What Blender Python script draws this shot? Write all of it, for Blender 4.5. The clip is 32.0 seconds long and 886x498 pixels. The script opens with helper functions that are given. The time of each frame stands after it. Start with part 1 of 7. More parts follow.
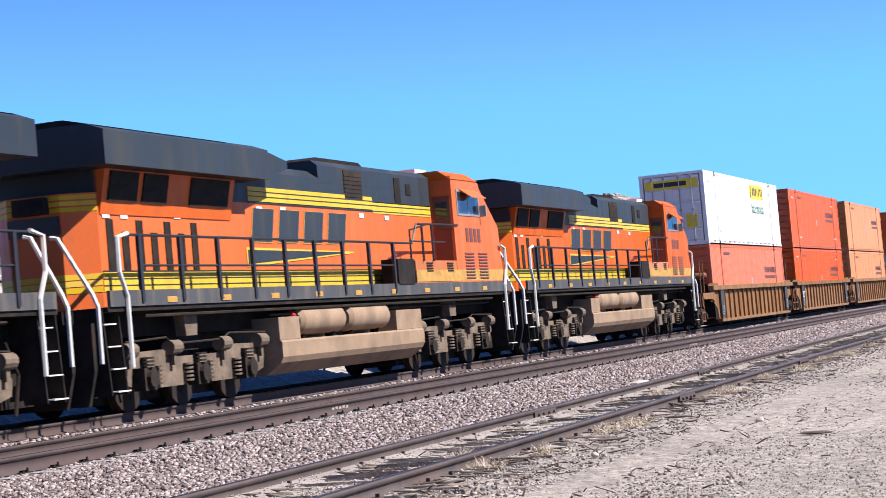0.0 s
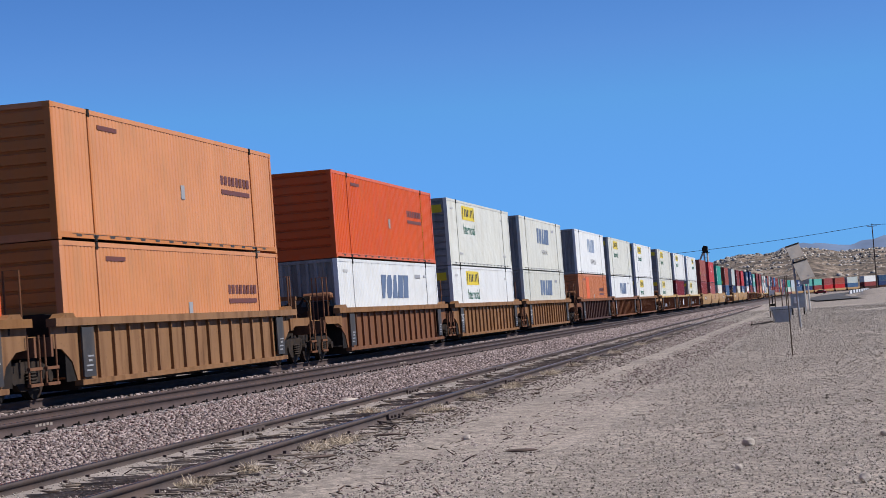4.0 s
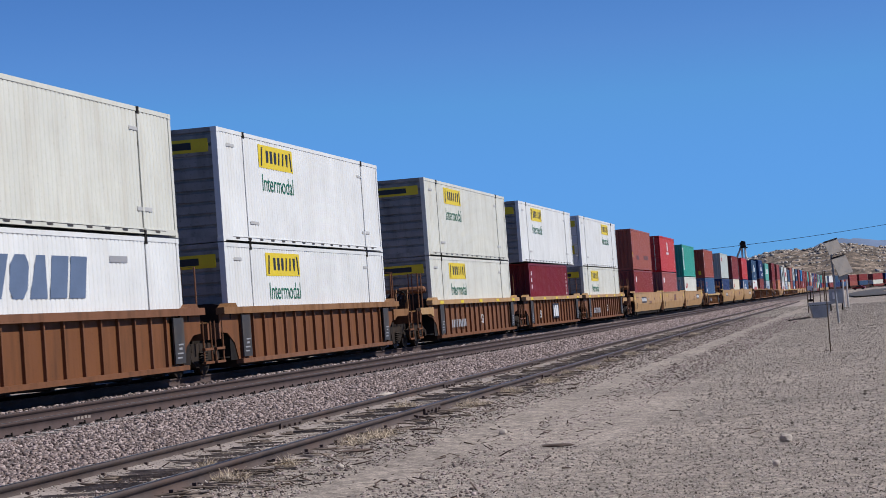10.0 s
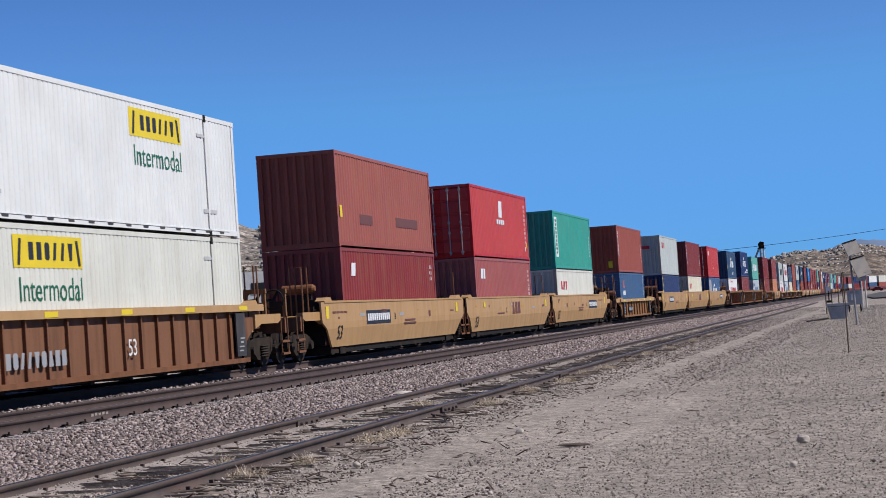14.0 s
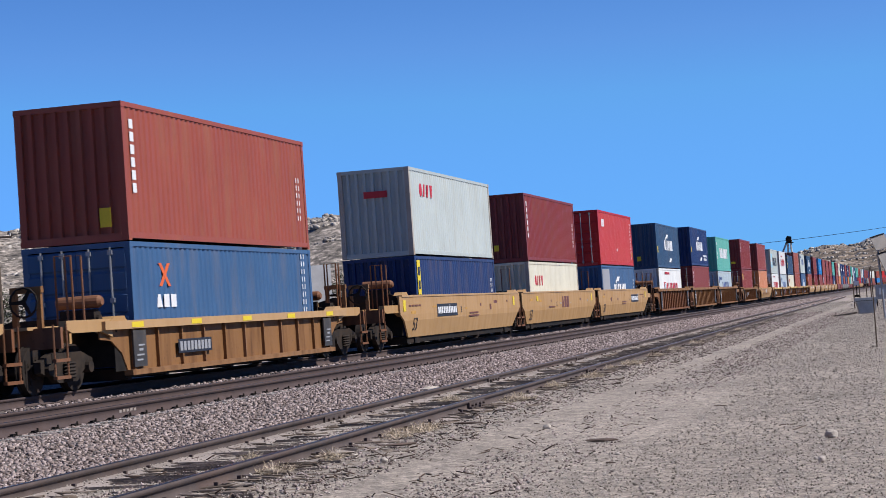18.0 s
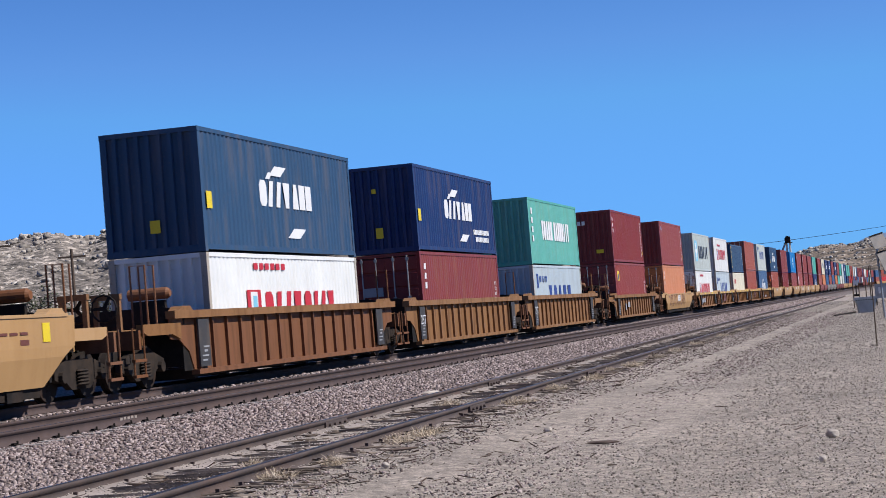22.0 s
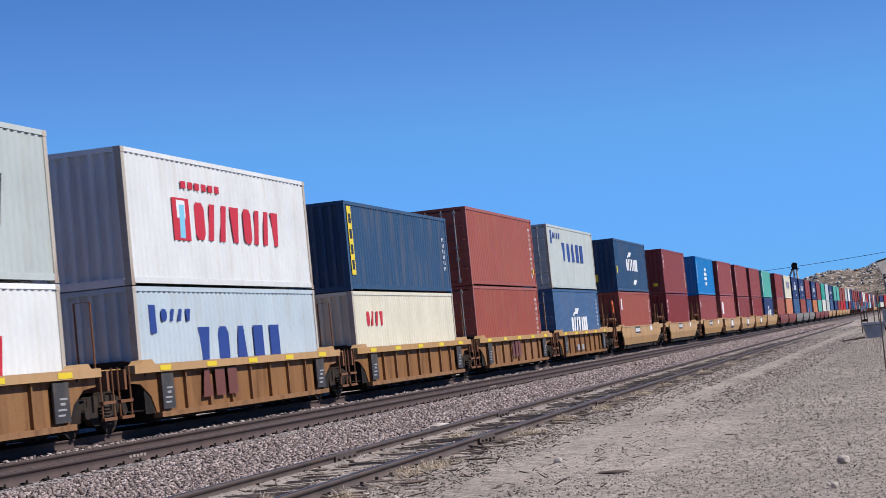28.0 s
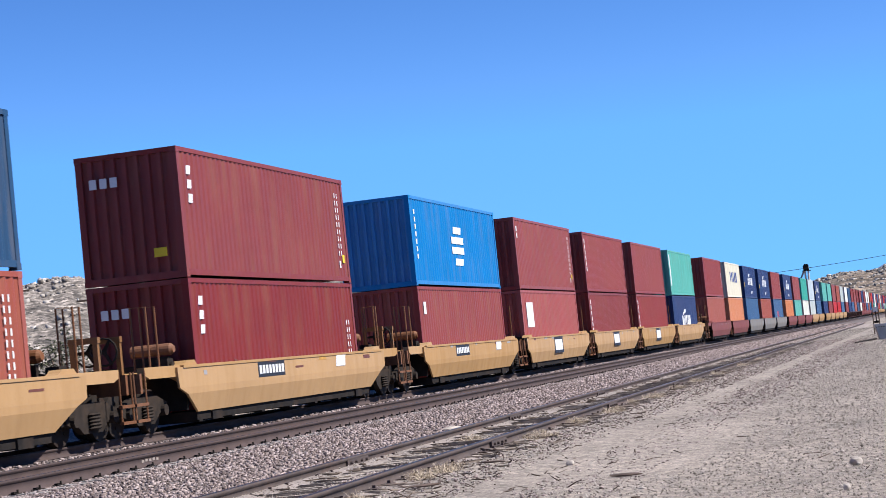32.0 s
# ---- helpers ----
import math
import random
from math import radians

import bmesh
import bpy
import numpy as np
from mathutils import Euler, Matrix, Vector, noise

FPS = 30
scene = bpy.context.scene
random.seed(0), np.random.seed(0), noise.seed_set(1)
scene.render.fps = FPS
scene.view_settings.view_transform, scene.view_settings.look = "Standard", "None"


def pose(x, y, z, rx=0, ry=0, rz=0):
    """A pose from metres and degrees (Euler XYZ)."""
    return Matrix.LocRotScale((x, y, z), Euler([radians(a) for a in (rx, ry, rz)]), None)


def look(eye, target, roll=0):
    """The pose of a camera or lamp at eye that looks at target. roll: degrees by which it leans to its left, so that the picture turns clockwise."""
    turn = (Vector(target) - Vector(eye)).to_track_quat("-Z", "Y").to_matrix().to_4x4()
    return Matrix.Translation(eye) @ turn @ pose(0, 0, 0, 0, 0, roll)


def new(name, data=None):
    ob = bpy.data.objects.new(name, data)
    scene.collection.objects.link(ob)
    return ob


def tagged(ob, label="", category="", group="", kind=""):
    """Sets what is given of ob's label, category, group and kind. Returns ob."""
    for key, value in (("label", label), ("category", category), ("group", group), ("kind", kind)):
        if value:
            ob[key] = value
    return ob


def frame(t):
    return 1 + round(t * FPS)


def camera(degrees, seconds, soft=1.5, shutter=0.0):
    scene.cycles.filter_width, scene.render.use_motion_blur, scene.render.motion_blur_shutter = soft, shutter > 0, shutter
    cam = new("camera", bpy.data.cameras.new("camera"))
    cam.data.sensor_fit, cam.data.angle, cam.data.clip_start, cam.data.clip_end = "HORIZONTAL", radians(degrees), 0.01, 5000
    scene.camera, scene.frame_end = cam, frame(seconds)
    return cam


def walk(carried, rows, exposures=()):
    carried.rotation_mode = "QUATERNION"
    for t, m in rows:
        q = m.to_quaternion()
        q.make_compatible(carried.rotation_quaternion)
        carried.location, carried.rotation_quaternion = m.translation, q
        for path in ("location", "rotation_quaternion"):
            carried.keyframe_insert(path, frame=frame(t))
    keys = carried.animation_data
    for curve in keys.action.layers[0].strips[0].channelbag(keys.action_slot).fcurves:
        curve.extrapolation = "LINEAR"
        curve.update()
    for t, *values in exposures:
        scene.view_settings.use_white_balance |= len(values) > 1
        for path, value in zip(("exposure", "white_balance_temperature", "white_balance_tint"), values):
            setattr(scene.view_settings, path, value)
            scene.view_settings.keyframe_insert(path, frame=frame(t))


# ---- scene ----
EYE = Vector((0.0, 0.0, 1.45))


def aim(pan, tilt, roll):
    """Camera pose at EYE: pan from +x towards +y, tilt up, roll, in degrees."""
    a, b, c = radians(pan), radians(tilt), radians(roll)
    f = Vector((math.cos(b) * math.cos(a), math.cos(b) * math.sin(a), math.sin(b)))
    r = Vector((math.sin(a), -math.cos(a), 0.0))
    u = r.cross(f)
    r2, u2 = r * math.cos(c) + u * math.sin(c), u * math.cos(c) - r * math.sin(c)
    m = Matrix((r2, u2, -f)).transposed().to_4x4()
    m.translation = EYE
    return m


cam = camera(26.175, 32.0, soft=0.7, shutter=0.07)
walk(cam, [
    (0.0, aim(19.86, 2.28, -4.94)), (0.5, aim(18.34, 1.99, -4.83)), (1.0, aim(16.72, 1.81, -4.50)),
    (1.5, aim(15.78, 2.27, -4.41)), (2.0, aim(14.73, 2.37, -4.19)), (2.5, aim(13.37, 2.29, -4.26)),
    (3.0, aim(12.42, 2.21, -4.66)), (3.5, aim(11.30, 2.14, -4.54)), (5.5, aim(11.35, 2.04, -4.03)),
    (6.0, aim(11.58, 2.06, -3.95)), (6.5, aim(11.97, 2.00, -3.99)), (7.0, aim(11.99, 2.04, -4.11)),
    (7.5, aim(12.04, 2.20, -4.14)), (8.0, aim(12.12, 2.31, -4.16)), (8.5, aim(12.48, 2.24, -4.34)),
    (9.0, aim(12.27, 2.12, -4.25)), (9.5, aim(12.23, 2.06, -4.23)), (10.0, aim(12.31, 2.02, -4.21)),
    (10.5, aim(12.40, 2.29, -4.11)), (11.0, aim(12.65, 2.46, -4.06)), (11.5, aim(12.90, 2.43, -3.93)),
    (12.0, aim(12.98, 2.34, -4.10)), (12.5, aim(12.95, 2.18, -4.08)), (13.0, aim(12.84, 1.96, -4.09)),
    (13.5, aim(12.83, 1.79, -4.04)), (14.0, aim(12.85, 2.02, -3.85)), (14.5, aim(12.96, 2.06, -4.03)),
    (16.5, aim(13.33, 1.40, -3.99)), (17.0, aim(13.48, 1.42, -3.91)), (17.5, aim(13.61, 1.47, -3.99)),
    (18.0, aim(13.66, 1.94, -4.00)), (18.5, aim(13.72, 2.08, -3.81)), (19.0, aim(13.94, 2.22, -3.80)),
    (19.5, aim(13.97, 2.04, -4.00)), (20.0, aim(13.91, 1.97, -4.46)), (20.5, aim(13.80, 1.92, -4.47)),
    (21.0, aim(13.42, 1.88, -4.45)), (21.5, aim(13.50, 1.96, -4.63)), (22.0, aim(13.62, 2.06, -4.67)),
    (22.5, aim(13.73, 2.12, -4.70)), (23.0, aim(13.82, 2.23, -4.51)), (23.5, aim(13.89, 2.22, -4.45)),
    (24.0, aim(13.90, 2.14, -4.56)), (24.5, aim(13.74, 2.29, -4.77)), (26.5, aim(13.76, 2.41, -4.90)),
    (27.0, aim(13.88, 2.49, -5.11)), (27.5, aim(13.84, 2.86, -5.65)), (28.0, aim(13.73, 3.04, -5.61)),
    (28.5, aim(13.75, 2.95, -5.58)), (29.0, aim(13.79, 2.90, -5.69)), (29.5, aim(13.86, 2.75, -5.89)),
    (30.0, aim(13.85, 2.78, -6.03)), (30.5, aim(13.91, 2.96, -6.73)), (31.0, aim(13.96, 3.30, -6.54)),
    (31.5, aim(13.98, 3.31, -6.39)), (32.0, aim(14.05, 3.17, -5.87)),
], exposures=[(0.0, 1.22), (1.2, 1.11), (2.0, 0.6), (3.0, 0.36), (6.0, 0.32), (7.0, 0.2), (12.0, 0.2), (14.0, 0.26), (17.0, 0.46), (20.0, 0.48), (28.0, 0.46), (29.0, 0.38), (30.0, 0.41), (31.0, 0.54), (32.0, 0.86)])

# ---- light ----
SUN = Vector((0.015, -0.68, 0.73)).normalized()
world = bpy.data.worlds.new("desert_sky")
scene.world = world
world.use_nodes = True
wn = world.node_tree.nodes
sky = wn.new("ShaderNodeTexSky")
sky.sky_type = "NISHITA"
sky.sun_disc = False
sky.sun_elevation = math.asin(SUN.z)
sky.sun_rotation = math.atan2(SUN.x, SUN.y)
sky.altitude, sky.air_density, sky.dust_density, sky.ozone_density = 600, 1.0, 0.0, 2.0
tint = wn.new("ShaderNodeMix")
tint.data_type, tint.blend_type = "RGBA", "MULTIPLY"
tint.inputs[0].default_value = 1.0
tint.inputs[7].default_value = (0.385, 0.89, 1.88, 1)  # deep dry-air blue
cap = wn.new("ShaderNodeMix")  # even, deep sky: no white glare round the sun
cap.data_type, cap.blend_type = "RGBA", "DARKEN"
cap.inputs[0].default_value = 1.0
cap.inputs[7].default_value = (2.9, 5.0, 7.3, 1)
world.node_tree.links.new(sky.outputs[0], cap.inputs[6])
world.node_tree.links.new(cap.outputs[2], tint.inputs[6])
# clear desert air: the sky deepens from the horizon to the zenith
tc = wn.new("ShaderNodeTexCoord")
sep = wn.new("ShaderNodeSeparateXYZ")
deep = wn.new("ShaderNodeValToRGB")
for pos, col in ((0.0, (1.5, 1.14, 0.95, 1)), (0.07, (1.02, 0.81, 0.94, 1)), (0.22, (0.25, 0.68, 0.94, 1)), (0.36, (0.085, 0.28, 0.35, 1)), (0.6, (0.05, 0.08, 0.11, 1))):
    e = deep.color_ramp.elements[0] if pos == 0 else deep.color_ramp.elements[1] if pos == 0.6 else deep.color_ramp.elements.new(pos)
    e.position, e.color = pos, col
shade = wn.new("ShaderNodeMix")
shade.data_type, shade.blend_type = "RGBA", "MULTIPLY"
shade.inputs[0].default_value = 1.0
world.node_tree.links.new(tc.outputs["Generated"], sep.inputs[0])
world.node_tree.links.new(sep.outputs["Z"], deep.inputs[0])
world.node_tree.links.new(tint.outputs[2], shade.inputs[6])
world.node_tree.links.new(deep.outputs[0], shade.inputs[7])
wn["Background"].inputs["Strength"].default_value = 0.0655
world.node_tree.links.new(shade.outputs[2], wn["Background"].inputs["Color"])
sun = new("sun", bpy.data.lights.new("sun", "SUN"))
sun.data.energy, sun.data.angle, sun.data.color = 4.85, radians(0.53), (1.0, 0.965, 0.925)
sun.matrix_world = look(SUN * 100, (0, 0, 0))

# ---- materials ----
COLOUR_SCALE = 0.76  # lowers every base colour; with raised exposure, shaded faces come out deeper


def mat(name, col, rough=0.6, metal=0.0, var=0.15, scale=2.0, dirt=None, amount=0.3, streak=False, bump=0.0, bscale=60.0, rand=0.0, island=0.0, spec=0.4, grain=0.5):
    """Painted, rusted or mineral surface: base colour, grain and blotches, optional dirt or rust over it."""
    col = tuple(c * COLOUR_SCALE for c in col)
    dirt = dirt and tuple(c * COLOUR_SCALE for c in dirt)
    m = bpy.data.materials.new(name)
    m.use_nodes = True
    nt = m.node_tree
    n, l = nt.nodes, nt.links
    b = n["Principled BSDF"]
    b.inputs["Roughness"].default_value, b.inputs["Metallic"].default_value = rough, metal
    b.inputs["Specular IOR Level"].default_value = spec
    tc = n.new("ShaderNodeTexCoord")

    def noise_tex(s, detail=4.0, stretch=None):
        src = tc.outputs["Object"]
        if stretch:
            mp = n.new("ShaderNodeMapping")
            mp.inputs["Scale"].default_value = stretch
            l.new(src, mp.inputs["Vector"])
            src = mp.outputs[0]
        t = n.new("ShaderNodeTexNoise")
        t.inputs["Scale"].default_value, t.inputs["Detail"].default_value = s, detail
        l.new(src, t.inputs["Vector"])
        return t.outputs["Fac"]

    def mix(fac, a, c, blend="MIX"):
        x = n.new("ShaderNodeMix")
        x.data_type, x.blend_type = "RGBA", blend
        for sock, v in ((x.inputs[0], fac), (x.inputs[6], a), (x.inputs[7], c)):
            if hasattr(v, "is_output"):
                l.new(v, sock)
            else:
                sock.default_value = v
        return x.outputs[2]

    def ramp(src, lo, hi, a=0.0, c=1.0):
        r = n.new("ShaderNodeMapRange")
        r.inputs[1].default_value, r.inputs[2].default_value, r.inputs[3].default_value, r.inputs[4].default_value = lo, hi, a, c
        l.new(src, r.inputs[0])
        return r.outputs[0]

    hi = tuple(min(1.0, c * (1 + var)) for c in col) + (1,)
    lo = tuple(c * (1 - var) for c in col) + (1,)
    out = mix(ramp(noise_tex(scale), 0.3, 0.7), lo, hi)
    out = mix(ramp(noise_tex(scale * 9), 0.3, 0.7, 0, grain), out, mix(1.0, out, (0.86, 0.85, 0.84, 1), "MULTIPLY"))
    if rand or island:
        if island:
            src = n.new("ShaderNodeNewGeometry").outputs["Random Per Island"]
        else:
            src = n.new("ShaderNodeObjectInfo").outputs["Random"]
        k = max(rand, island)
        g = ramp(src, 0, 1, 1 - k, 1 + k)
        hs = n.new("ShaderNodeHueSaturation")
        l.new(g, hs.inputs["Value"])
        l.new(ramp(src, 0, 1, 1.06, 0.94) if rand else ramp(src, 0, 1, 1.15, 0.8), hs.inputs["Saturation"])
        l.new(out, hs.inputs["Color"])
        out = hs.outputs[0]
    if dirt:
        f = noise_tex(1.3, 6.0, (2.2, 2.2, 0.4) if streak else None)
        out = mix(ramp(f, 0.48, 0.75, 0, amount), out, tuple(dirt) + (1,))
        f2 = noise_tex(14.0, 3.0)
        out = mix(ramp(f2, 0.6, 0.72, 0, amount * 0.7), out, tuple(c * 0.7 for c in dirt) + (1,))
        l.new(ramp(f, 0.4, 0.75, rough, min(1, rough + 0.25)), b.inputs["Roughness"])
    l.new(out, b.inputs["Base Color"])
    if bump:
        bp = n.new("ShaderNodeBump")
        bp.inputs["Strength"].default_value, bp.inputs["Distance"].default_value = 0.6, bump
        l.new(noise_tex(bscale, 5.0), bp.inputs["Height"])
        l.new(bp.outputs[0], b.inputs["Normal"])
    return m


DUST, RUST = (0.30, 0.22, 0.15), (0.16, 0.06, 0.025)


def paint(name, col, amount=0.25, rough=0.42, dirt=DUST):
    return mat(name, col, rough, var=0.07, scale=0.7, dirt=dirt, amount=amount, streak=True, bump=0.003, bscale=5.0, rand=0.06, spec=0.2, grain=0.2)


C = {
    "white": paint("white_container_paint", (0.79, 0.80, 0.78), 0.12),
    "chalk": paint("chalky_white_container_paint", (0.69, 0.70, 0.69), 0.2),
    "offwhite": paint("off_white_container_paint", (0.69, 0.69, 0.61), 0.2),
    "cream": paint("cream_container_paint", (0.70, 0.66, 0.52), 0.2),
    "lgrey": paint("light_grey_container_paint", (0.48, 0.53, 0.51), 0.2),
    "bluegrey": paint("pale_blue_grey_container_paint", (0.47, 0.55, 0.60), 0.22),
    "orange": paint("orange_container_paint", (0.68, 0.105, 0.02), 0.2),
    "paleorange": paint("sun_faded_orange_container_paint", (0.62, 0.24, 0.085), 0.25),
    "salmon": paint("salmon_orange_container_paint", (0.66, 0.15, 0.062), 0.2),
    "brick": paint("brick_red_container_paint", (0.33, 0.085, 0.058), 0.2),
    "maroon": paint("maroon_container_paint", (0.22, 0.036, 0.033), 0.18),
    "crimson": paint("deep_crimson_container_paint", (0.185, 0.014, 0.02), 0.1),
    "wine": paint("wine_red_container_paint", (0.26, 0.05, 0.045), 0.2),
    "red": paint("bright_red_container_paint", (0.50, 0.035, 0.035), 0.15),
    "pinkred": paint("faded_pink_red_container_paint", (0.36, 0.095, 0.088), 0.25),
    "rust": paint("rust_orange_container_paint", (0.56, 0.20, 0.085), 0.25),
    "teal": paint("teal_green_container_paint", (0.045, 0.34, 0.27), 0.18),
    "mint": paint("mint_green_container_paint", (0.10, 0.40, 0.335), 0.2),
    "navy": paint("navy_blue_container_paint", (0.018, 0.04, 0.13), 0.16),
    "slate": paint("slate_blue_container_paint", (0.03, 0.075, 0.15), 0.2),
    "blue": paint("mid_blue_container_paint", (0.05, 0.118, 0.242), 0.2),
    "sky": paint("bright_blue_container_paint", (0.012, 0.195, 0.50), 0.14),
    "ochre": paint("ochre_freight_car_paint", (0.262, 0.131, 0.055), 0.75, 0.65, (0.10, 0.042, 0.02)),
    "brown": paint("brown_freight_car_paint", (0.20, 0.085, 0.04), 0.6, 0.65, (0.08, 0.04, 0.025)),
    "dkbrown": paint("dark_brown_freight_car_paint", (0.085, 0.042, 0.033), 0.5, 0.65, (0.06, 0.03, 0.02)),
    "yellow": paint("yellow_freight_car_paint", (0.46, 0.275, 0.122), 0.16, 0.5, (0.24, 0.12, 0.05)),
    "greycar": paint("grey_freight_car_paint", (0.22, 0.21, 0.20), 0.4, 0.6),
    "mcar": paint("maroon_freight_car_paint", (0.20, 0.05, 0.05), 0.4, 0.6),
}
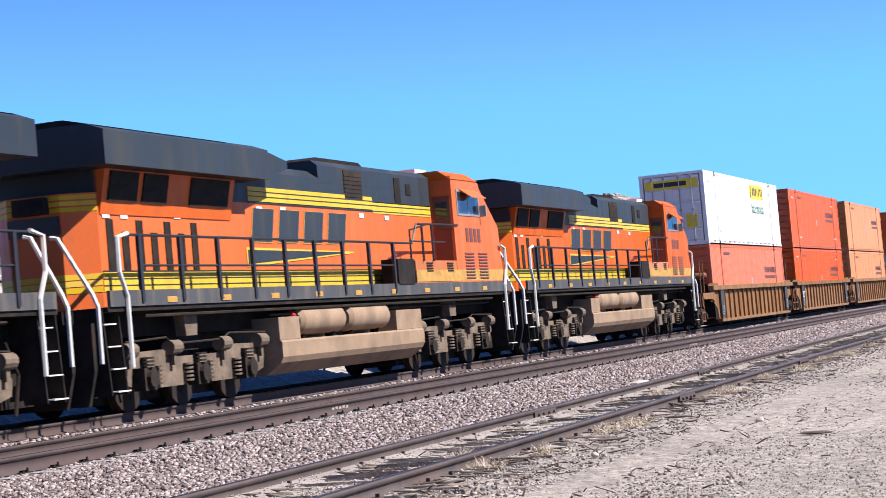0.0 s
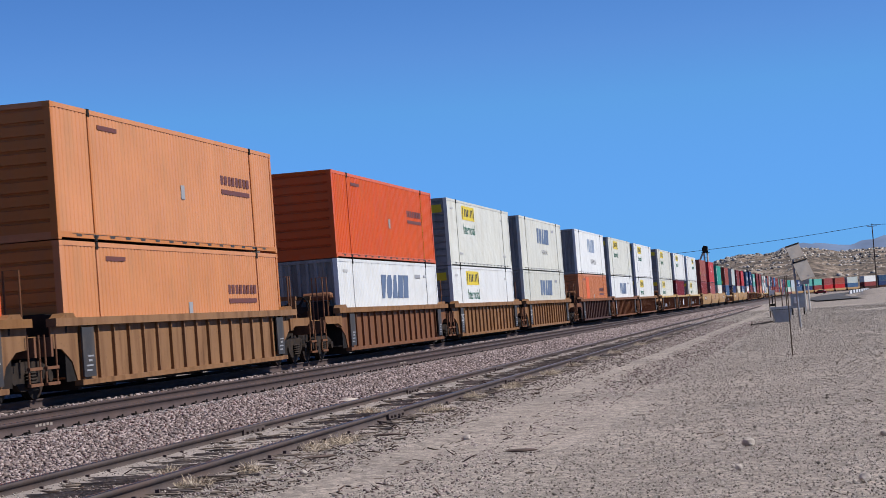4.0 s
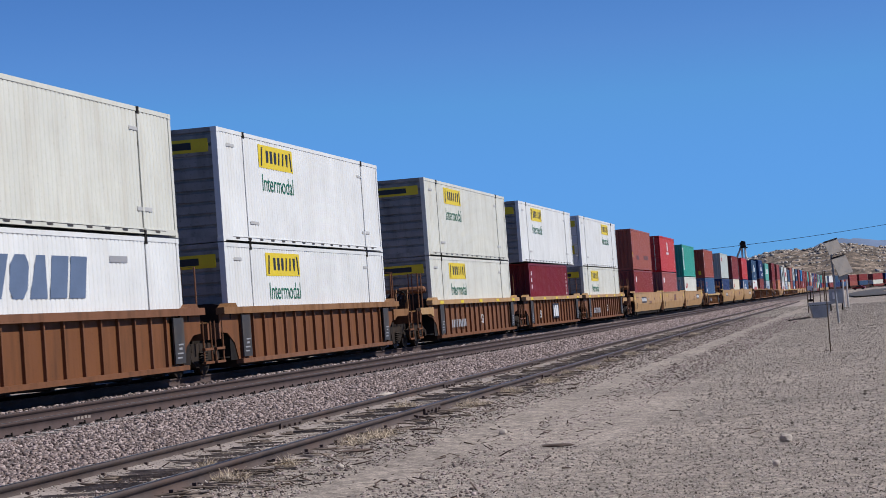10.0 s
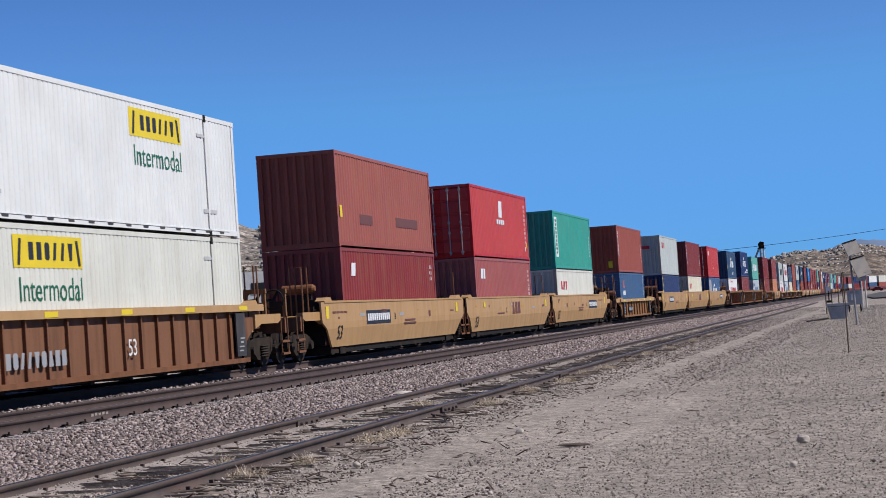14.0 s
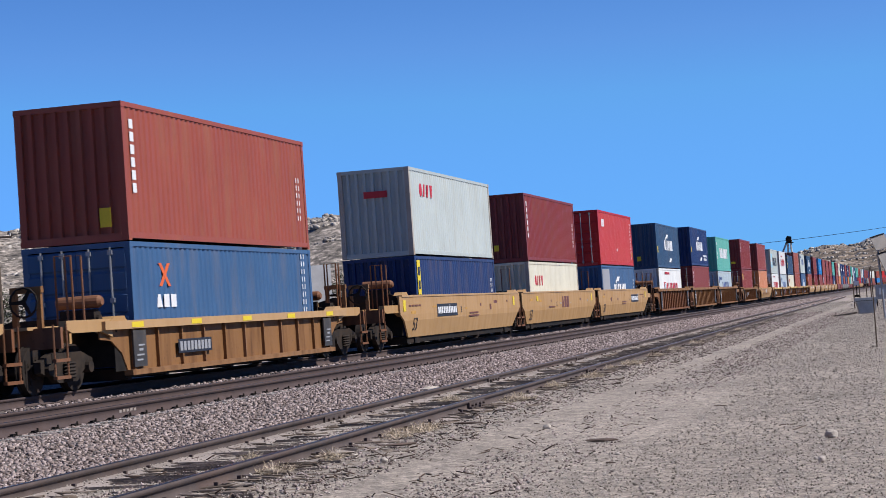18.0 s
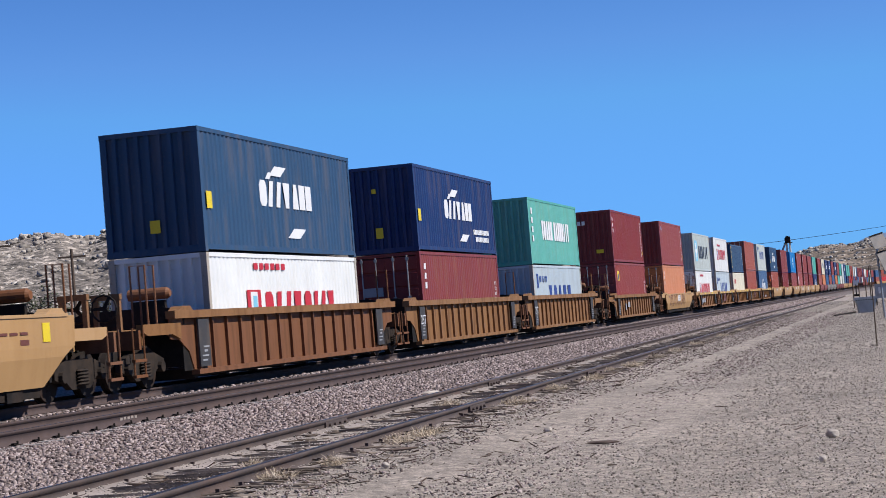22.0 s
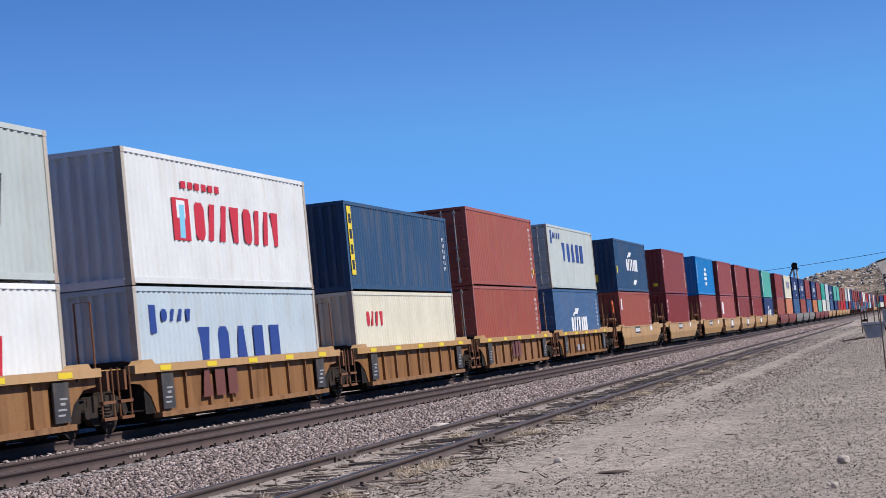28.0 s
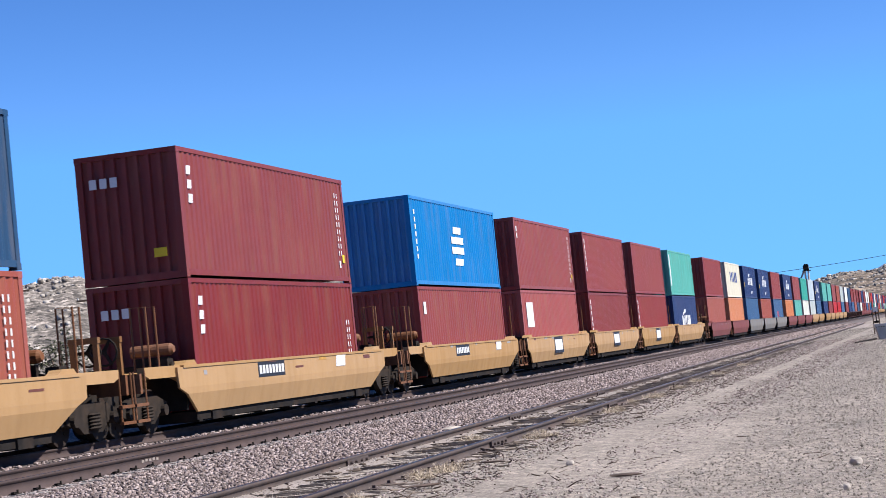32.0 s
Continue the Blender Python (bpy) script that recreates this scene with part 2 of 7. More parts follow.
M = {
    "mark_white": mat("white_marking", (0.80, 0.80, 0.80), 0.5, var=0.05),
    "mark_black": mat("black_marking", (0.02, 0.02, 0.025), 0.5, var=0.05),
    "mark_yellow": mat("yellow_marking", (0.80, 0.60, 0.02), 0.5, var=0.05),
    "mark_green": mat("green_marking", (0.01, 0.13, 0.06), 0.5, var=0.05),
    "mark_blue": mat("blue_marking", (0.02, 0.05, 0.24), 0.5, var=0.05),
    "mark_steel": mat("faded_blue_marking", (0.13, 0.18, 0.28), 0.5, var=0.1),
    "mark_red": mat("red_marking", (0.55, 0.02, 0.03), 0.5, var=0.05),
    "mark_grey": mat("grey_marking", (0.35, 0.35, 0.36), 0.5, var=0.05),
    "mark_faint": mat("worn_grey_stencil", (0.50, 0.50, 0.49), 0.6, var=0.1),
    "mark_faded": mat("sun_faded_blue_marking", (0.30, 0.37, 0.48), 0.6, var=0.15),
    "mark_cyan": mat("pale_cyan_marking", (0.22, 0.55, 0.72), 0.5, var=0.05),
    "mark_brown": mat("brown_marking", (0.16, 0.05, 0.03), 0.5, var=0.05),
    # front walls of the white long boxes, darker grey than their sides
    "front": mat("streaked_dark_grey_wall", (0.30, 0.30, 0.29), 0.6, var=0.2, scale=1.2, dirt=(0.10, 0.09, 0.08), amount=0.7, streak=True, spec=0.2),
    "steel": mat("galvanised_steel", (0.42, 0.43, 0.44), 0.45, 0.6, dirt=DUST, amount=0.3),
    "dark": mat("dark_grimy_steel", (0.020, 0.017, 0.015), 0.75, 0.0, var=0.3, scale=5, dirt=(0.08, 0.05, 0.035), amount=0.45, spec=0.12),
    "cast": mat("dusty_cast_steel", (0.034, 0.026, 0.021), 0.8, 0.0, var=0.3, scale=5, dirt=(0.10, 0.062, 0.04), amount=0.6, spec=0.12),
    "wheel": mat("worn_wheel_steel", (0.032, 0.025, 0.021), 0.7, 0.1, var=0.2, scale=4, dirt=(0.09, 0.04, 0.025), amount=0.4, spec=0.15),
    "panel": mat("charcoal_end_panel_paint", (0.045, 0.042, 0.042), 0.6, var=0.2, dirt=DUST, amount=0.3),
    "railside": mat("rusty_rail", (0.072, 0.046, 0.041), 0.8, 0.0, var=0.2, scale=3, dirt=(0.10, 0.062, 0.052), amount=0.5, bump=0.004),
    "railtop": mat("polished_rail_head", (0.13, 0.12, 0.115), 0.35, 0.9, var=0.1),
    "oldrail": mat("grey_brown_spur_rail", (0.085, 0.062, 0.055), 0.8, 0.0, var=0.25, scale=3, dirt=(0.12, 0.07, 0.055), amount=0.5, bump=0.004),
    "tie": mat("weathered_grey_timber", (0.215, 0.175, 0.148), 0.9, var=0.5, scale=6, dirt=(0.32, 0.265, 0.225), amount=0.6, bump=0.02, bscale=25, rand=0.25),
    "maintie": mat("grey_concrete_sleeper", (0.30, 0.28, 0.26), 0.9, var=0.2, scale=4, dirt=DUST, amount=0.4, bump=0.01),
    "stone": mat("pinkish_ballast_stone", (0.282, 0.216, 0.198), 0.9, var=0.2, scale=8, island=0.7),
    "pebble": mat("grey_tan_gravel_stone", (0.352, 0.306, 0.262), 0.9, var=0.2, scale=8, island=0.62),
    "rock": mat("pale_tan_rock", (0.52, 0.455, 0.39), 0.9, var=0.25, scale=5, bump=0.02, bscale=12),
    "boulder": mat("sunlit_granite_boulder", (0.345, 0.305, 0.265), 0.9, var=0.3, scale=0.6, island=0.6, bump=0.3, bscale=1.0),
    "dust": mat("pale_blown_dust", (0.33, 0.275, 0.24), 0.95, var=0.25, scale=1.5, dirt=(0.16, 0.125, 0.105), amount=0.6, bump=0.02, bscale=25),
    "rustpost": paint("rust_stained_light_post", (0.46, 0.41, 0.35), 0.8, 0.65, (0.20, 0.09, 0.04)),
    "straw": mat("dry_straw_grass", (0.52, 0.42, 0.30), 0.9, var=0.3, scale=8, island=0.35),
    "splinter": mat("split_grey_brown_timber", (0.20, 0.155, 0.125), 0.9, var=0.4, scale=8, dirt=(0.09, 0.065, 0.05), amount=0.5, island=0.5),
    "stick": mat("dark_weathered_wood_debris", (0.09, 0.058, 0.042), 0.9, var=0.4, scale=6, island=0.5),
    "bush": mat("desert_shrub_leaves", (0.085, 0.09, 0.05), 0.9, var=0.4, scale=2, island=0.5),
    "hillside": mat("scrubby_rocky_hillside", (0.30, 0.255, 0.215), 0.95, var=0.6, scale=0.6, dirt=(0.075, 0.066, 0.048), amount=0.85, bump=0.7, bscale=2.0),
    "brownhill": mat("brown_scrub_hillside", (0.225, 0.17, 0.125), 0.95, var=0.5, scale=0.15, dirt=(0.06, 0.055, 0.035), amount=0.9, bump=1.5, bscale=0.8),
    # haze of the distance is put into the blue base colour
    "range": mat("haze_tinted_mountains", (0.16, 0.22, 0.33), 1.0, var=0.1, scale=0.01),
    "concrete": mat("weathered_concrete", (0.36, 0.33, 0.30), 0.9, var=0.2, dirt=DUST, amount=0.4, bump=0.01),
    "asphalt": mat("worn_asphalt", (0.085, 0.08, 0.078), 0.9, var=0.25, scale=0.5, bump=0.01),
    "whitewall": mat("white_stucco", (0.74, 0.73, 0.70), 0.8, var=0.08, dirt=DUST, amount=0.2),
    "timber": mat("weathered_brown_pole_timber", (0.10, 0.07, 0.05), 0.9, var=0.3, scale=4, bump=0.01),
    "loco_orange": paint("locomotive_orange_paint", (0.66, 0.125, 0.022), 0.45, 0.42, (0.36, 0.11, 0.04)),
    "loco_dark": paint("locomotive_dark_slate_paint", (0.032, 0.040, 0.048), 0.25, 0.45, (0.09, 0.08, 0.07)),
    "loco_sill": paint("dust_caked_slate_sill_paint", (0.075, 0.075, 0.078), 0.7, 0.6, (0.19, 0.15, 0.12)),
    "loco_yellow": paint("locomotive_yellow_paint", (0.66, 0.43, 0.035), 0.5, 0.5, (0.34, 0.20, 0.06)),
    "loco_tan": mat("dusty_tan_underframe", (0.31, 0.205, 0.128), 0.8, var=0.18, scale=2, dirt=(0.15, 0.10, 0.065), amount=0.5),
    "loco_truck": mat("brown_dust_caked_casting", (0.17, 0.12, 0.082), 0.85, var=0.35, scale=4, dirt=(0.05, 0.037, 0.03), amount=0.7, bump=0.01, bscale=20),
    "loco_faded": paint("sun_faded_dusty_orange_paint", (0.50, 0.17, 0.075), 0.75, 0.6, (0.38, 0.22, 0.13)),
    "loco_amber": mat("faded_amber_marking", (0.50, 0.27, 0.06), 0.7, var=0.2, scale=6, dirt=(0.12, 0.09, 0.06), amount=0.5),
    "grip": mat("pale_grey_grab_iron_paint", (0.62, 0.60, 0.57), 0.6, var=0.1),
    "rubber": mat("black_rubber", (0.02, 0.02, 0.02), 0.8, var=0.1),
    "carred": mat("dark_red_car_paint", (0.22, 0.012, 0.02), 0.3, var=0.05),
    "flag": mat("orange_red_plastic", (0.75, 0.13, 0.03), 0.6, var=0.1),
}


def glassy(name, col, rough=0.06):
    m = bpy.data.materials.new(name)
    m.use_nodes = True
    b = m.node_tree.nodes["Principled BSDF"]
    b.inputs["Base Color"].default_value = (*col, 1)
    b.inputs["Roughness"].default_value = rough
    b.inputs["Specular IOR Level"].default_value = 0.6
    return m


M["glass"] = glassy("tinted_window_glass", (0.02, 0.025, 0.03))
M["solar"] = glassy("dark_solar_glass", (0.05, 0.055, 0.07), 0.2)


def speckle(m, layers):
    """Stones of uneven tone over a ground: cells of several sizes lighten and darken the base colour."""
    n, l = m.node_tree.nodes, m.node_tree.links
    b = n["Principled BSDF"]
    tc = n.new("ShaderNodeTexCoord")
    src = b.inputs["Base Color"].links[0].from_socket
    for scale, a, c in layers:
        v = n.new("ShaderNodeTexVoronoi")
        v.inputs["Scale"].default_value = scale
        hs = n.new("ShaderNodeHueSaturation")
        r = n.new("ShaderNodeMapRange")
        r.inputs[1].default_value, r.inputs[2].default_value, r.inputs[3].default_value, r.inputs[4].default_value = 0.1, 0.9, a, c
        sep = n.new("ShaderNodeSeparateColor")
        l.new(tc.outputs["Object"], v.inputs["Vector"])
        l.new(v.outputs["Color"], sep.inputs[0])
        l.new(sep.outputs[0], r.inputs[0])
        l.new(r.outputs[0], hs.inputs["Value"])
        l.new(src, hs.inputs["Color"])
        src = hs.outputs[0]
    l.new(src, b.inputs["Base Color"])
    return m


def ground_material():
    """Grey-tan gravel and dust with pebbles, paler wheel-worn dirt and a pinkish spill of ballast near the rails."""
    m = mat("desert_gravel", (0.322, 0.270, 0.222), 0.95, var=0.22, scale=0.25, dirt=(0.38, 0.315, 0.27), amount=0.45, bump=0.012, bscale=30)
    nt = m.node_tree
    n, l = nt.nodes, nt.links
    b = n["Principled BSDF"]
    tc = n.new("ShaderNodeTexCoord")
    speckle(m, ((9.0, 0.78, 1.23), (27.0, 0.74, 1.18), (75.0, 0.74, 1.2)))
    # small stones standing out of the dust
    v = n.new("ShaderNodeTexVoronoi")
    v.inputs["Scale"].default_value = 38.0
    l.new(tc.outputs["Object"], v.inputs["Vector"])
    old = b.inputs["Normal"].links[0].from_socket
    bp = n.new("ShaderNodeBump")
    bp.invert = True
    bp.inputs["Strength"].default_value, bp.inputs["Distance"].default_value = 0.5, 0.005
    l.new(v.outputs["Distance"], bp.inputs["Height"])
    l.new(old, bp.inputs["Normal"])
    l.new(bp.outputs[0], b.inputs["Normal"])
    return m


M["ground"] = ground_material()
speckle(M["hillside"], ((0.16, 0.75, 1.2), (0.5, 0.55, 1.4), (1.3, 0.6, 1.4)))
speckle(M["brownhill"], ((0.05, 0.7, 1.25), (0.18, 0.6, 1.35), (0.5, 0.6, 1.35)))
M["ballast"] = mat("ballast_bed", (0.155, 0.125, 0.115), 0.95, var=0.4, scale=11, dirt=(0.10, 0.08, 0.075), amount=0.5, bump=0.05, bscale=22)

# ---- mesh helpers ----
MESH = {}


def box(bm, x0, x1, y0, y1, z0, z1):
    v = [bm.verts.new((x, y, z)) for x in (x0, x1) for y in (y0, y1) for z in (z0, z1)]
    for f in ((0, 1, 3, 2), (4, 6, 7, 5), (0, 4, 5, 1), (2, 3, 7, 6), (0, 2, 6, 4), (1, 5, 7, 3)):
        bm.faces.new([v[i] for i in f])


def prism(bm, pts, a, b, axis="y"):
    """A polygon (pairs) pulled from a to b along an axis."""
    def at(p, d):
        return {"y": (p[0], d, p[1]), "x": (d, p[0], p[1]), "z": (p[0], p[1], d)}[axis]
    lo, hi = [bm.verts.new(at(p, a)) for p in pts], [bm.verts.new(at(p, b)) for p in pts]
    k = len(pts)
    bm.faces.new(lo)
    bm.faces.new(hi[::-1])
    for i in range(k):
        bm.faces.new((lo[i], hi[i], hi[(i + 1) % k], lo[(i + 1) % k]))


def rod(bm, p, q, r, n=8, r2=None):
    p, q = Vector(p), Vector(q)
    d = (q - p).normalized()
    a = d.orthogonal().normalized()
    b = d.cross(a)
    r2 = r if r2 is None else r2
    ring = [[bm.verts.new(c + (a * math.cos(2 * math.pi * i / n) + b * math.sin(2 * math.pi * i / n)) * k) for i in range(n)] for c, k in ((p, r), (q, r2))]
    for i in range(n):
        bm.faces.new((ring[0][i], ring[0][(i + 1) % n], ring[1][(i + 1) % n], ring[1][i]))
    bm.faces.new(ring[0][::-1])
    bm.faces.new(ring[1])


def pipe(bm, pts, r, n=6):
    """One bent tube through the points."""
    pts = [Vector(p) for p in pts]
    side = (pts[1] - pts[0]).normalized().orthogonal().normalized()
    rings = []
    for i, p in enumerate(pts):
        d = (pts[min(i + 1, len(pts) - 1)] - pts[max(i - 1, 0)]).normalized()
        side = (side - d * side.dot(d)).normalized()
        b = d.cross(side)
        rings.append([bm.verts.new(p + (side * math.cos(2 * math.pi * k / n) + b * math.sin(2 * math.pi * k / n)) * r) for k in range(n)])
    for a, b in zip(rings, rings[1:]):
        for k in range(n):
            bm.faces.new((a[k], a[(k + 1) % n], b[(k + 1) % n], b[k]))
    bm.faces.new(rings[0][::-1])
    bm.faces.new(rings[-1])


def shape(key, build):
    """The mesh of that key, made once and shared."""
    if key not in MESH:
        bm = bmesh.new()
        build(bm)
        bmesh.ops.recalc_face_normals(bm, faces=bm.faces)
        MESH[key] = bpy.data.meshes.new(str(key[0] if isinstance(key, tuple) else key))
        bm.to_mesh(MESH[key])
        bm.free()
    return MESH[key]


def part(name, me, material, parent=None, label="", at=None, kind=""):
    ob = new(name, me)
    if not me.materials:
        me.materials.append(material)
    ob.material_slots[0].link = "OBJECT"
    ob.material_slots[0].material = material
    ob.parent = parent
    if at is not None:
        if isinstance(at, Matrix):
            ob.matrix_basis = at
        else:
            ob.location = at
    return tagged(ob, label, kind=kind)


def smooth(me):
    me.polygons.foreach_set("use_smooth", [True] * len(me.polygons))
    return me


def cloud(name, verts, faces, material, smoothed=False):
    """One mesh object from arrays of vertices and triangles or quads."""
    me = bpy.data.meshes.new(name)
    k = faces.shape[1]
    me.vertices.add(len(verts))
    me.vertices.foreach_set("co", np.ascontiguousarray(verts, dtype=np.float32).ravel())
    me.loops.add(faces.size)
    me.loops.foreach_set("vertex_index", np.ascontiguousarray(faces, dtype=np.int32).ravel())
    me.polygons.add(len(faces))
    me.polygons.foreach_set("loop_start", np.arange(len(faces), dtype=np.int32) * k)
    me.update(calc_edges=True)
    me.validate()
    me.materials.append(material)
    if smoothed:
        smooth(me)
    return new(name, me)


RNG = np.random.default_rng(7)
OCTA = np.array([(1, 0, 0), (-1, 0, 0), (0, 1, 0), (0, -1, 0), (0, 0, 1), (0, 0, -1)], float)
OCTF = np.array([(0, 2, 4), (2, 1, 4), (1, 3, 4), (3, 0, 4), (2, 0, 5), (1, 2, 5), (3, 1, 5), (0, 3, 5)])
CUBE = np.array([(x, y, z) for x in (-1, 1) for y in (-1, 1) for z in (-1, 1)], float)
CUBF = np.array([(0, 1, 3, 2), (4, 6, 7, 5), (0, 4, 5, 1), (2, 3, 7, 6), (0, 2, 6, 4), (1, 5, 7, 3)])


def scatter(name, centres, sizes, material, flat=0.7, base=CUBE, faces=CUBF, jag=0.35, long=None):
    """Many angular stones: a rough solid at each centre, turned and dented at random."""
    k, m = len(centres), len(base)
    v = base[None] * (1 + RNG.uniform(-jag, jag, (k, m, 3)))
    v *= RNG.uniform(0.6, 1.25, (k, 1, 3)) * np.array([1, 1, flat])
    if long is not None:
        v *= np.array(long)
    a, t = RNG.uniform(0, 6.283, k), RNG.uniform(-0.5, 0.5, k)
    c, s = np.cos(a), np.sin(a)
    x, y, z = v[..., 0].copy(), v[..., 1].copy(), v[..., 2].copy()
    ct, st = np.cos(t)[:, None], np.sin(t)[:, None]
    x, z = x * ct + z * st, z * ct - x * st
    v = np.stack([x * c[:, None] - y * s[:, None], x * s[:, None] + y * c[:, None], z], -1)
    v = v * np.asarray(sizes)[:, None, None] + np.asarray(centres)[:, None, :]
    f = (faces[None] + (np.arange(k) * m)[:, None, None]).reshape(-1, faces.shape[1])
    return cloud(name, v.reshape(-1, 3), f, material)


# ---- track plan ----
RAIL = 0.45            # top of the main rails
YT, YN = 16.78, 12.10  # centre lines of the far and the near main track
XC, RC, TH = 790.0, 320.0, 0.55


def along(a, yc=YT):
    """Place and heading at the distance a along the line, on the track with centre line yc: straight, then a bend to the right."""
    r = RC + yc - YT
    th = min(max(0.0, (a - XC) / RC), TH)
    x, y = min(a, XC) + r * math.sin(th), YT - RC + r * math.cos(th)
    over = a - XC - RC * TH
    if over > 0:
        x, y = x + over * math.cos(th), y - over * math.sin(th)
    return x, y, -th


def spur_y(x):
    """Centre line of the siding: along the mains, then a switch towards them."""
    y = min(7.05, 6.42 + 0.007 * max(-20.0, x - 15))
    return min(YN, y + 0.007 * max(0.0, x - 130.0))


def ground_z(x, y):
    """Height of the natural ground and of the bank under the tracks."""
    far = max(0.0, x - XC)
    axis = YT - (RC - math.sqrt(max(1.0, RC * RC - min(far, 280) ** 2))) if far else YT
    d = y - axis
    z = 0.10 * min(1.0, max(0.0, (y - 2.0) / 4.0)) if not far else 0.1
    if x < 160 and 4.6 < y < 8.6:
        z = 0.10 + 0.07 * min(1.0, (y - 4.6) / 0.6)
    elif -9.6 < d < 6:
        z = max(z, 0.13)
    if d > 2.6 and x < XC:
        z = 0.20 + 0.50 * min(1.0, (d - 2.6) / 1.6) + min(1.4, 0.02 * max(0.0, d - 8))
    if y < 0:
        z += min(0.5, 0.006 * -y)
    return z


STATIONS = [-60, -30, -10, 0, 5, 10, 15, 20, 30, 40, 50, 60, 80, 100, 130, 160, 200, 250, 300, 360, 430, 520, 620, 720, 790] + [790 + 12 * i for i in range(1, 30)]


def sweep(name, profile, yc, material, stations=STATIONS, centre=None):
    """A section (pairs of offset to the left and height) carried along a track."""
    verts, faces = [], []
    k = len(profile)
    for a in stations:
        if centre:
            x, y, h = a, centre(a), math.atan2(centre(a + 1) - centre(a - 1), 2)
        else:
            x, y, h = along(a, yc)
        for o, z in profile:
            verts.append((x - o * math.sin(h), y + o * math.cos(h), z))
    for i in range(len(stations) - 1):
        for j in range(k):
            faces.append((i * k + j, i * k + (j + 1) % k, (i + 1) * k + (j + 1) % k, (i + 1) * k + j))
    ob = cloud(name, np.array(verts), np.array(faces), material)
    bm = bmesh.new()
    bm.from_mesh(ob.data)
    bmesh.ops.recalc_face_normals(bm, faces=bm.faces)
    bm.to_mesh(ob.data)
    bm.free()
    return ob


# ---- ground ----
def build_ground():
    xs = np.concatenate([-np.geomspace(4000, 20, 14), np.linspace(-15, 60, 76), np.linspace(62, 200, 60), np.geomspace(205, 4800, 60)])
    ys = np.concatenate([-np.geomspace(4000, 22, 22), np.linspace(-20, 26, 70), np.geomspace(28, 4000, 30)])
    verts = []
    for x in xs:
        for y in ys:
            n = noise.noise(Vector((x * 0.35, y * 0.35, 3))) * 0.006 + noise.noise(Vector((x * 0.06, y * 0.06, 9))) * (0.012 if x < 120 and abs(y) < 25 else 0.06)
            near = 1.0 if abs(y - 6.4) > 2.2 else 0.35
            verts.append((x, y, ground_z(x, y) + n * near - 0.02))
    k = len(ys)
    faces = np.array([(i * k + j, (i + 1) * k + j, (i + 1) * k + j + 1, i * k + j + 1) for i in range(len(xs) - 1) for j in range(k - 1)])
    g = cloud("ground", np.array(verts), faces, M["ground"], True)
    return tagged(g, "pale grey-tan desert gravel and packed dirt beside the tracks", "ground", kind="structure")


build_ground()
tie_top = RAIL - 0.19
bank = sweep("ballast_bank", [(-9.45, 0.06), (-6.75, tie_top - 0.02), (-5.9, tie_top + 0.0), (2.4, tie_top + 0.0), (4.0, 0.2), (4.0, -0.3), (-9.45, -0.3)], YT, M["ballast"])
tagged(bank, "raised bed of pinkish-grey crushed stone under both main tracks", "ballast", kind="structure")


def rail_profile(h, head=0.038, foot=0.075):
    return [(-foot, -h), (-foot, -h + 0.015), (-0.012, -h + 0.035), (-0.012, -0.045), (-head, -0.032), (-head, -0.004), (-head + 0.006, 0.0), (head - 0.006, 0.0), (head, -0.004), (head, -0.032), (0.012, -0.045), (0.012, -h + 0.035), (foot, -h + 0.015), (foot, -h)]


def railway(name, yc, top, h, material, label, stations=STATIONS, centre=None):
    root = tagged(new(name), label, "track", kind="structure")
    for side in (-0.7525, 0.7525):
        prof = [(o + side, z + top) for o, z in rail_profile(h)]
        r = sweep("rail", prof, yc, material, stations, centre)
        r.parent = root
        strip = sweep("rail_head", [(side - 0.026, top + 0.001), (side - 0.026, top + 0.003), (side + 0.026, top + 0.003), (side + 0.026, top + 0.001)], yc, M["railtop"], stations, centre)
        strip.parent = root
    return root


track_far = railway("main_track_far", YT, RAIL, 0.186, M["railside"], "main line track of rust-brown rails with polished heads, under the train")
track_near = railway("main_track_near", YN, RAIL, 0.186, M["railside"], "empty main line track of rust-brown rails beside the train")
SPUR_X = [-40, -20, 0, 8, 14, 20, 26, 32, 40, 50, 60, 75, 90, 110, 130, 150, 165, 180, 195, 205]
DUST_LINE = [(-1.75, 0.06), (-1.15, 0.125), (-0.84, 0.175), (-0.68, 0.18), (-0.52, 0.145), (-0.2, 0.122), (0.32, 0.124), (0.5, 0.15), (0.68, 0.2), (0.84, 0.19), (1.2, 0.165), (1.8, 0.08)]
spur_dust = sweep("track_dust", DUST_LINE + [(1.8, 0.0), (-1.75, 0.0)], 0, M["dust"], SPUR_X, spur_y)
tagged(spur_dust, "pale blown dust half burying the siding ties", "dust", kind="structure")
spur = railway("siding_track", 0, 0.30, 0.145, M["oldrail"], "old weathered siding with grey-brown rails on half-buried timber ties", SPUR_X, spur_y)

# ---- train: shared pieces ----
TRAIN = []  # (thing, distance behind the start, height, turned)
SPIN = []   # (wheelset, distance, radius)


FONT = {}


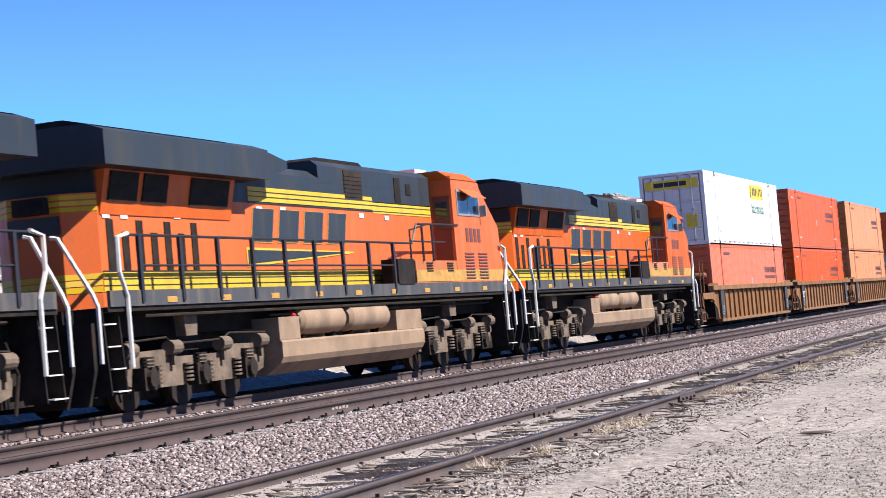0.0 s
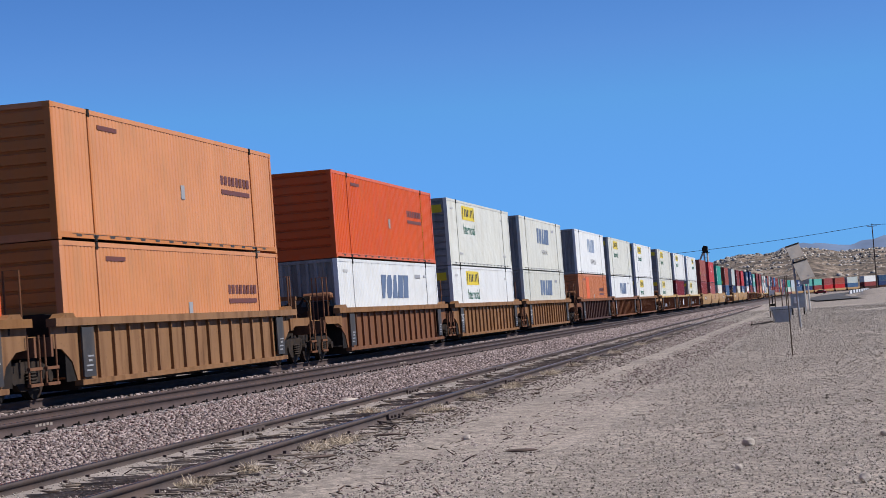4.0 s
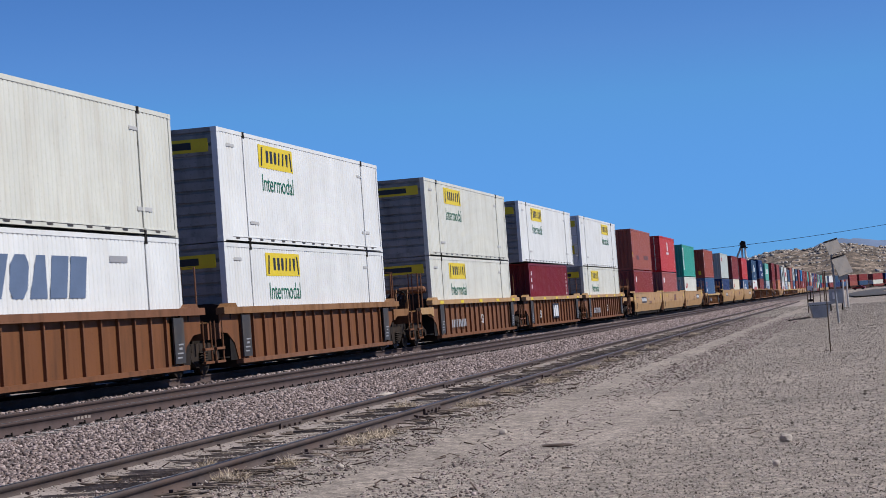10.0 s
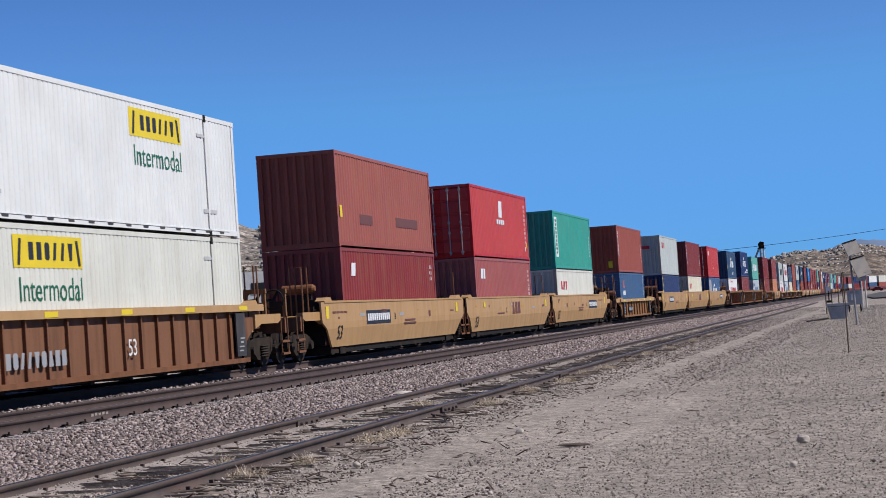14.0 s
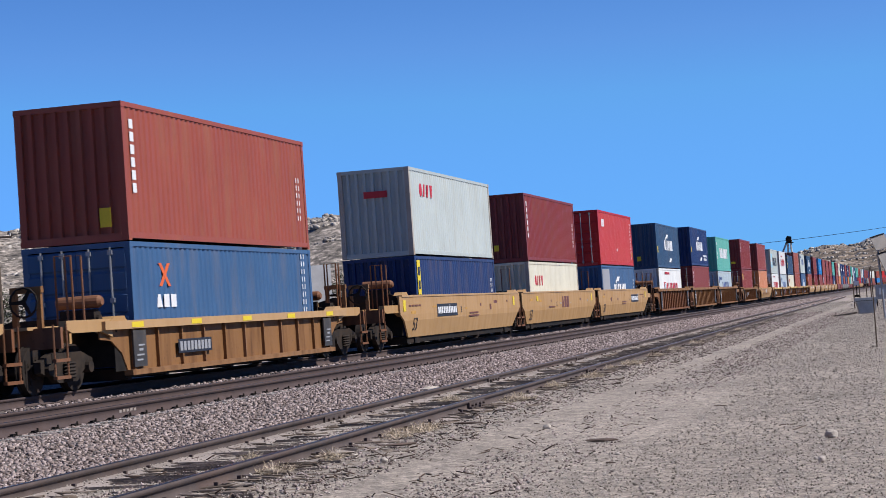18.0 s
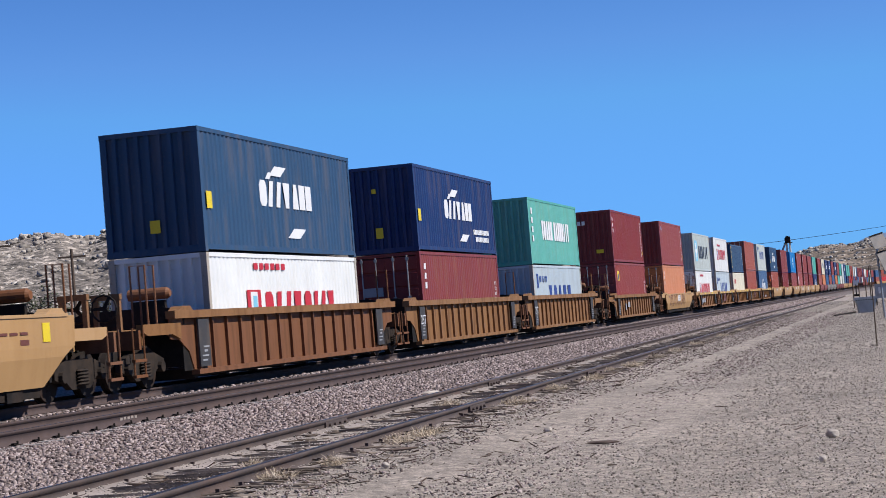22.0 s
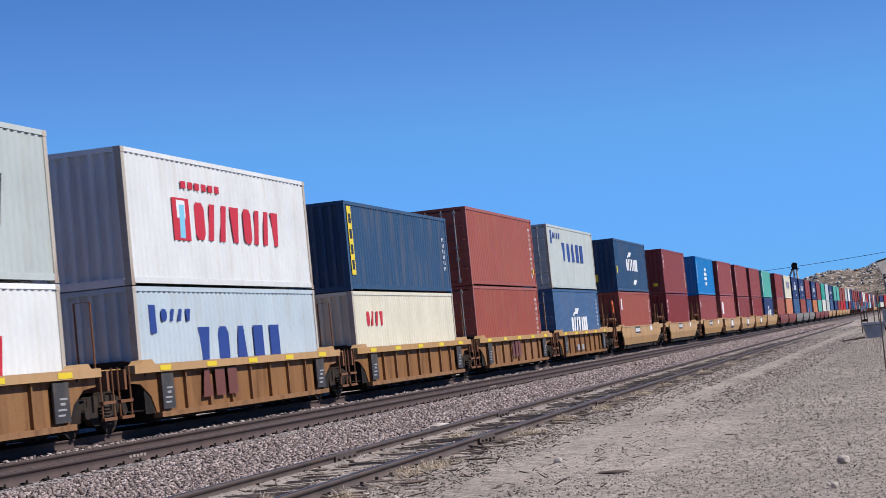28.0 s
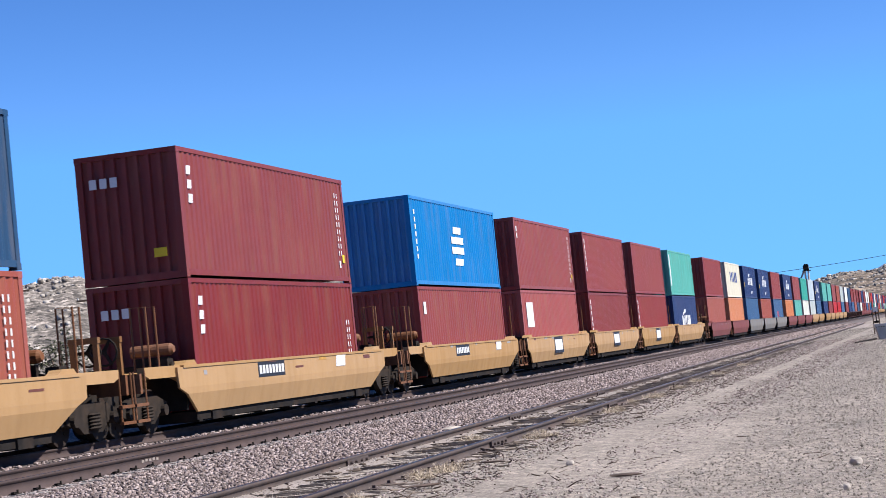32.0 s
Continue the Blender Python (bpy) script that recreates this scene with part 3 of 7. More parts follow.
def lettering(parent, words, x, y, z, size, material, turn=0, name="lettering", lean=0.0):
    """Raised lettering on the side that faces the camera side of the line (-y)."""
    if words not in FONT:
        cu = bpy.data.curves.new("letters", "FONT")
        cu.body, cu.extrude, cu.resolution_u = words, 0.004, 5
        tmp = new("letters", cu)
        bpy.context.view_layer.update()
        FONT[words] = bpy.data.meshes.new_from_object(tmp.evaluated_get(bpy.context.evaluated_depsgraph_get()))
        bpy.data.objects.remove(tmp)
    m = Matrix.Translation((x, y, z)) @ Euler((radians(90 + lean), 0, 0)).to_matrix().to_4x4() @ Matrix.Rotation(radians(turn), 4, "Z") @ Matrix.Scale(size, 4)
    ob = part(name, FONT[words], material, parent)
    ob.matrix_basis = m
    return ob


def emblem(w, h, form):
    """Outlines of the plain shapes that stand in for a wordmark: a block, a leaning bar, a cut-cornered block, a wedge either way up."""
    c = 0.22 * w
    return {
        1: [[(0, 0), (w, 0), (w, h), (0, h)]],
        2: [[(0, 0), (0.55 * w, 0), (0.9 * w, h), (0.35 * w, h)]],
        3: [[(c, 0), (w - c, 0), (w, c), (w, h - c), (w - c, h), (c, h), (0, h - c), (0, c)]],
        4: [[(0.25 * w, 0), (0.75 * w, 0), (w, h), (0, h)]],
        5: [[(0, 0), (w, 0), (0.75 * w, h), (0.25 * w, h)]],
    }[form]


def mark(parent, w2, u, v, w, h, material, skew=0.0, form=0, proud=-0.007):
    """A flat marking of width w and height h on the near side, u from the leading end and v from the floor."""
    k = ("marking", round(w, 2), round(h, 2), round(skew, 2), form)
    polys = emblem(w, h, form) if form else [[(0, 0), (w, 0), (w, h), (0, h)]]
    me = shape(k, lambda bm: [prism(bm, [(x + skew * z / h, z) for x, z in pts], 0, 0.006) for pts in polys])
    return part("marking", me, material, parent, "", (u, -w2 - proud, v))


def endmark(parent, l2, y, v, w, h, material):
    k = ("marking", "end", round(w, 2), round(h, 2))
    me = shape(k, lambda bm: box(bm, 0, 0.006, -w, 0, 0, h))
    return part("marking", me, material, parent, "", (-l2 - 0.006, y, v))


def blocks(n, u, v, w, h, colour, gap=0.25, skew=0.0):
    """A wordmark reduced to n plain blocks."""
    step = w / (n - gap)
    return [(colour, u + i * step, v, step * (1 - gap), h, skew, (3, 1, 2, 5, 3, 4, 1, 2)[(i * 3 + n) % 8] if h > 0.25 else 0) for i in range(n)]


# ---- containers ----
def corrugated(bm, L, H, W, pitch, depth, flat):
    """Both long sides, folded like the real sheet, from post to post."""
    x0, x1, z0, z1 = -L / 2 + 0.14, L / 2 - 0.14, 0.15, H - 0.09
    n = int((x1 - x0) / pitch)
    p = (x1 - x0) / n
    prof = []
    for i in range(n):
        a = x0 + i * p
        prof += [(a, 0), (a + p * flat, 0), (a + p * (flat + (1 - flat) * 0.3), depth), (a + p * (1 - (1 - flat) * 0.3), depth)]
    prof.append((x1, 0))
    for s in (-1, 1):
        col = [[bm.verts.new((x, s * (W / 2 - 0.012 - d), z)) for z in (z0, z1)] for x, d in prof]
        for a, b in zip(col, col[1:]):
            bm.faces.new((a[0], b[0], b[1], a[1]))


def shell(bm, L, H, W, style):
    if style == "iso":
        corrugated(bm, L, H, W, 0.278, 0.026, 0.27)
    else:
        corrugated(bm, L, H, W, 0.215, 0.016, 0.62)
    # roof with shallow cross folds, and floor
    n = int(L / 0.6)
    for i in range(n):
        a, b = -L / 2 + 0.1 + i * (L - 0.2) / n, -L / 2 + 0.1 + (i + 1) * (L - 0.2) / n
        zs = (H - 0.03, H - 0.008, H - 0.008, H - 0.03)
        xs = (a, a + (b - a) * 0.15, a + (b - a) * 0.85, b)
        for j in range(3):
            q = [bm.verts.new(c) for c in ((xs[j], -W / 2 + 0.05, zs[j]), (xs[j + 1], -W / 2 + 0.05, zs[j + 1]), (xs[j + 1], W / 2 - 0.05, zs[j + 1]), (xs[j], W / 2 - 0.05, zs[j]))]
            bm.faces.new(q)
    box(bm, -L / 2 + 0.1, L / 2 - 0.1, -W / 2 + 0.06, W / 2 - 0.06, 0.12, 0.15)
    box(bm, L / 2 - 0.06, L / 2 - 0.03, -W / 2 + 0.1, W / 2 - 0.1, 0.1, H - 0.1)


def end_wall(bm, L, H, W, style):
    """The leading end: upright folds on sea boxes, lying slats on domestic ones."""
    y0, y1, z0, z1 = -W / 2 + 0.12, W / 2 - 0.12, 0.15, H - 0.1
    x = -L / 2 + 0.015
    prof = []
    if style != "dom":
        n = 8
        p = (y1 - y0) / n
        for i in range(n):
            a = y0 + i * p
            prof += [(a, 0), (a + p * 0.32, 0), (a + p * 0.42, 0.07), (a + p * 0.9, 0.07)]
        prof.append((y1, 0))
        col = [[bm.verts.new((x + d, y, z)) for z in (z0, z1)] for y, d in prof]
    else:
        n = 9
        p = (z1 - z0) / n
        for i in range(n):
            a = z0 + i * p
            prof += [(a, 0), (a + p * 0.72, 0), (a + p * 0.76, 0.06), (a + p * 0.97, 0.06)]
        prof.append((z1, 0))
        col = [[bm.verts.new((x + d, y, z)) for y in (y0, y1)] for z, d in prof]
    for a, b in zip(col, col[1:]):
        bm.faces.new((a[0], b[0], b[1], a[1]))


def post(bm, H):
    box(bm, -0.075, 0.075, -0.075, 0.075, 0.11, H - 0.11)
    box(bm, -0.089, 0.089, -0.082, 0.082, 0, 0.12)
    box(bm, -0.089, 0.089, -0.082, 0.082, H - 0.12, H)


def slot_strip(bm):
    """Dark openings along the bottom rail, joined by the seam above them."""
    pts = [(-7.3, 0.085), (-7.3, 0.075)]
    for i in range(15):
        a = -7.1 + i * 0.98
        pts += [(a, 0.075), (a + 0.03, 0.025), (a + 0.29, 0.025), (a + 0.32, 0.075)]
    prism(bm, pts + [(7.3, 0.075), (7.3, 0.085)], 0, 0.004)


LOOKS = {"white": "white", "offwhite": "off-white", "chalk": "chalky white rust-streaked", "cream": "cream", "lgrey": "light grey", "bluegrey": "pale blue-grey", "orange": "bright orange", "paleorange": "sun-faded orange", "salmon": "salmon-orange", "brick": "brick-red", "maroon": "dark maroon", "wine": "wine-red", "crimson": "deep crimson", "red": "bright red", "pinkred": "faded pink-red", "rust": "rust-orange", "teal": "teal-green", "mint": "mint-green", "navy": "navy-blue", "slate": "slate-blue", "blue": "mid-blue", "sky": "bright blue"}


def container(colour, feet, H, marks=(), door=False, ends=(), where="in a well car", far=False):
    L, W, style = (16.154, 2.59, "dom") if feet == 53 else (12.192, 2.438, "iso")
    m = C[colour]
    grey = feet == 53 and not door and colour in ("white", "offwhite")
    root = part("shipping_container", shape(("shell", L, H, style), lambda bm: shell(bm, L, H, W, style)), m)
    tagged(root, "%s %s corrugated steel shipping container %s" % (LOOKS[colour], "long" if feet == 53 else "standard", where), "container", "containers on the train")
    for sx in (-1, 1):
        for sy in (-1, 1):
            part("corner_post", shape(("corner_post", H), lambda bm: post(bm, H)), M["rustpost"] if feet == 40 and colour in ("white", "offwhite", "chalk", "lgrey", "cream", "bluegrey") else m, root, "", (sx * (L / 2 - 0.085), sy * (W / 2 - 0.08), 0))
    for sy in (-1, 1):
        part("top_rail", shape(("top_rail", L), lambda bm: box(bm, -L / 2 + 0.16, L / 2 - 0.16, -0.035, 0.035, 0, 0.1)), m, root, "", (0, sy * (W / 2 - 0.037), H - 0.1))
        part("bottom_rail", shape(("bottom_rail", L), lambda bm: box(bm, -L / 2 + 0.16, L / 2 - 0.16, -0.03, 0.03, 0, 0.125)), m, root, "", (0, sy * (W / 2 - 0.032), 0.045))
    if door:
        for sy in (-1, 1):
            part("door", shape(("door", H), lambda bm: prism(bm, [(0.03, 0.13)] + [(0.03, H - 0.13)] + [q for k in range(5, 0, -1) for q in ((-0.02, 0.13 + k * (H - 0.26) / 5), (-0.05, 0.09 + k * (H - 0.26) / 5), (-0.05, 0.22 + (k - 1) * (H - 0.26) / 5), (-0.02, 0.18 + (k - 1) * (H - 0.26) / 5))] + [(-0.02, 0.13)], -1.09, 0)), m, root, "", (-L / 2 + 0.05, 1.095 if sy > 0 else -0.005, 0))
            for k in (0.3, 0.78):
                part("lock_rod", shape(("lock_rod", H), lambda bm: [rod(bm, (0, 0, 0.1), (0, 0, H - 0.1), 0.022, 6)] + [box(bm, -0.02, 0.03, -0.05, 0.05, z, z + 0.09) for z in (0.15, 0.95, 1.35, H - 0.25)]), M["steel"], root, "galvanised lock rod", (-L / 2 - 0.03, sy * k, 0))
    else:
        front = "ribbed" if feet == 53 and any(k[0] in ("mark_steel", "mark_faded") for k in marks) else style
        part("end_wall", shape(("end_wall", L, H, front), lambda bm: end_wall(bm, L, H, W, front)), M["front"] if grey else m, root, "dark grey streaked front wall" if grey else "")
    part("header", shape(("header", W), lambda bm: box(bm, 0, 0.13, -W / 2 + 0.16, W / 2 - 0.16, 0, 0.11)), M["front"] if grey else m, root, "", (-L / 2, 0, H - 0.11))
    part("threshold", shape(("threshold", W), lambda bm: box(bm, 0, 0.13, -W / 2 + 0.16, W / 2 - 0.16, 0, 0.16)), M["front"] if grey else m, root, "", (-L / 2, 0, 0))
    if feet == 53 and not far:
        for x in (-5.99, 5.99):
            part("lift_post", shape(("lift_post", H), lambda bm: box(bm, -0.05, 0.05, 0, 0.02, 0.16, H - 0.1)), m, root, "", (x, -W / 2 - 0.008, 0))
            part("lift_casting", shape("lift_casting", lambda bm: box(bm, -0.07, 0.07, 0, 0.05, 0, 0.17)), M["dark"], root, "dark lifting socket", (x, -W / 2 - 0.014, H - 0.16))
            part("lower_casting", shape("lower_casting", lambda bm: box(bm, -0.07, 0.07, 0, 0.05, 0, 0.12)), M["dark"], root, "dark lower socket", (x, -W / 2 - 0.014, 0.0))
    if feet == 53 and not far:
        part("slot_strip", shape("slot_strip", slot_strip), M["panel"], root, "row of dark slots in the bottom rail", (0, -W / 2 - 0.004, 0.055))
    for i, k in enumerate(marks):
        if k[0] == "T":
            lettering(root, k[1], -L / 2 + k[2], -W / 2 + 0.008, k[3], k[4], M[k[5]], k[6] if len(k) > 6 else 0)
        else:
            mark(root, W / 2, -L / 2 + k[1], k[2], k[3], k[4], M[k[0]], k[5] if len(k) > 5 else 0, k[6] if len(k) > 6 else 0, -0.007 + 0.0015 * min(i, 6))
    for i, (c, y, v, w, h) in enumerate(ends):
        endmark(root, L / 2 + (0.035 if door else 0) + 0.003 * i, y, v, w, h, M[c])
    return root


# ---- wagon running gear ----
def wheel_mesh(bm, r):
    for s in (-1, 1):
        y = s * 0.7525
        rod(bm, (0, y - 0.06, 0), (0, y + 0.06, 0), r, 24)
        rod(bm, (0, y - s * 0.06, 0), (0, y - s * 0.09, 0), r + 0.025, 24)
        rod(bm, (0, y + s * 0.06, 0), (0, y + s * 0.11, 0), r * 0.35, 12)
        for a in range(4):
            box(bm, -0.03 + r * 0.55 * math.cos(a * 1.571), 0.03 + r * 0.55 * math.cos(a * 1.571), y + s * 0.055, y + s * 0.075, -0.03 + r * 0.55 * math.sin(a * 1.571), 0.03 + r * 0.55 * math.sin(a * 1.571))
    rod(bm, (0, -1.0, 0), (0, 1.0, 0), 0.08, 10)


def side_frame(bm):
    prism(bm, [(-1.15, 0.62), (-1.15, 0.42), (-0.95, 0.36), (-0.75, 0.42), (-0.42, 0.2), (0.42, 0.2), (0.75, 0.42), (0.95, 0.36), (1.15, 0.42), (1.15, 0.62), (0.6, 0.78), (-0.6, 0.78)], -0.07, 0.07)
    for x in (-0.89, 0.89):
        rod(bm, (x, -0.16, 0.46), (x, 0.1, 0.46), 0.12, 12)


def springs(bm):
    """Nested coil springs as one ridged bundle."""
    rings = [(0.26 + 0.0325 * k, 0.10 if k % 2 else 0.075) for k in range(11)]
    loops = [[bm.verts.new((2.3 * r * math.cos(a * 0.524), r * math.sin(a * 0.524), z)) for a in range(12)] for z, r in rings]
    for a, b in zip(loops, loops[1:]):
        for i in range(12):
            bm.faces.new((a[i], a[(i + 1) % 12], b[(i + 1) % 12], b[i]))


def truck(parent, x, s):
    b = part("truck", shape("truck", lambda bm: [box(bm, -0.25, 0.25, -1.0, 1.0, 0.45, 0.72), box(bm, -0.4, 0.4, -0.4, 0.4, 0.72, 0.95)]), M["dark"], parent, "grimy four-wheeled truck", (x, 0, 0))
    for sy in (-1, 1):
        part("side_frame", shape("side_frame", side_frame), M["cast"], b, "", (0, sy * 1.02, 0))
        part("spring", shape("spring", springs), M["cast"], b, "", (0, sy * 1.13, 0))
    for dx in (-0.89, 0.89):
        w = part("wheelset", shape("wheelset", lambda bm: wheel_mesh(bm, 0.46)), M["wheel"], b, "", (dx, 0, 0.46))
        SPIN.append((w, s + x + dx, 0.46, Vector((dx, 0, 0.46))))
    return b


def brake_wheel(bm):
    pipe(bm, [(0.28 * math.cos(a * 0.5236), 0.28 * math.sin(a * 0.5236), 0) for a in range(13)], 0.022, 6)
    pts = []
    for k in range(3):
        for da, r in ((-0.09, 0.27), (0.09, 0.27), (1.047, 0.05)):
            pts.append((r * math.cos(k * 2.094 + da), r * math.sin(k * 2.094 + da)))
    prism(bm, pts, -0.02, 0.01, "z")


def ribbed_side(bm, hs, top):
    t = top - 0.17
    u = min(1.02, t - 0.18)
    prism(bm, [(-hs, t), (-hs, u), (-hs + 0.55, u - 0.04), (-hs + 1.05, u - 0.3), (-hs + 1.3, 0.3), (hs - 1.3, 0.3), (hs - 1.05, u - 0.3), (hs - 0.55, u - 0.04), (hs, u), (hs, t)], 0, 0.03)


def smooth_side(bm, hs, top):
    k = (top - 0.33) / 1.29
    rows = [(top, 1.48, hs), (0.33 + 1.17 * k, 1.48, hs), (0.33 + 0.72 * k, 1.48, hs - 0.05), (0.33 + 0.53 * k, 1.47, hs - 0.5), (0.33, 1.36, hs - 1.25)]
    out, inn = [], []
    for z, y, h in rows:
        out.append([bm.verts.new((x, -y, z)) for x in (-h, h)])
        inn.append([bm.verts.new((x, -y + 0.05, z)) for x in (-h, h)])
    for i in range(len(rows) - 1):
        bm.faces.new((out[i][0], out[i][1], out[i + 1][1], out[i + 1][0]))
        bm.faces.new((inn[i][0], inn[i + 1][0], inn[i + 1][1], inn[i][1]))
        for e in (0, 1):
            bm.faces.new((out[i][e], inn[i][e], inn[i + 1][e], out[i + 1][e]))
    bm.faces.new((out[0][0], inn[0][0], inn[0][1], out[0][1]))
    bm.faces.new((out[-1][0], out[-1][1], inn[-1][1], inn[-1][0]))


CARLOOK = {"ochre": "ochre-brown ribbed", "brown": "rust-brown ribbed", "dkbrown": "dark brown ribbed", "yellow": "mustard-yellow smooth-sided", "greycar": "pale grey smooth-sided", "mcar": "maroon smooth-sided"}


def well_floor(bm, hs):
    """Floor of a well with its cross bearers standing out below, one comb-shaped plate."""
    pts = [(hs - 1.3, 0.34), (-hs + 1.3, 0.34), (-hs + 1.3, 0.15)]
    for i in range(int((2 * hs - 3) / 2) + 1):
        x = -hs + 1.4 + i * 2.0
        pts += [(x, 0.15), (x, 0.11), (x + 0.2, 0.11), (x + 0.2, 0.15)]
    prism(bm, pts + [(hs - 1.3, 0.15)], -1.3, 1.3)


def well_car(s, hs, body, chord, ribbed, joint_a, joint_b, ends_a, ends_b, marks=(), far=False, dark_panels=True):
    """One well of a double-stack car. joint: distance of the truck from the middle; ends: True where the car ends in a coupler."""
    mb, mc = C[body], C[chord]
    top = 1.62 if hs >= 9 else 1.46 if hs > 8.5 else 1.31
    root = part("well_car", shape(("floor", hs), lambda bm: well_floor(bm, hs)), M["dark"])
    tagged(root, "%s double-stack well car carrying two containers" % CARLOOK[body], "well car", "well cars of the train")
    for sy in (-1, 1):
        turn = None if sy < 0 else pose(0, 0, 0, 0, 0, 180)
        if ribbed:
            part("top_chord", shape(("top_chord", hs), lambda bm: box(bm, -hs, hs, -1.5, -1.28, top - 0.17, top)), mc, root, "", turn)
            part("side_sheet", shape(("side_sheet", hs), lambda bm: ribbed_side(bm, hs, top)), mb, root, "", (0, sy * 1.345 - 0.015, 0))
            part("bottom_chord", shape(("bottom_chord", hs), lambda bm: box(bm, -hs + 1.25, hs - 1.25, -1.49, -1.3, 0.2, 0.31)), mb, root, "", turn)
        else:
            part("side_panel", shape(("side_panel", hs), lambda bm: smooth_side(bm, hs, top)), mb, root, "", turn)
    if ribbed:
        n = int((2 * hs - 3.0) / (0.93 if hs > 8.5 else 1.3))
        me = shape(("rib", top), lambda bm: prism(bm, [(-0.026, 0), (0.026, 0), (0.026, -0.09), (-0.026, -0.09)], 0.31, top - 0.17, "z"))
        if far:
            fk = ("rib_row", hs)
            part("rib_row", shape(fk, lambda bm: [box(bm, -hs + 1.5 + i * (2 * hs - 3.0) / n - 0.05, -hs + 1.5 + i * (2 * hs - 3.0) / n + 0.05, -1.485, -1.4, 0.31, top - 0.17) for i in range(n + 1)]), mb, root, kind="stuff")
        else:
            for i in range(n + 1):
                part("rib", me, mb, root, "", (-hs + 1.5 + i * (2 * hs - 3.0) / n, -1.345, 0))
        if dark_panels and not far:
            for x in (-hs + 1.75, hs - 1.75):
                p = part("end_panel", shape(("end_panel", top), lambda bm: box(bm, -0.33, 0.33, -0.02, 0.02, 0.0, top - 0.57)), M["panel"], root, "charcoal stencilled end panel", (x, -1.445, 0.36))
                for i, (w, h) in enumerate(((0.3, 0.035), (0.36, 0.035), (0.2, 0.05), (0.32, 0.035))):
                    part("marking", shape(("stencil", w, h), lambda bm: box(bm, -w / 2, w / 2, -0.004, 0.004, 0, h)), M["mark_grey"], p, "", (-0.05 + 0.04 * i, -0.022, 0.12 + 0.1 * i))
    else:
        part("top_flange", shape(("top_flange", hs), lambda bm: box(bm, -hs + 0.3, hs - 0.3, -1.5, -1.3, top - 0.02, top + 0.04)), mb, root)
        if not far:
            for x in (-hs + 2.4, hs - 2.4):
                part("floor_gusset", shape("floor_gusset", lambda bm: box(bm, -0.3, 0.3, -1.35, -1.0, 0.12, 0.3)), M["dark"], root, "", (x, 0, 0))
    for sx, joint, ends in ((-1, joint_a, ends_a), (1, joint_b, ends_b)):
        out = joint + (1.35 if ends else 0.0)
        x0, x1 = sorted((sx * (hs - 0.76), sx * (out - 0.03)))
        part("end_sill", shape(("end_sill", round(x1 - x0, 2)), lambda bm: [box(bm, 0, x1 - x0, -0.42, 0.42, 0.92, 1.22), box(bm, 0.1, x1 - x0 - 0.1, -0.9, 0.9, 1.22, 1.28)]), mc, root, "", (x0, 0, 0))
        part("end_bulkhead", shape(("end_bulkhead", top), lambda bm: prism(bm, [(-1.3, 0.4), (1.3, 0.4), (1.38, top), (0.9, top + 0.12), (-0.9, top + 0.12), (-1.38, top)], -0.05, 0.05, "x")), M["dark"], root, "", (sx * (hs - 0.82), 0, 0))
        if ribbed and not far:
            part("end_apron", shape(("end_apron", top), lambda bm: box(bm, -0.5, 0.5, -1.335, -1.305, 0.3, top - 0.1)), M["dark"], root, "", (sx * (hs - 1.25), 0, 0))
        if not far:
            part("container_guide", shape("container_guide", lambda bm: [prism(bm, [(-0.42, 0), (0.42, 0), (0.34, 0.05), (0.3, 0.1), (-0.2, 0.1), (-0.3, 0.04)], -1.46, -1.2)]), mc, root, "", (sx * (hs - 0.75), 0, top if ribbed else top + 0.04))
            part("end_bracket", shape("end_bracket", lambda bm: [box(bm, -0.05, 0.05, -1.45, -0.6, 0.85, 1.25), box(bm, -0.3, 0.3, -1.45, -1.37, 0.6, 0.66), box(bm, -0.3, 0.3, -1.45, -1.37, 0.28, 0.34), rod(bm, (-0.28, -1.41, 0.3), (-0.28, -1.41, 1.3), 0.02, 6), rod(bm, (0.28, -1.41, 0.3), (0.28, -1.41, 1.3), 0.02, 6)]), C["brown"], root, "rusty step irons", (sx * (out - 0.42), 0, 0))
            for dx in ((0.0, 0.38) if ends else (0.0,) if sx > 0 else ()):
                part("grab_iron", shape("grab_iron", lambda bm: pipe(bm, [(0, 0, 1.2), (0, 0, 2.62), (0.0, 0.34, 2.62), (0, 0.34, 1.2)], 0.022)), C["brown"], root, "rusty upright grab iron", (sx * (joint - 0.3 - dx), -1.15 - 0.1 * dx, 0))
            if ends:
                far_end = joint + 1.15 - hs
                part("side_beam", shape(("side_beam", sx, round(far_end, 2)), lambda bm: prism(bm, [(sx * x, z) for x, z in ((0, 1.0), (0.5, 1.12), (far_end - 0.25, 1.12), (far_end, 1.2), (far_end, 1.36), (0, 1.36))], -1.42, -1.26)), mc, root, "worn side beam over the truck", (sx * (hs - 0.5), 0, 0))
        if ends or sx > 0:
            truck(root, sx * joint, s)
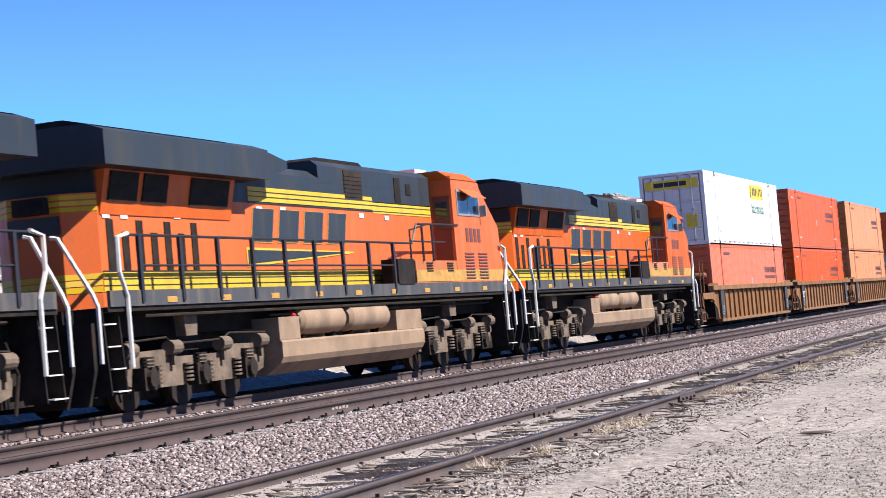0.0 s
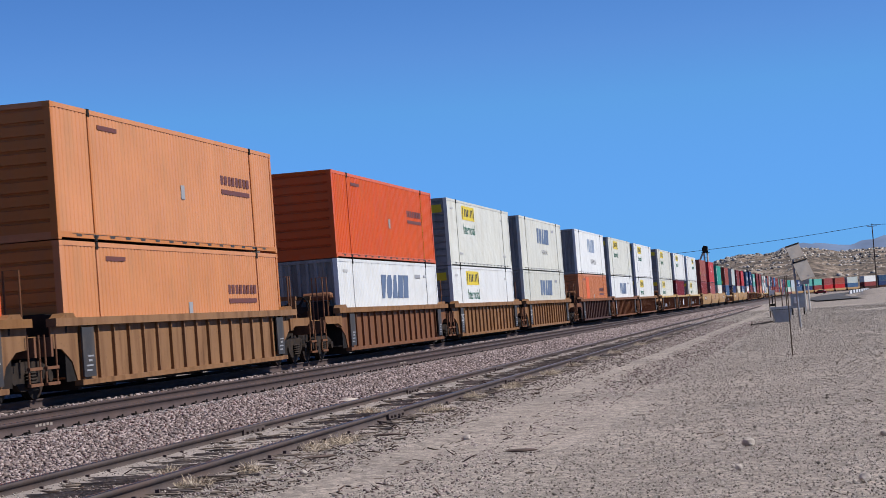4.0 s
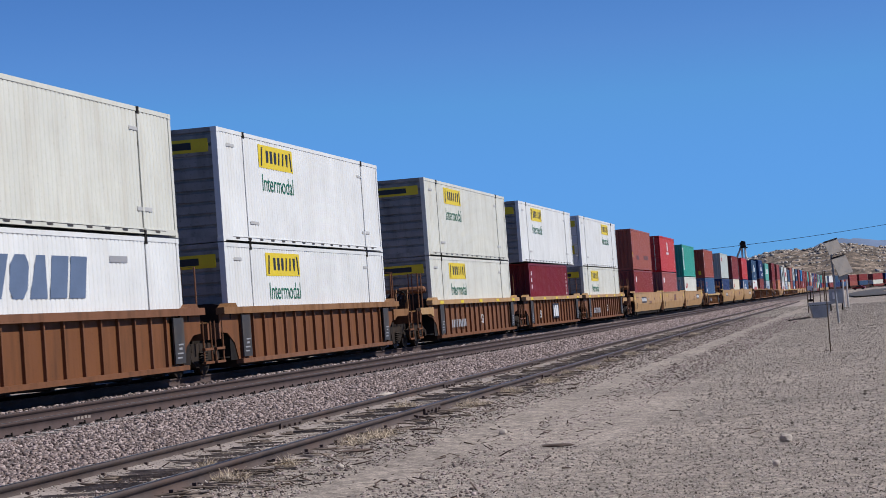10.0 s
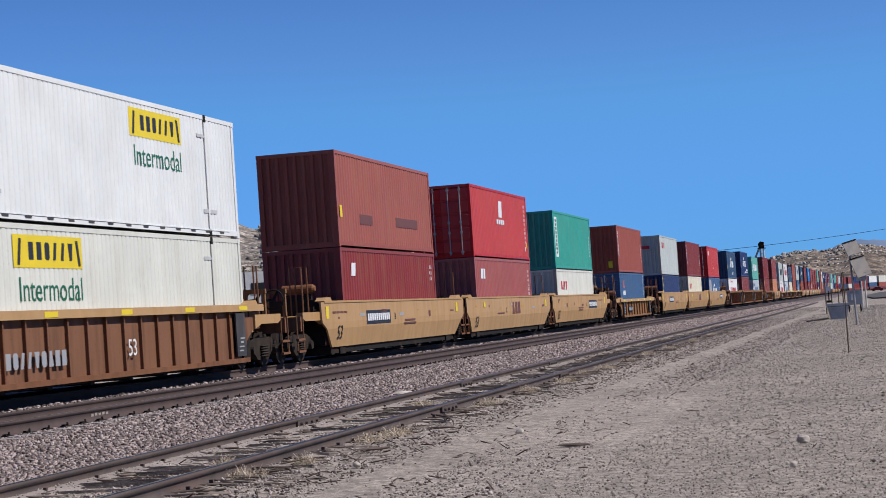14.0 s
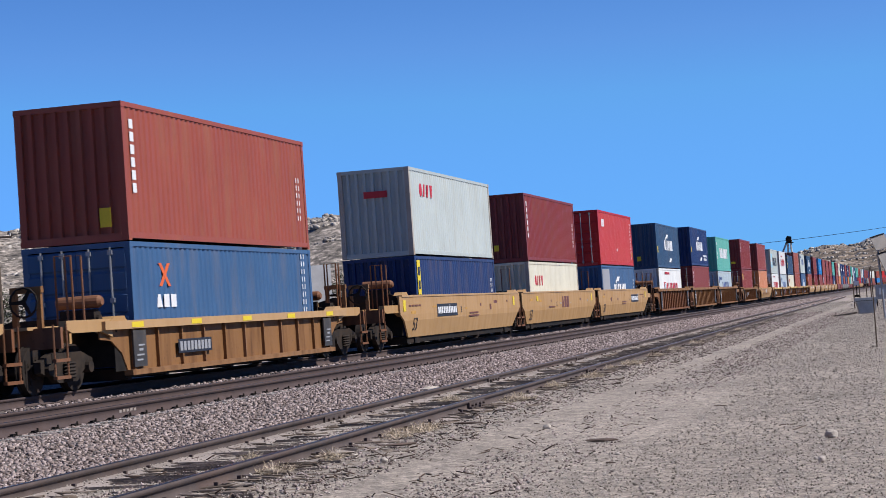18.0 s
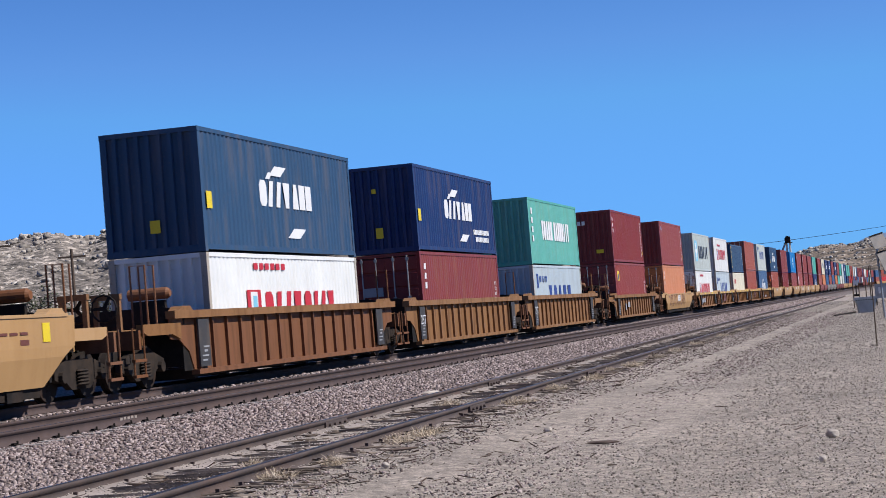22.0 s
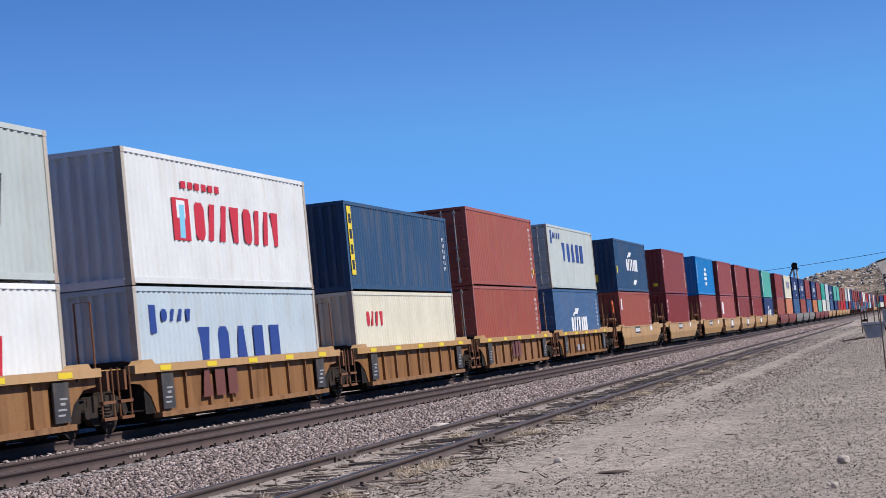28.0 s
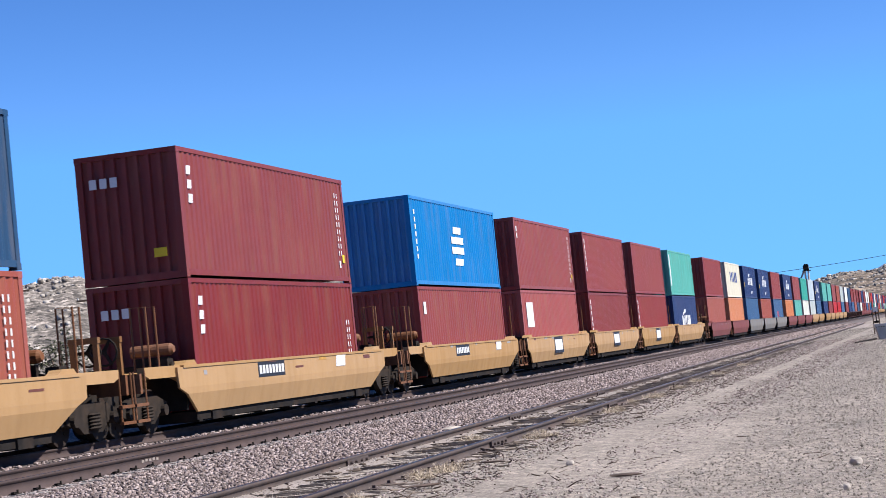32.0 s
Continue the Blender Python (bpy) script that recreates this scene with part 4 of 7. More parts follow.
        if ends:
            part("coupler", shape("coupler", lambda bm: [box(bm, -0.3, 0.3, -0.1, 0.1, 0.72, 0.98), box(bm, 0.12, 0.42, -0.17, 0.17, 0.66, 1.0)]), M["cast"], root, "", pose(sx * (out - 0.1), 0, 0, 0, 0, 0 if sx > 0 else 180))
            if not far:
                part("brake_wheel", shape("brake_wheel", brake_wheel), M["dark"], root, "hand brake wheel", pose(sx * (out - 0.45), -0.7, 1.75, 90, 0, 90))
                part("brake_stand", shape("brake_stand", lambda bm: [box(bm, -0.05, 0.05, -0.3, -0.2, 1.2, 2.0), box(bm, -0.05, 0.05, 0.2, 0.3, 1.2, 2.0), box(bm, -0.06, 0.06, -0.32, 0.32, 1.92, 2.04)]), C["ochre"], root, "", (sx * (out - 0.6), -0.7, 0))
                part("air_reservoir", shape("car_reservoir", lambda bm: [rod(bm, (0, -0.45, 0), (0, 0.45, 0), 0.13, 14), rod(bm, (0, -0.52, 0), (0, -0.45, 0), 0.08, 14, 0.13)]), C["brown"], root, "", (sx * (hs - 0.9), -0.55, top + 0.42))
                part("reservoir_bracket", shape(("reservoir_bracket", top), lambda bm: box(bm, -0.06, 0.06, -0.95, -0.15, 1.25, top + 0.27)), M["dark"], root, "", (sx * (hs - 0.9), 0, 0))
                part("brake_valve", shape("brake_valve", lambda bm: [box(bm, -0.16, 0.16, -0.14, 0.14, 0, 0.32), rod(bm, (0, -0.2, 0.16), (0, -0.12, 0.16), 0.1, 10)]), M["cast"], root, "", (sx * (hs - 0.35), -1.05, 1.2))
    for i, k in enumerate(marks):
        if k[0] == "T":
            low = not ribbed and k[3] < 0.9  # the panel leans in below its knee
            lettering(root, k[1], k[2], (-1.472 if k[1] == "25T" else -1.445) if ribbed else -1.42 if low else -1.487, k[3], k[4] * (0.8 if low else 1), M[k[5]], lean=11.7 if low else 0.0)
        else:
            mark(root, 1.436 if ribbed else 1.48, k[1], k[2], k[3], k[4], M[k[0]], k[5] if len(k) > 5 else 0, k[6] if len(k) > 6 else 0, 0.004 + 0.0015 * min(i, 6))
    if ribbed and chord == "yellow" and not far:
        for i in range(5):
            part("reflector", shape("reflector", lambda bm: box(bm, -0.3, 0.3, -0.004, 0.004, 0, 0.11)), M["mark_yellow"], root, "worn yellow reflector strip", (-hs + 1.6 + i * (2 * hs - 3.2) / 4, -1.503, top - 0.145))
    if not ribbed and not far:
        # small stencilled notices along the panel
        rng = random.Random(int(s))
        for i in range(7):
            mark(root, 1.48, -hs + 1.2 + i * (2 * hs - 2.6) / 6.5 + rng.uniform(0, 0.5), rng.uniform(1.06, 1.3), rng.choice((0.18, 0.35, 0.6)), rng.choice((0.05, 0.1)), M[rng.choice(("mark_brown", "mark_brown", "loco_amber", "mark_grey"))], proud=0.004)
    TRAIN.append((root, s, RAIL, 0))
    return root


# ---- consist ----
FLOOR = 0.36
BOXED = [("mark_yellow", 3.35, 2.07, 3.1, 0.62)] + blocks(6, 4.0, 2.22, 2.0, 0.34, "mark_black", 0.4) + [("mark_black", 3.5, 2.12, 0.1, 0.5, 0.1), ("mark_black", 6.25, 2.12, 0.1, 0.5, -0.1), ("T", "Intermodal", 3.5, 1.44, 0.66, "mark_green")]
BOXED_R = [(k[0], k[1] + 6.0, *k[2:]) if k[0] != "T" else ("T", k[1], k[2] + 6.0, *k[3:]) for k in BOXED]
SMALL53 = [("mark_faint", 0.7, 2.45, 0.6, 0.08), ("mark_faint", 13.7, 0.55, 0.9, 0.09), ("mark_faint", 2.3, 0.5, 0.7, 0.08), ("mark_faint", 13.5, 2.35, 0.5, 0.08)]
FLEET = blocks(5, 6.0, 1.55, 4.5, 0.85, "mark_steel", 0.12, 0.2) + [("mark_grey", 11.9, 2.3, 1.0, 0.14)]
FLEET_TXT = FLEET + [("T", "INTERMODAL", 7.6, 0.95, 0.36, "mark_grey")]
FLEET_OLD = [("mark_faded", *k[1:]) for k in blocks(5, 6.2, 1.5, 3.9, 0.9, "mark_blue", 0.14, 0.12)] + [("T", "INTERMODAL", 7.6, 0.7, 0.5, "mark_grey")]
HAULER = blocks(8, 11.3, 1.75, 2.5, 0.24, "mark_brown", 0.3) + [("mark_brown", 11.3, 1.5, 2.5, 0.12), ("mark_grey", 8.0, 1.2, 0.28, 0.35, 0.0), ("mark_brown", 2.6, 2.5, 1.2, 0.1)]
SIDENO = [("mark_white", 11.35 + 0.2 * (i % 2), 0.75 + 0.2 * (i // 2), 0.06, 0.13) for i in range(18)] + [("mark_yellow", 11.6, 0.55, 0.2, 0.22), ("mark_white", 11.3, 0.4, 0.12, 0.2)]
LEASE = [("mark_white", 0.38, 2.35 - 0.27 * i, 0.2, 0.2) for i in range(6)]
TEXM = [("mark_white", 0.5, 2.3 - 0.32 * i, 0.24, 0.2, 0.04) for i in range(3)]
SAIL = blocks(4, 4.1, 1.2, 2.4, 0.66, "mark_white", 0.12) + blocks(3, 6.7, 1.2, 1.6, 0.66, "mark_white", 0.12) + [("mark_white", 4.9, 2.0, 0.9, 0.26, 0.5), ("mark_white", 4.6, 1.9, 0.3, 0.18, 0.25), ("mark_white", 6.1, 0.42, 1.0, 0.26, 0.55), ("mark_yellow", 0.3, 1.0, 0.35, 0.4)]
SAIL_LOW = [(k[0], k[1], k[2] - 0.25, *k[3:]) for k in SAIL[:-1]]
FLOWER = blocks(4, 1.3, 1.98, 1.75, 0.42, "mark_red", 0.28)
FLOWER_LOW = [(k[0], k[1], k[2] - 0.4, *k[3:]) for k in FLOWER]
KNOCK = [("mark_red", 2.6, 0.75, 1.0, 0.95), ("mark_white", 2.85, 1.25, 0.5, 0.4), ("mark_cyan", 2.95, 0.8, 0.3, 0.75, 0.06)] + blocks(4, 3.9, 0.8, 2.9, 0.85, "mark_red", 0.2) + blocks(4, 7.1, 0.8, 2.6, 0.85, "mark_red", 0.2) + blocks(6, 3.2, 2.2, 2.4, 0.16, "mark_red", 0.3)
KNOCK_HI = [(k[0], k[1], k[2] + 0.27, *k[3:]) for k in KNOCK[:-6]] + KNOCK[-6:]
LINE5 = blocks(5, 3.5, 0.85, 5.5, 0.85, "mark_blue", 0.42) + blocks(4, 1.4, 1.85, 1.7, 0.26, "mark_blue", 0.3) + [("mark_blue", 0.75, 1.6, 0.35, 0.6, 0.0)]
LINE5_HI = [(k[0], k[1], k[2] + 0.45, *k[3:]) for k in LINE5]
STAR = [("mark_cyan", 1.15, 0.75, 1.7, 1.6), ("mark_white", 1.85, 0.95, 0.3, 1.2), ("mark_white", 1.4, 1.4, 1.2, 0.28), ("mark_white", 1.55, 1.1, 0.25, 0.25, 0.6), ("mark_white", 2.1, 1.1, 0.25, 0.9, -0.6)] + blocks(6, 3.6, 1.0, 6.6, 0.95, "mark_black", 0.25)
SHIP = blocks(5, 2.9, 1.12, 2.5, 0.85, "mark_white", 0.12) + blocks(8, 5.8, 1.12, 3.9, 0.85, "mark_white", 0.12) + [("mark_white", 0.6, 2.2 - 0.4 * i, 0.3, 0.26) for i in range(4)]
ROUND = [("mark_white", 5.2, 1.15, 1.7, 0.24), ("mark_white", 5.2, 1.5, 1.7, 0.24), ("mark_white", 5.5, 1.85, 1.1, 0.24, 0.1), ("mark_white", 5.5, 0.75, 1.1, 0.24, 0.1)] + [("mark_white", 0.45, 2.3 - 0.24 * i, 0.14, 0.16) for i in range(7)]
CROSS = [("flag", 1.5, 1.65, 0.16, 0.5, 0.5), ("flag", 2.0, 1.65, 0.16, 0.5, -0.5)] + blocks(3, 1.3, 1.2, 1.1, 0.28, "mark_white", 0.25)
BANDED = [("mark_white", 0.45, 0.6, 0.75, 2.0)] + [("mark_green", 0.62, 0.75 + 0.2 * i, 0.4, 0.12) for i in range(9)]
CREST = [("mark_white", 1.1, 2.05, 0.45, 0.4, 0.1), ("mark_white", 1.65, 2.05, 0.3, 0.4, 0.05)]
UPRIGHT = [("mark_yellow", 0.3, 0.45, 0.4, 2.0)] + [("mark_black", 0.38, 0.6 + 0.45 * i, 0.24, 0.28) for i in range(4)]
END_BOARD = [("mark_yellow", 1.05, 2.28, 2.1, 0.34), ("mark_black", 0.7, 2.36, 1.3, 0.18)]
END_DOOR = [("mark_yellow", 1.05, 2.28, 2.1, 0.34), ("mark_black", 0.7, 2.36, 1.3, 0.18), ("mark_yellow", -0.5, 0.7, 0.42, 0.5), ("mark_black", 0.95, 1.15, 0.5, 0.3)]
END_TEX = [("mark_white", 0.9 - 0.25 * i, 2.15, 0.17, 0.22) for i in range(3)]
PLATE = [("mark_black", -4.55, 0.92, 2.9, 0.42)] + [("mark_white", *k[1:]) for k in blocks(11, -4.4, 1.02, 2.6, 0.22, "mark_white", 0.3)] + [("T", "53", -7.75, 0.55, 0.72, "mark_black"), ("T", "B", -1.15, 1.02, 0.3, "mark_black"), ("mark_brown", 0.2, 0.95, 1.4, 0.05), ("mark_brown", 0.1, 0.85, 1.6, 0.05), ("mark_brown", 3.6, 1.05, 0.25, 0.2), ("mark_yellow", 7.9, 1.15, 0.3, 0.35), ("mark_yellow", -8.9, 1.15, 0.3, 0.35)] + [("mark_brown", -8.2 + 0.4 * i, 1.3, 0.3, 0.05) for i in range(4)]
PLATE_R = [("mark_black", 2.2, 0.92, 2.9, 0.42)] + blocks(11, 2.35, 1.02, 2.6, 0.22, "mark_white", 0.3) + [("T", "53", -7.75, 0.5, 0.75, "mark_black"), ("T", "A", 1.3, 1.02, 0.3, "mark_black"), ("mark_brown", -5.2, 1.05, 0.25, 0.2), ("mark_yellow", 7.9, 1.15, 0.3, 0.35), ("mark_brown", -7.6, 1.4, 0.4, 0.05), ("mark_brown", -1.4, 0.95, 1.6, 0.05), ("mark_brown", -1.3, 0.85, 1.3, 0.05)] + [("mark_brown", 5.8 + 0.4 * i, 1.3, 0.3, 0.05) for i in range(4)]
BIGBAR = blocks(3, -0.2, 0.92, 1.8, 0.5, "mark_brown", 0.2) + [("T", "53", -7.75, 0.5, 0.75, "mark_black"), ("T", "C", -1.6, 0.98, 0.32, "mark_black"), ("mark_yellow", 7.9, 1.15, 0.3, 0.35), ("mark_brown", -3.4, 0.95, 1.4, 0.05), ("mark_yellow", -6.2, 1.25, 0.35, 0.22)]
SHORT_PLATE = [("mark_black", -2.9, 0.92, 1.9, 0.36)] + blocks(8, -2.8, 1.0, 1.7, 0.2, "mark_white", 0.3) + [("mark_white", 3.1, 1.0, 0.8, 0.3, 0.1)]
RIBPLATE = blocks(9, -5.6, 0.55, 2.6, 0.3, "mark_grey", 0.3) + [("T", "53", 0.1, 0.62, 0.5, "mark_white")]
RIBBAR = [("mark_black", -1.05, 0.52, 1.85, 0.72)] + blocks(3, -0.9, 0.6, 1.5, 0.55, "mark_white", 0.2) + [("T", "53", -5.1, 0.6, 0.5, "mark_white")]
LOAD = [("T", "25T", -7.55, 0.85, 0.42, "mark_white")]

H9, H8 = 2.896, 2.591
# distance, half side, body, chord, ribbed, sets (first, last), lower box, upper box, car markings
JB = ("white", 53, H9, BOXED + SMALL53, False, END_BOARD)
SW = ("white", 53, H9, FLEET + SMALL53, False, ())
ORA = ("orange", 53, H9, HAULER + SMALL53, False, ())
CONSIST = [
    (82.98, 9.0, "ochre", "ochre", 1, "f", ("salmon", 53, H9, HAULER, False, ()), ("white", 53, H9, BOXED_R + SMALL53, True, END_DOOR), ()),
    (102.32, 9.0, "ochre", "ochre", 1, "", ORA, ORA, LOAD),
    (121.5, 9.0, "ochre", "ochre", 1, "l", ("paleorange", 53, H9, HAULER, False, ()), ("paleorange", 53, H9, HAULER, False, ()), ()),
    (144.57, 9.0, "brown", "ochre", 1, "f", SW, ("orange", 53, H9, HAULER + [("mark_yellow", 14.0, 0.16, 0.1, 2.6)], False, ()), ()),
    (164.05, 9.0, "ochre", "ochre", 1, "", JB, ("offwhite", 53, H9, BOXED + SMALL53, False, END_BOARD), LOAD),
    (183.7, 9.0, "ochre", "ochre", 1, "l", ("offwhite", 53, H9, FLEET, False, ()), ("offwhite", 53, H9, FLEET_TXT, False, ()), LOAD),
    (206.62, 9.0, "dkbrown", "brown", 1, "f", ("rust", 53, H9, HAULER + [("flag", 4.0, 0.2, 1.6, 2.5)], False, ()), ("white", 53, H9, FLEET_OLD, False, ()), ()),
    (226.0, 9.0, "brown", "brown", 1, "", ("white", 53, H9, FLEET, False, ()), ("offwhite", 53, H9, BOXED + SMALL53, False, END_BOARD), LOAD),
    (245.4, 9.0, "brown", "ochre", 1, "l", JB, JB, ()),
    (268.5, 9.0, "brown", "yellow", 1, "f", ("offwhite", 53, H9, BOXED + SMALL53, False, END_BOARD), ("offwhite", 53, H9, BOXED + SMALL53, False, END_BOARD), RIBPLATE),
    (288.26, 9.0, "brown", "yellow", 1, "", ("crimson", 40, H9, SIDENO + TEXM, False, ()), JB, RIBBAR),
    (307.82, 9.0, "brown", "yellow", 1, "l", ("offwhite", 53, H9, BOXED + SMALL53, False, END_BOARD), ("white", 53, H9, BOXED_R + SMALL53, True, END_DOOR), RIBPLATE),
    (331.27, 9.3, "yellow", "yellow", 0, "f", ("wine", 40, H9, CREST[:1] + SIDENO[12:], False, ()), ("brick", 40, H9, [("mark_yellow", 0.3, 0.9, 0.25, 0.35), ("mark_brown", 2.5, 0.75, 1.5, 0.3), ("mark_brown", 7.0, 0.8, 3.0, 0.3)], False, ()), PLATE),
    (350.43, 9.3, "yellow", "yellow", 0, "", ("pinkred", 40, H9, CREST + SIDENO, False, ()), ("red", 40, H9, [("mark_white", 5.6, 1.75, 0.7, 0.7, 0.1)] + blocks(4, 5.1, 1.45, 1.6, 0.2, "mark_white", 0.2) + SIDENO, True, ()), BIGBAR),
    (369.75, 9.3, "yellow", "yellow", 0, "l", ("offwhite", 40, H8, FLOWER_LOW, False, ()), ("teal", 40, H9, BANDED + SIDENO[:12], False, ()), PLATE_R),
    (393.0, 8.2, "ochre", "yellow", 1, "fl", ("blue", 40, H8, CROSS + SIDENO, True, ()), ("brick", 40, H9, LEASE + SIDENO[:12], False, [("mark_yellow", -0.6, 0.3, 0.25, 0.4)]), [("mark_black", -4.3, 0.55, 2.0, 0.3)] + blocks(9, -4.2, 0.6, 1.8, 0.2, "mark_grey", 0.3)),
    (416.3, 9.3, "yellow", "yellow", 0, "f", ("navy", 40, H8, UPRIGHT + SIDENO[:12], False, ()), ("lgrey", 40, H9, FLOWER, False, [("mark_red", 0.35, 1.95, 0.8, 0.22)]), PLATE),
    (435.37, 9.3, "yellow", "yellow", 0, "", ("cream", 40, H8, FLOWER_LOW, False, ()), ("maroon", 40, H9, LEASE + SIDENO[:12], False, [("mark_yellow", 0.2, 0.5, 0.2, 0.25)]), BIGBAR),
    (454.98, 9.3, "yellow", "yellow", 0, "l", ("blue", 40, H8, [("mark_grey", 0.3, 0.2, 2.4, 2.2)] + SAIL_LOW + SIDENO[:12], False, ()), ("red", 40, H9, CREST + [("mark_white", 6.0, 0.8, 0.25, 0.15)] + SIDENO, True, [("mark_white", 1.0, 1.85, 0.55, 0.24)]), PLATE_R),
    (478.3, 9.0, "brown", "ochre", 1, "f", ("white", 40, H8, KNOCK, False, ()), ("slate", 40, H9, SAIL, False, [("mark_yellow", 0.1, 0.5, 0.25, 0.3)]), ()),
    (497.98, 9.0, "ochre", "ochre", 1, "", ("maroon", 40, H9, TEXM + SIDENO[:12], True, [("mark_grey", 0.8, 1.5, 0.7, 0.3)]), ("navy", 40, H9, SAIL + blocks(12, 8.4, 0.72, 2.6, 0.18, "mark_white", 0.2) + blocks(10, 8.7, 0.45, 2.2, 0.18, "mark_white", 0.2), False, [("mark_yellow", 0.2, 0.5, 0.25, 0.35), ("mark_yellow", 0.25, 2.0, 0.15, 0.15)]), LOAD),
    (517.3, 9.0, "ochre", "ochre", 1, "l", ("bluegrey", 40, H8, LINE5, False, ()), ("mint", 40, H9, SHIP, False, ()), LOAD),
    (540.79, 8.8, "ochre", "ochre", 1, "fl", ("wine", 40, H9, [("mark_yellow", 0.8, 1.9, 0.75, 0.55), ("mark_blue", 0.85, 1.95, 0.35, 0.3, 0.2)] + SIDENO[:12], True, [("mark_grey", 0.2, 1.2, 0.6, 0.4)]), ("maroon", 40, H9, TEXM + SIDENO , False, END_TEX + [("mark_yellow", -0.3, 0.55, 0.4, 0.2)]), [("mark_grey", -4.6, 0.6, 0.35, 0.35), ("mark_grey", -3.7, 0.75, 0.8, 0.3)]),
    (561.75, 7.6, "yellow", "yellow", 0, "fl", ("rust", 40, H9, SIDENO + TEXM, True, ()), ("wine", 40, H9, [("mark_cyan", 0.9, 2.3, 0.25, 0.25)] + SIDENO, False, ()), [("mark_brown", -5.6 + 0.75 * i, 0.55 + 0.12 * (i % 2), 0.16, 0.65, 0.35 - 0.3 * (i % 3)) for i in range(12)] + [("mark_white", -1.2 + 0.5 * i, 0.85, 0.3, 0.38, 0.1) for i in range(3)]),
    (581.27, 7.0, "ochre", "yellow", 1, "f", ("white", 40, H8, KNOCK, True, [("mark_blue", 0.9, 1.4, 0.5, 0.4)]), ("lgrey", 40, H9, STAR, False, ()), [("mark_grey", -4.6, 0.55, 0.9, 0.3), ("mark_grey", -3.4, 0.55, 0.9, 0.3)]),
    (596.9, 7.0, "ochre", "yellow", 1, "", ("bluegrey", 40, H8, LINE5, False, ()), ("chalk", 40, H9, KNOCK_HI, False, ()), blocks(3, -3.2, 0.5, 2.2, 0.6, "mark_brown", 0.25)),
    (612.58, 7.0, "ochre", "yellow", 1, "", ("cream", 40, H8, FLOWER_LOW, False, ()), ("slate", 40, H8, UPRIGHT + SIDENO[:12], False, ()), ()),
    (628.0, 7.0, "ochre", "yellow", 1, "", ("brick", 40, H9, SIDENO, True, ()), ("brick", 40, H9, SIDENO, True, ()), blocks(3, -1.2, 0.5, 1.6, 0.6, "mark_brown", 0.25)),
    (643.66, 7.0, "ochre", "yellow", 1, "l", ("blue", 40, H9, SAIL_LOW + SIDENO, True, ()), ("lgrey", 40, H9, LINE5_HI, True, ()), [("mark_grey", -2.4, 0.42, 0.6, 0.25), ("mark_grey", -1.2, 0.42, 0.6, 0.25)]),
    (662.92, 7.8, "yellow", "yellow", 0, "fl", ("brick", 40, H9, [("mark_white", 0.6, 1.9, 0.4, 0.6)] + SIDENO, False, [("mark_yellow", 0.8, 1.7, 0.25, 0.4)]), ("slate", 40, H9, SAIL, False, [("mark_yellow", 0.1, 0.6, 0.3, 0.4)]), SHORT_PLATE),
    (682.98, 7.8, "yellow", "yellow", 0, "fl", ("maroon", 40, H9, TEXM + SIDENO[:12], False, END_TEX), ("maroon", 40, H9, TEXM + SIDENO, False, END_TEX + [("mark_yellow", -0.5, 0.5, 0.3, 0.2)]), SHORT_PLATE[:10]),
    (702.27, 7.0, "yellow", "yellow", 0, "f", ("wine", 40, H9, [("mark_white", 0.6, 2.0, 0.3, 0.4)], False, ()), ("sky", 40, H9, ROUND, False, ()), SHORT_PLATE),
    (718.0, 7.0, "yellow", "yellow", 0, "", ("pinkred", 40, H9, [("mark_white", 0.9, 1.4, 1.3, 1.0)], False, ()), ("wine", 40, H9, LEASE[:2] + SIDENO, False, ()), [("mark_black", -1.5, 0.6, 1.9, 0.7), ("mark_white", -1.35, 0.72, 1.6, 0.45)]),
    (733.5, 7.0, "yellow", "yellow", 0, "", ("maroon", 40, H9, LEASE, False, ()), ("wine", 40, H9, LEASE, False, ()), [("mark_black", -1.5, 0.6, 1.9, 0.7), ("mark_white", -1.35, 0.72, 1.6, 0.45)]),
    (748.8, 7.0, "yellow", "yellow", 0, "", ("wine", 40, H9, LEASE, False, ()), ("wine", 40, H9, (), False, ()), [("mark_black", -1.5, 0.6, 1.9, 0.7), ("mark_white", -1.35, 0.72, 1.6, 0.45)]),
    (764.1, 7.0, "yellow", "yellow", 0, "l", ("navy", 40, H9, SAIL_LOW, False, ()), ("mint", 40, H9, [("mark_white", 0.4, 0.6, 0.4, 2.0)], False, ()), ()),
    (783.4, 7.0, "mcar", "mcar", 0, "f", ("brick", 40, H9, (), False, ()), ("wine", 40, H9, SIDENO[:12], False, ()), ()),
    (798.8, 7.0, "mcar", "mcar", 0, "", ("rust", 40, H9, (), False, ()), ("cream", 40, H9, LINE5_HI[:5], False, ()), ()),
    (814.1, 7.0, "greycar", "greycar", 0, "", ("blue", 40, H9, (), False, ()), ("navy", 40, H9, SAIL, False, ()), ()),
    (829.4, 7.0, "greycar", "greycar", 0, "", ("brick", 40, H9, (), False, ()), ("navy", 40, H9, SAIL, False, ()), ()),
    (844.7, 7.0, "greycar", "greycar", 0, "l", ("blue", 40, H9, KNOCK[2:6], False, ()), ("wine", 40, H9, SIDENO, False, ()), ()),
    (861.8, 7.0, "mcar", "mcar", 0, "f", ("rust", 40, H9, (), False, ()), ("navy", 40, H9, SAIL, False, ()), ()),
    (877.1, 7.0, "mcar", "mcar", 0, "", ("mint", 40, H9, (), False, ()), ("wine", 40, H9, (), False, ()), ()),
    (892.4, 7.0, "mcar", "mcar", 0, "", ("offwhite", 40, H9, (), False, ()), ("teal", 40, H9, (), False, ()), ()),
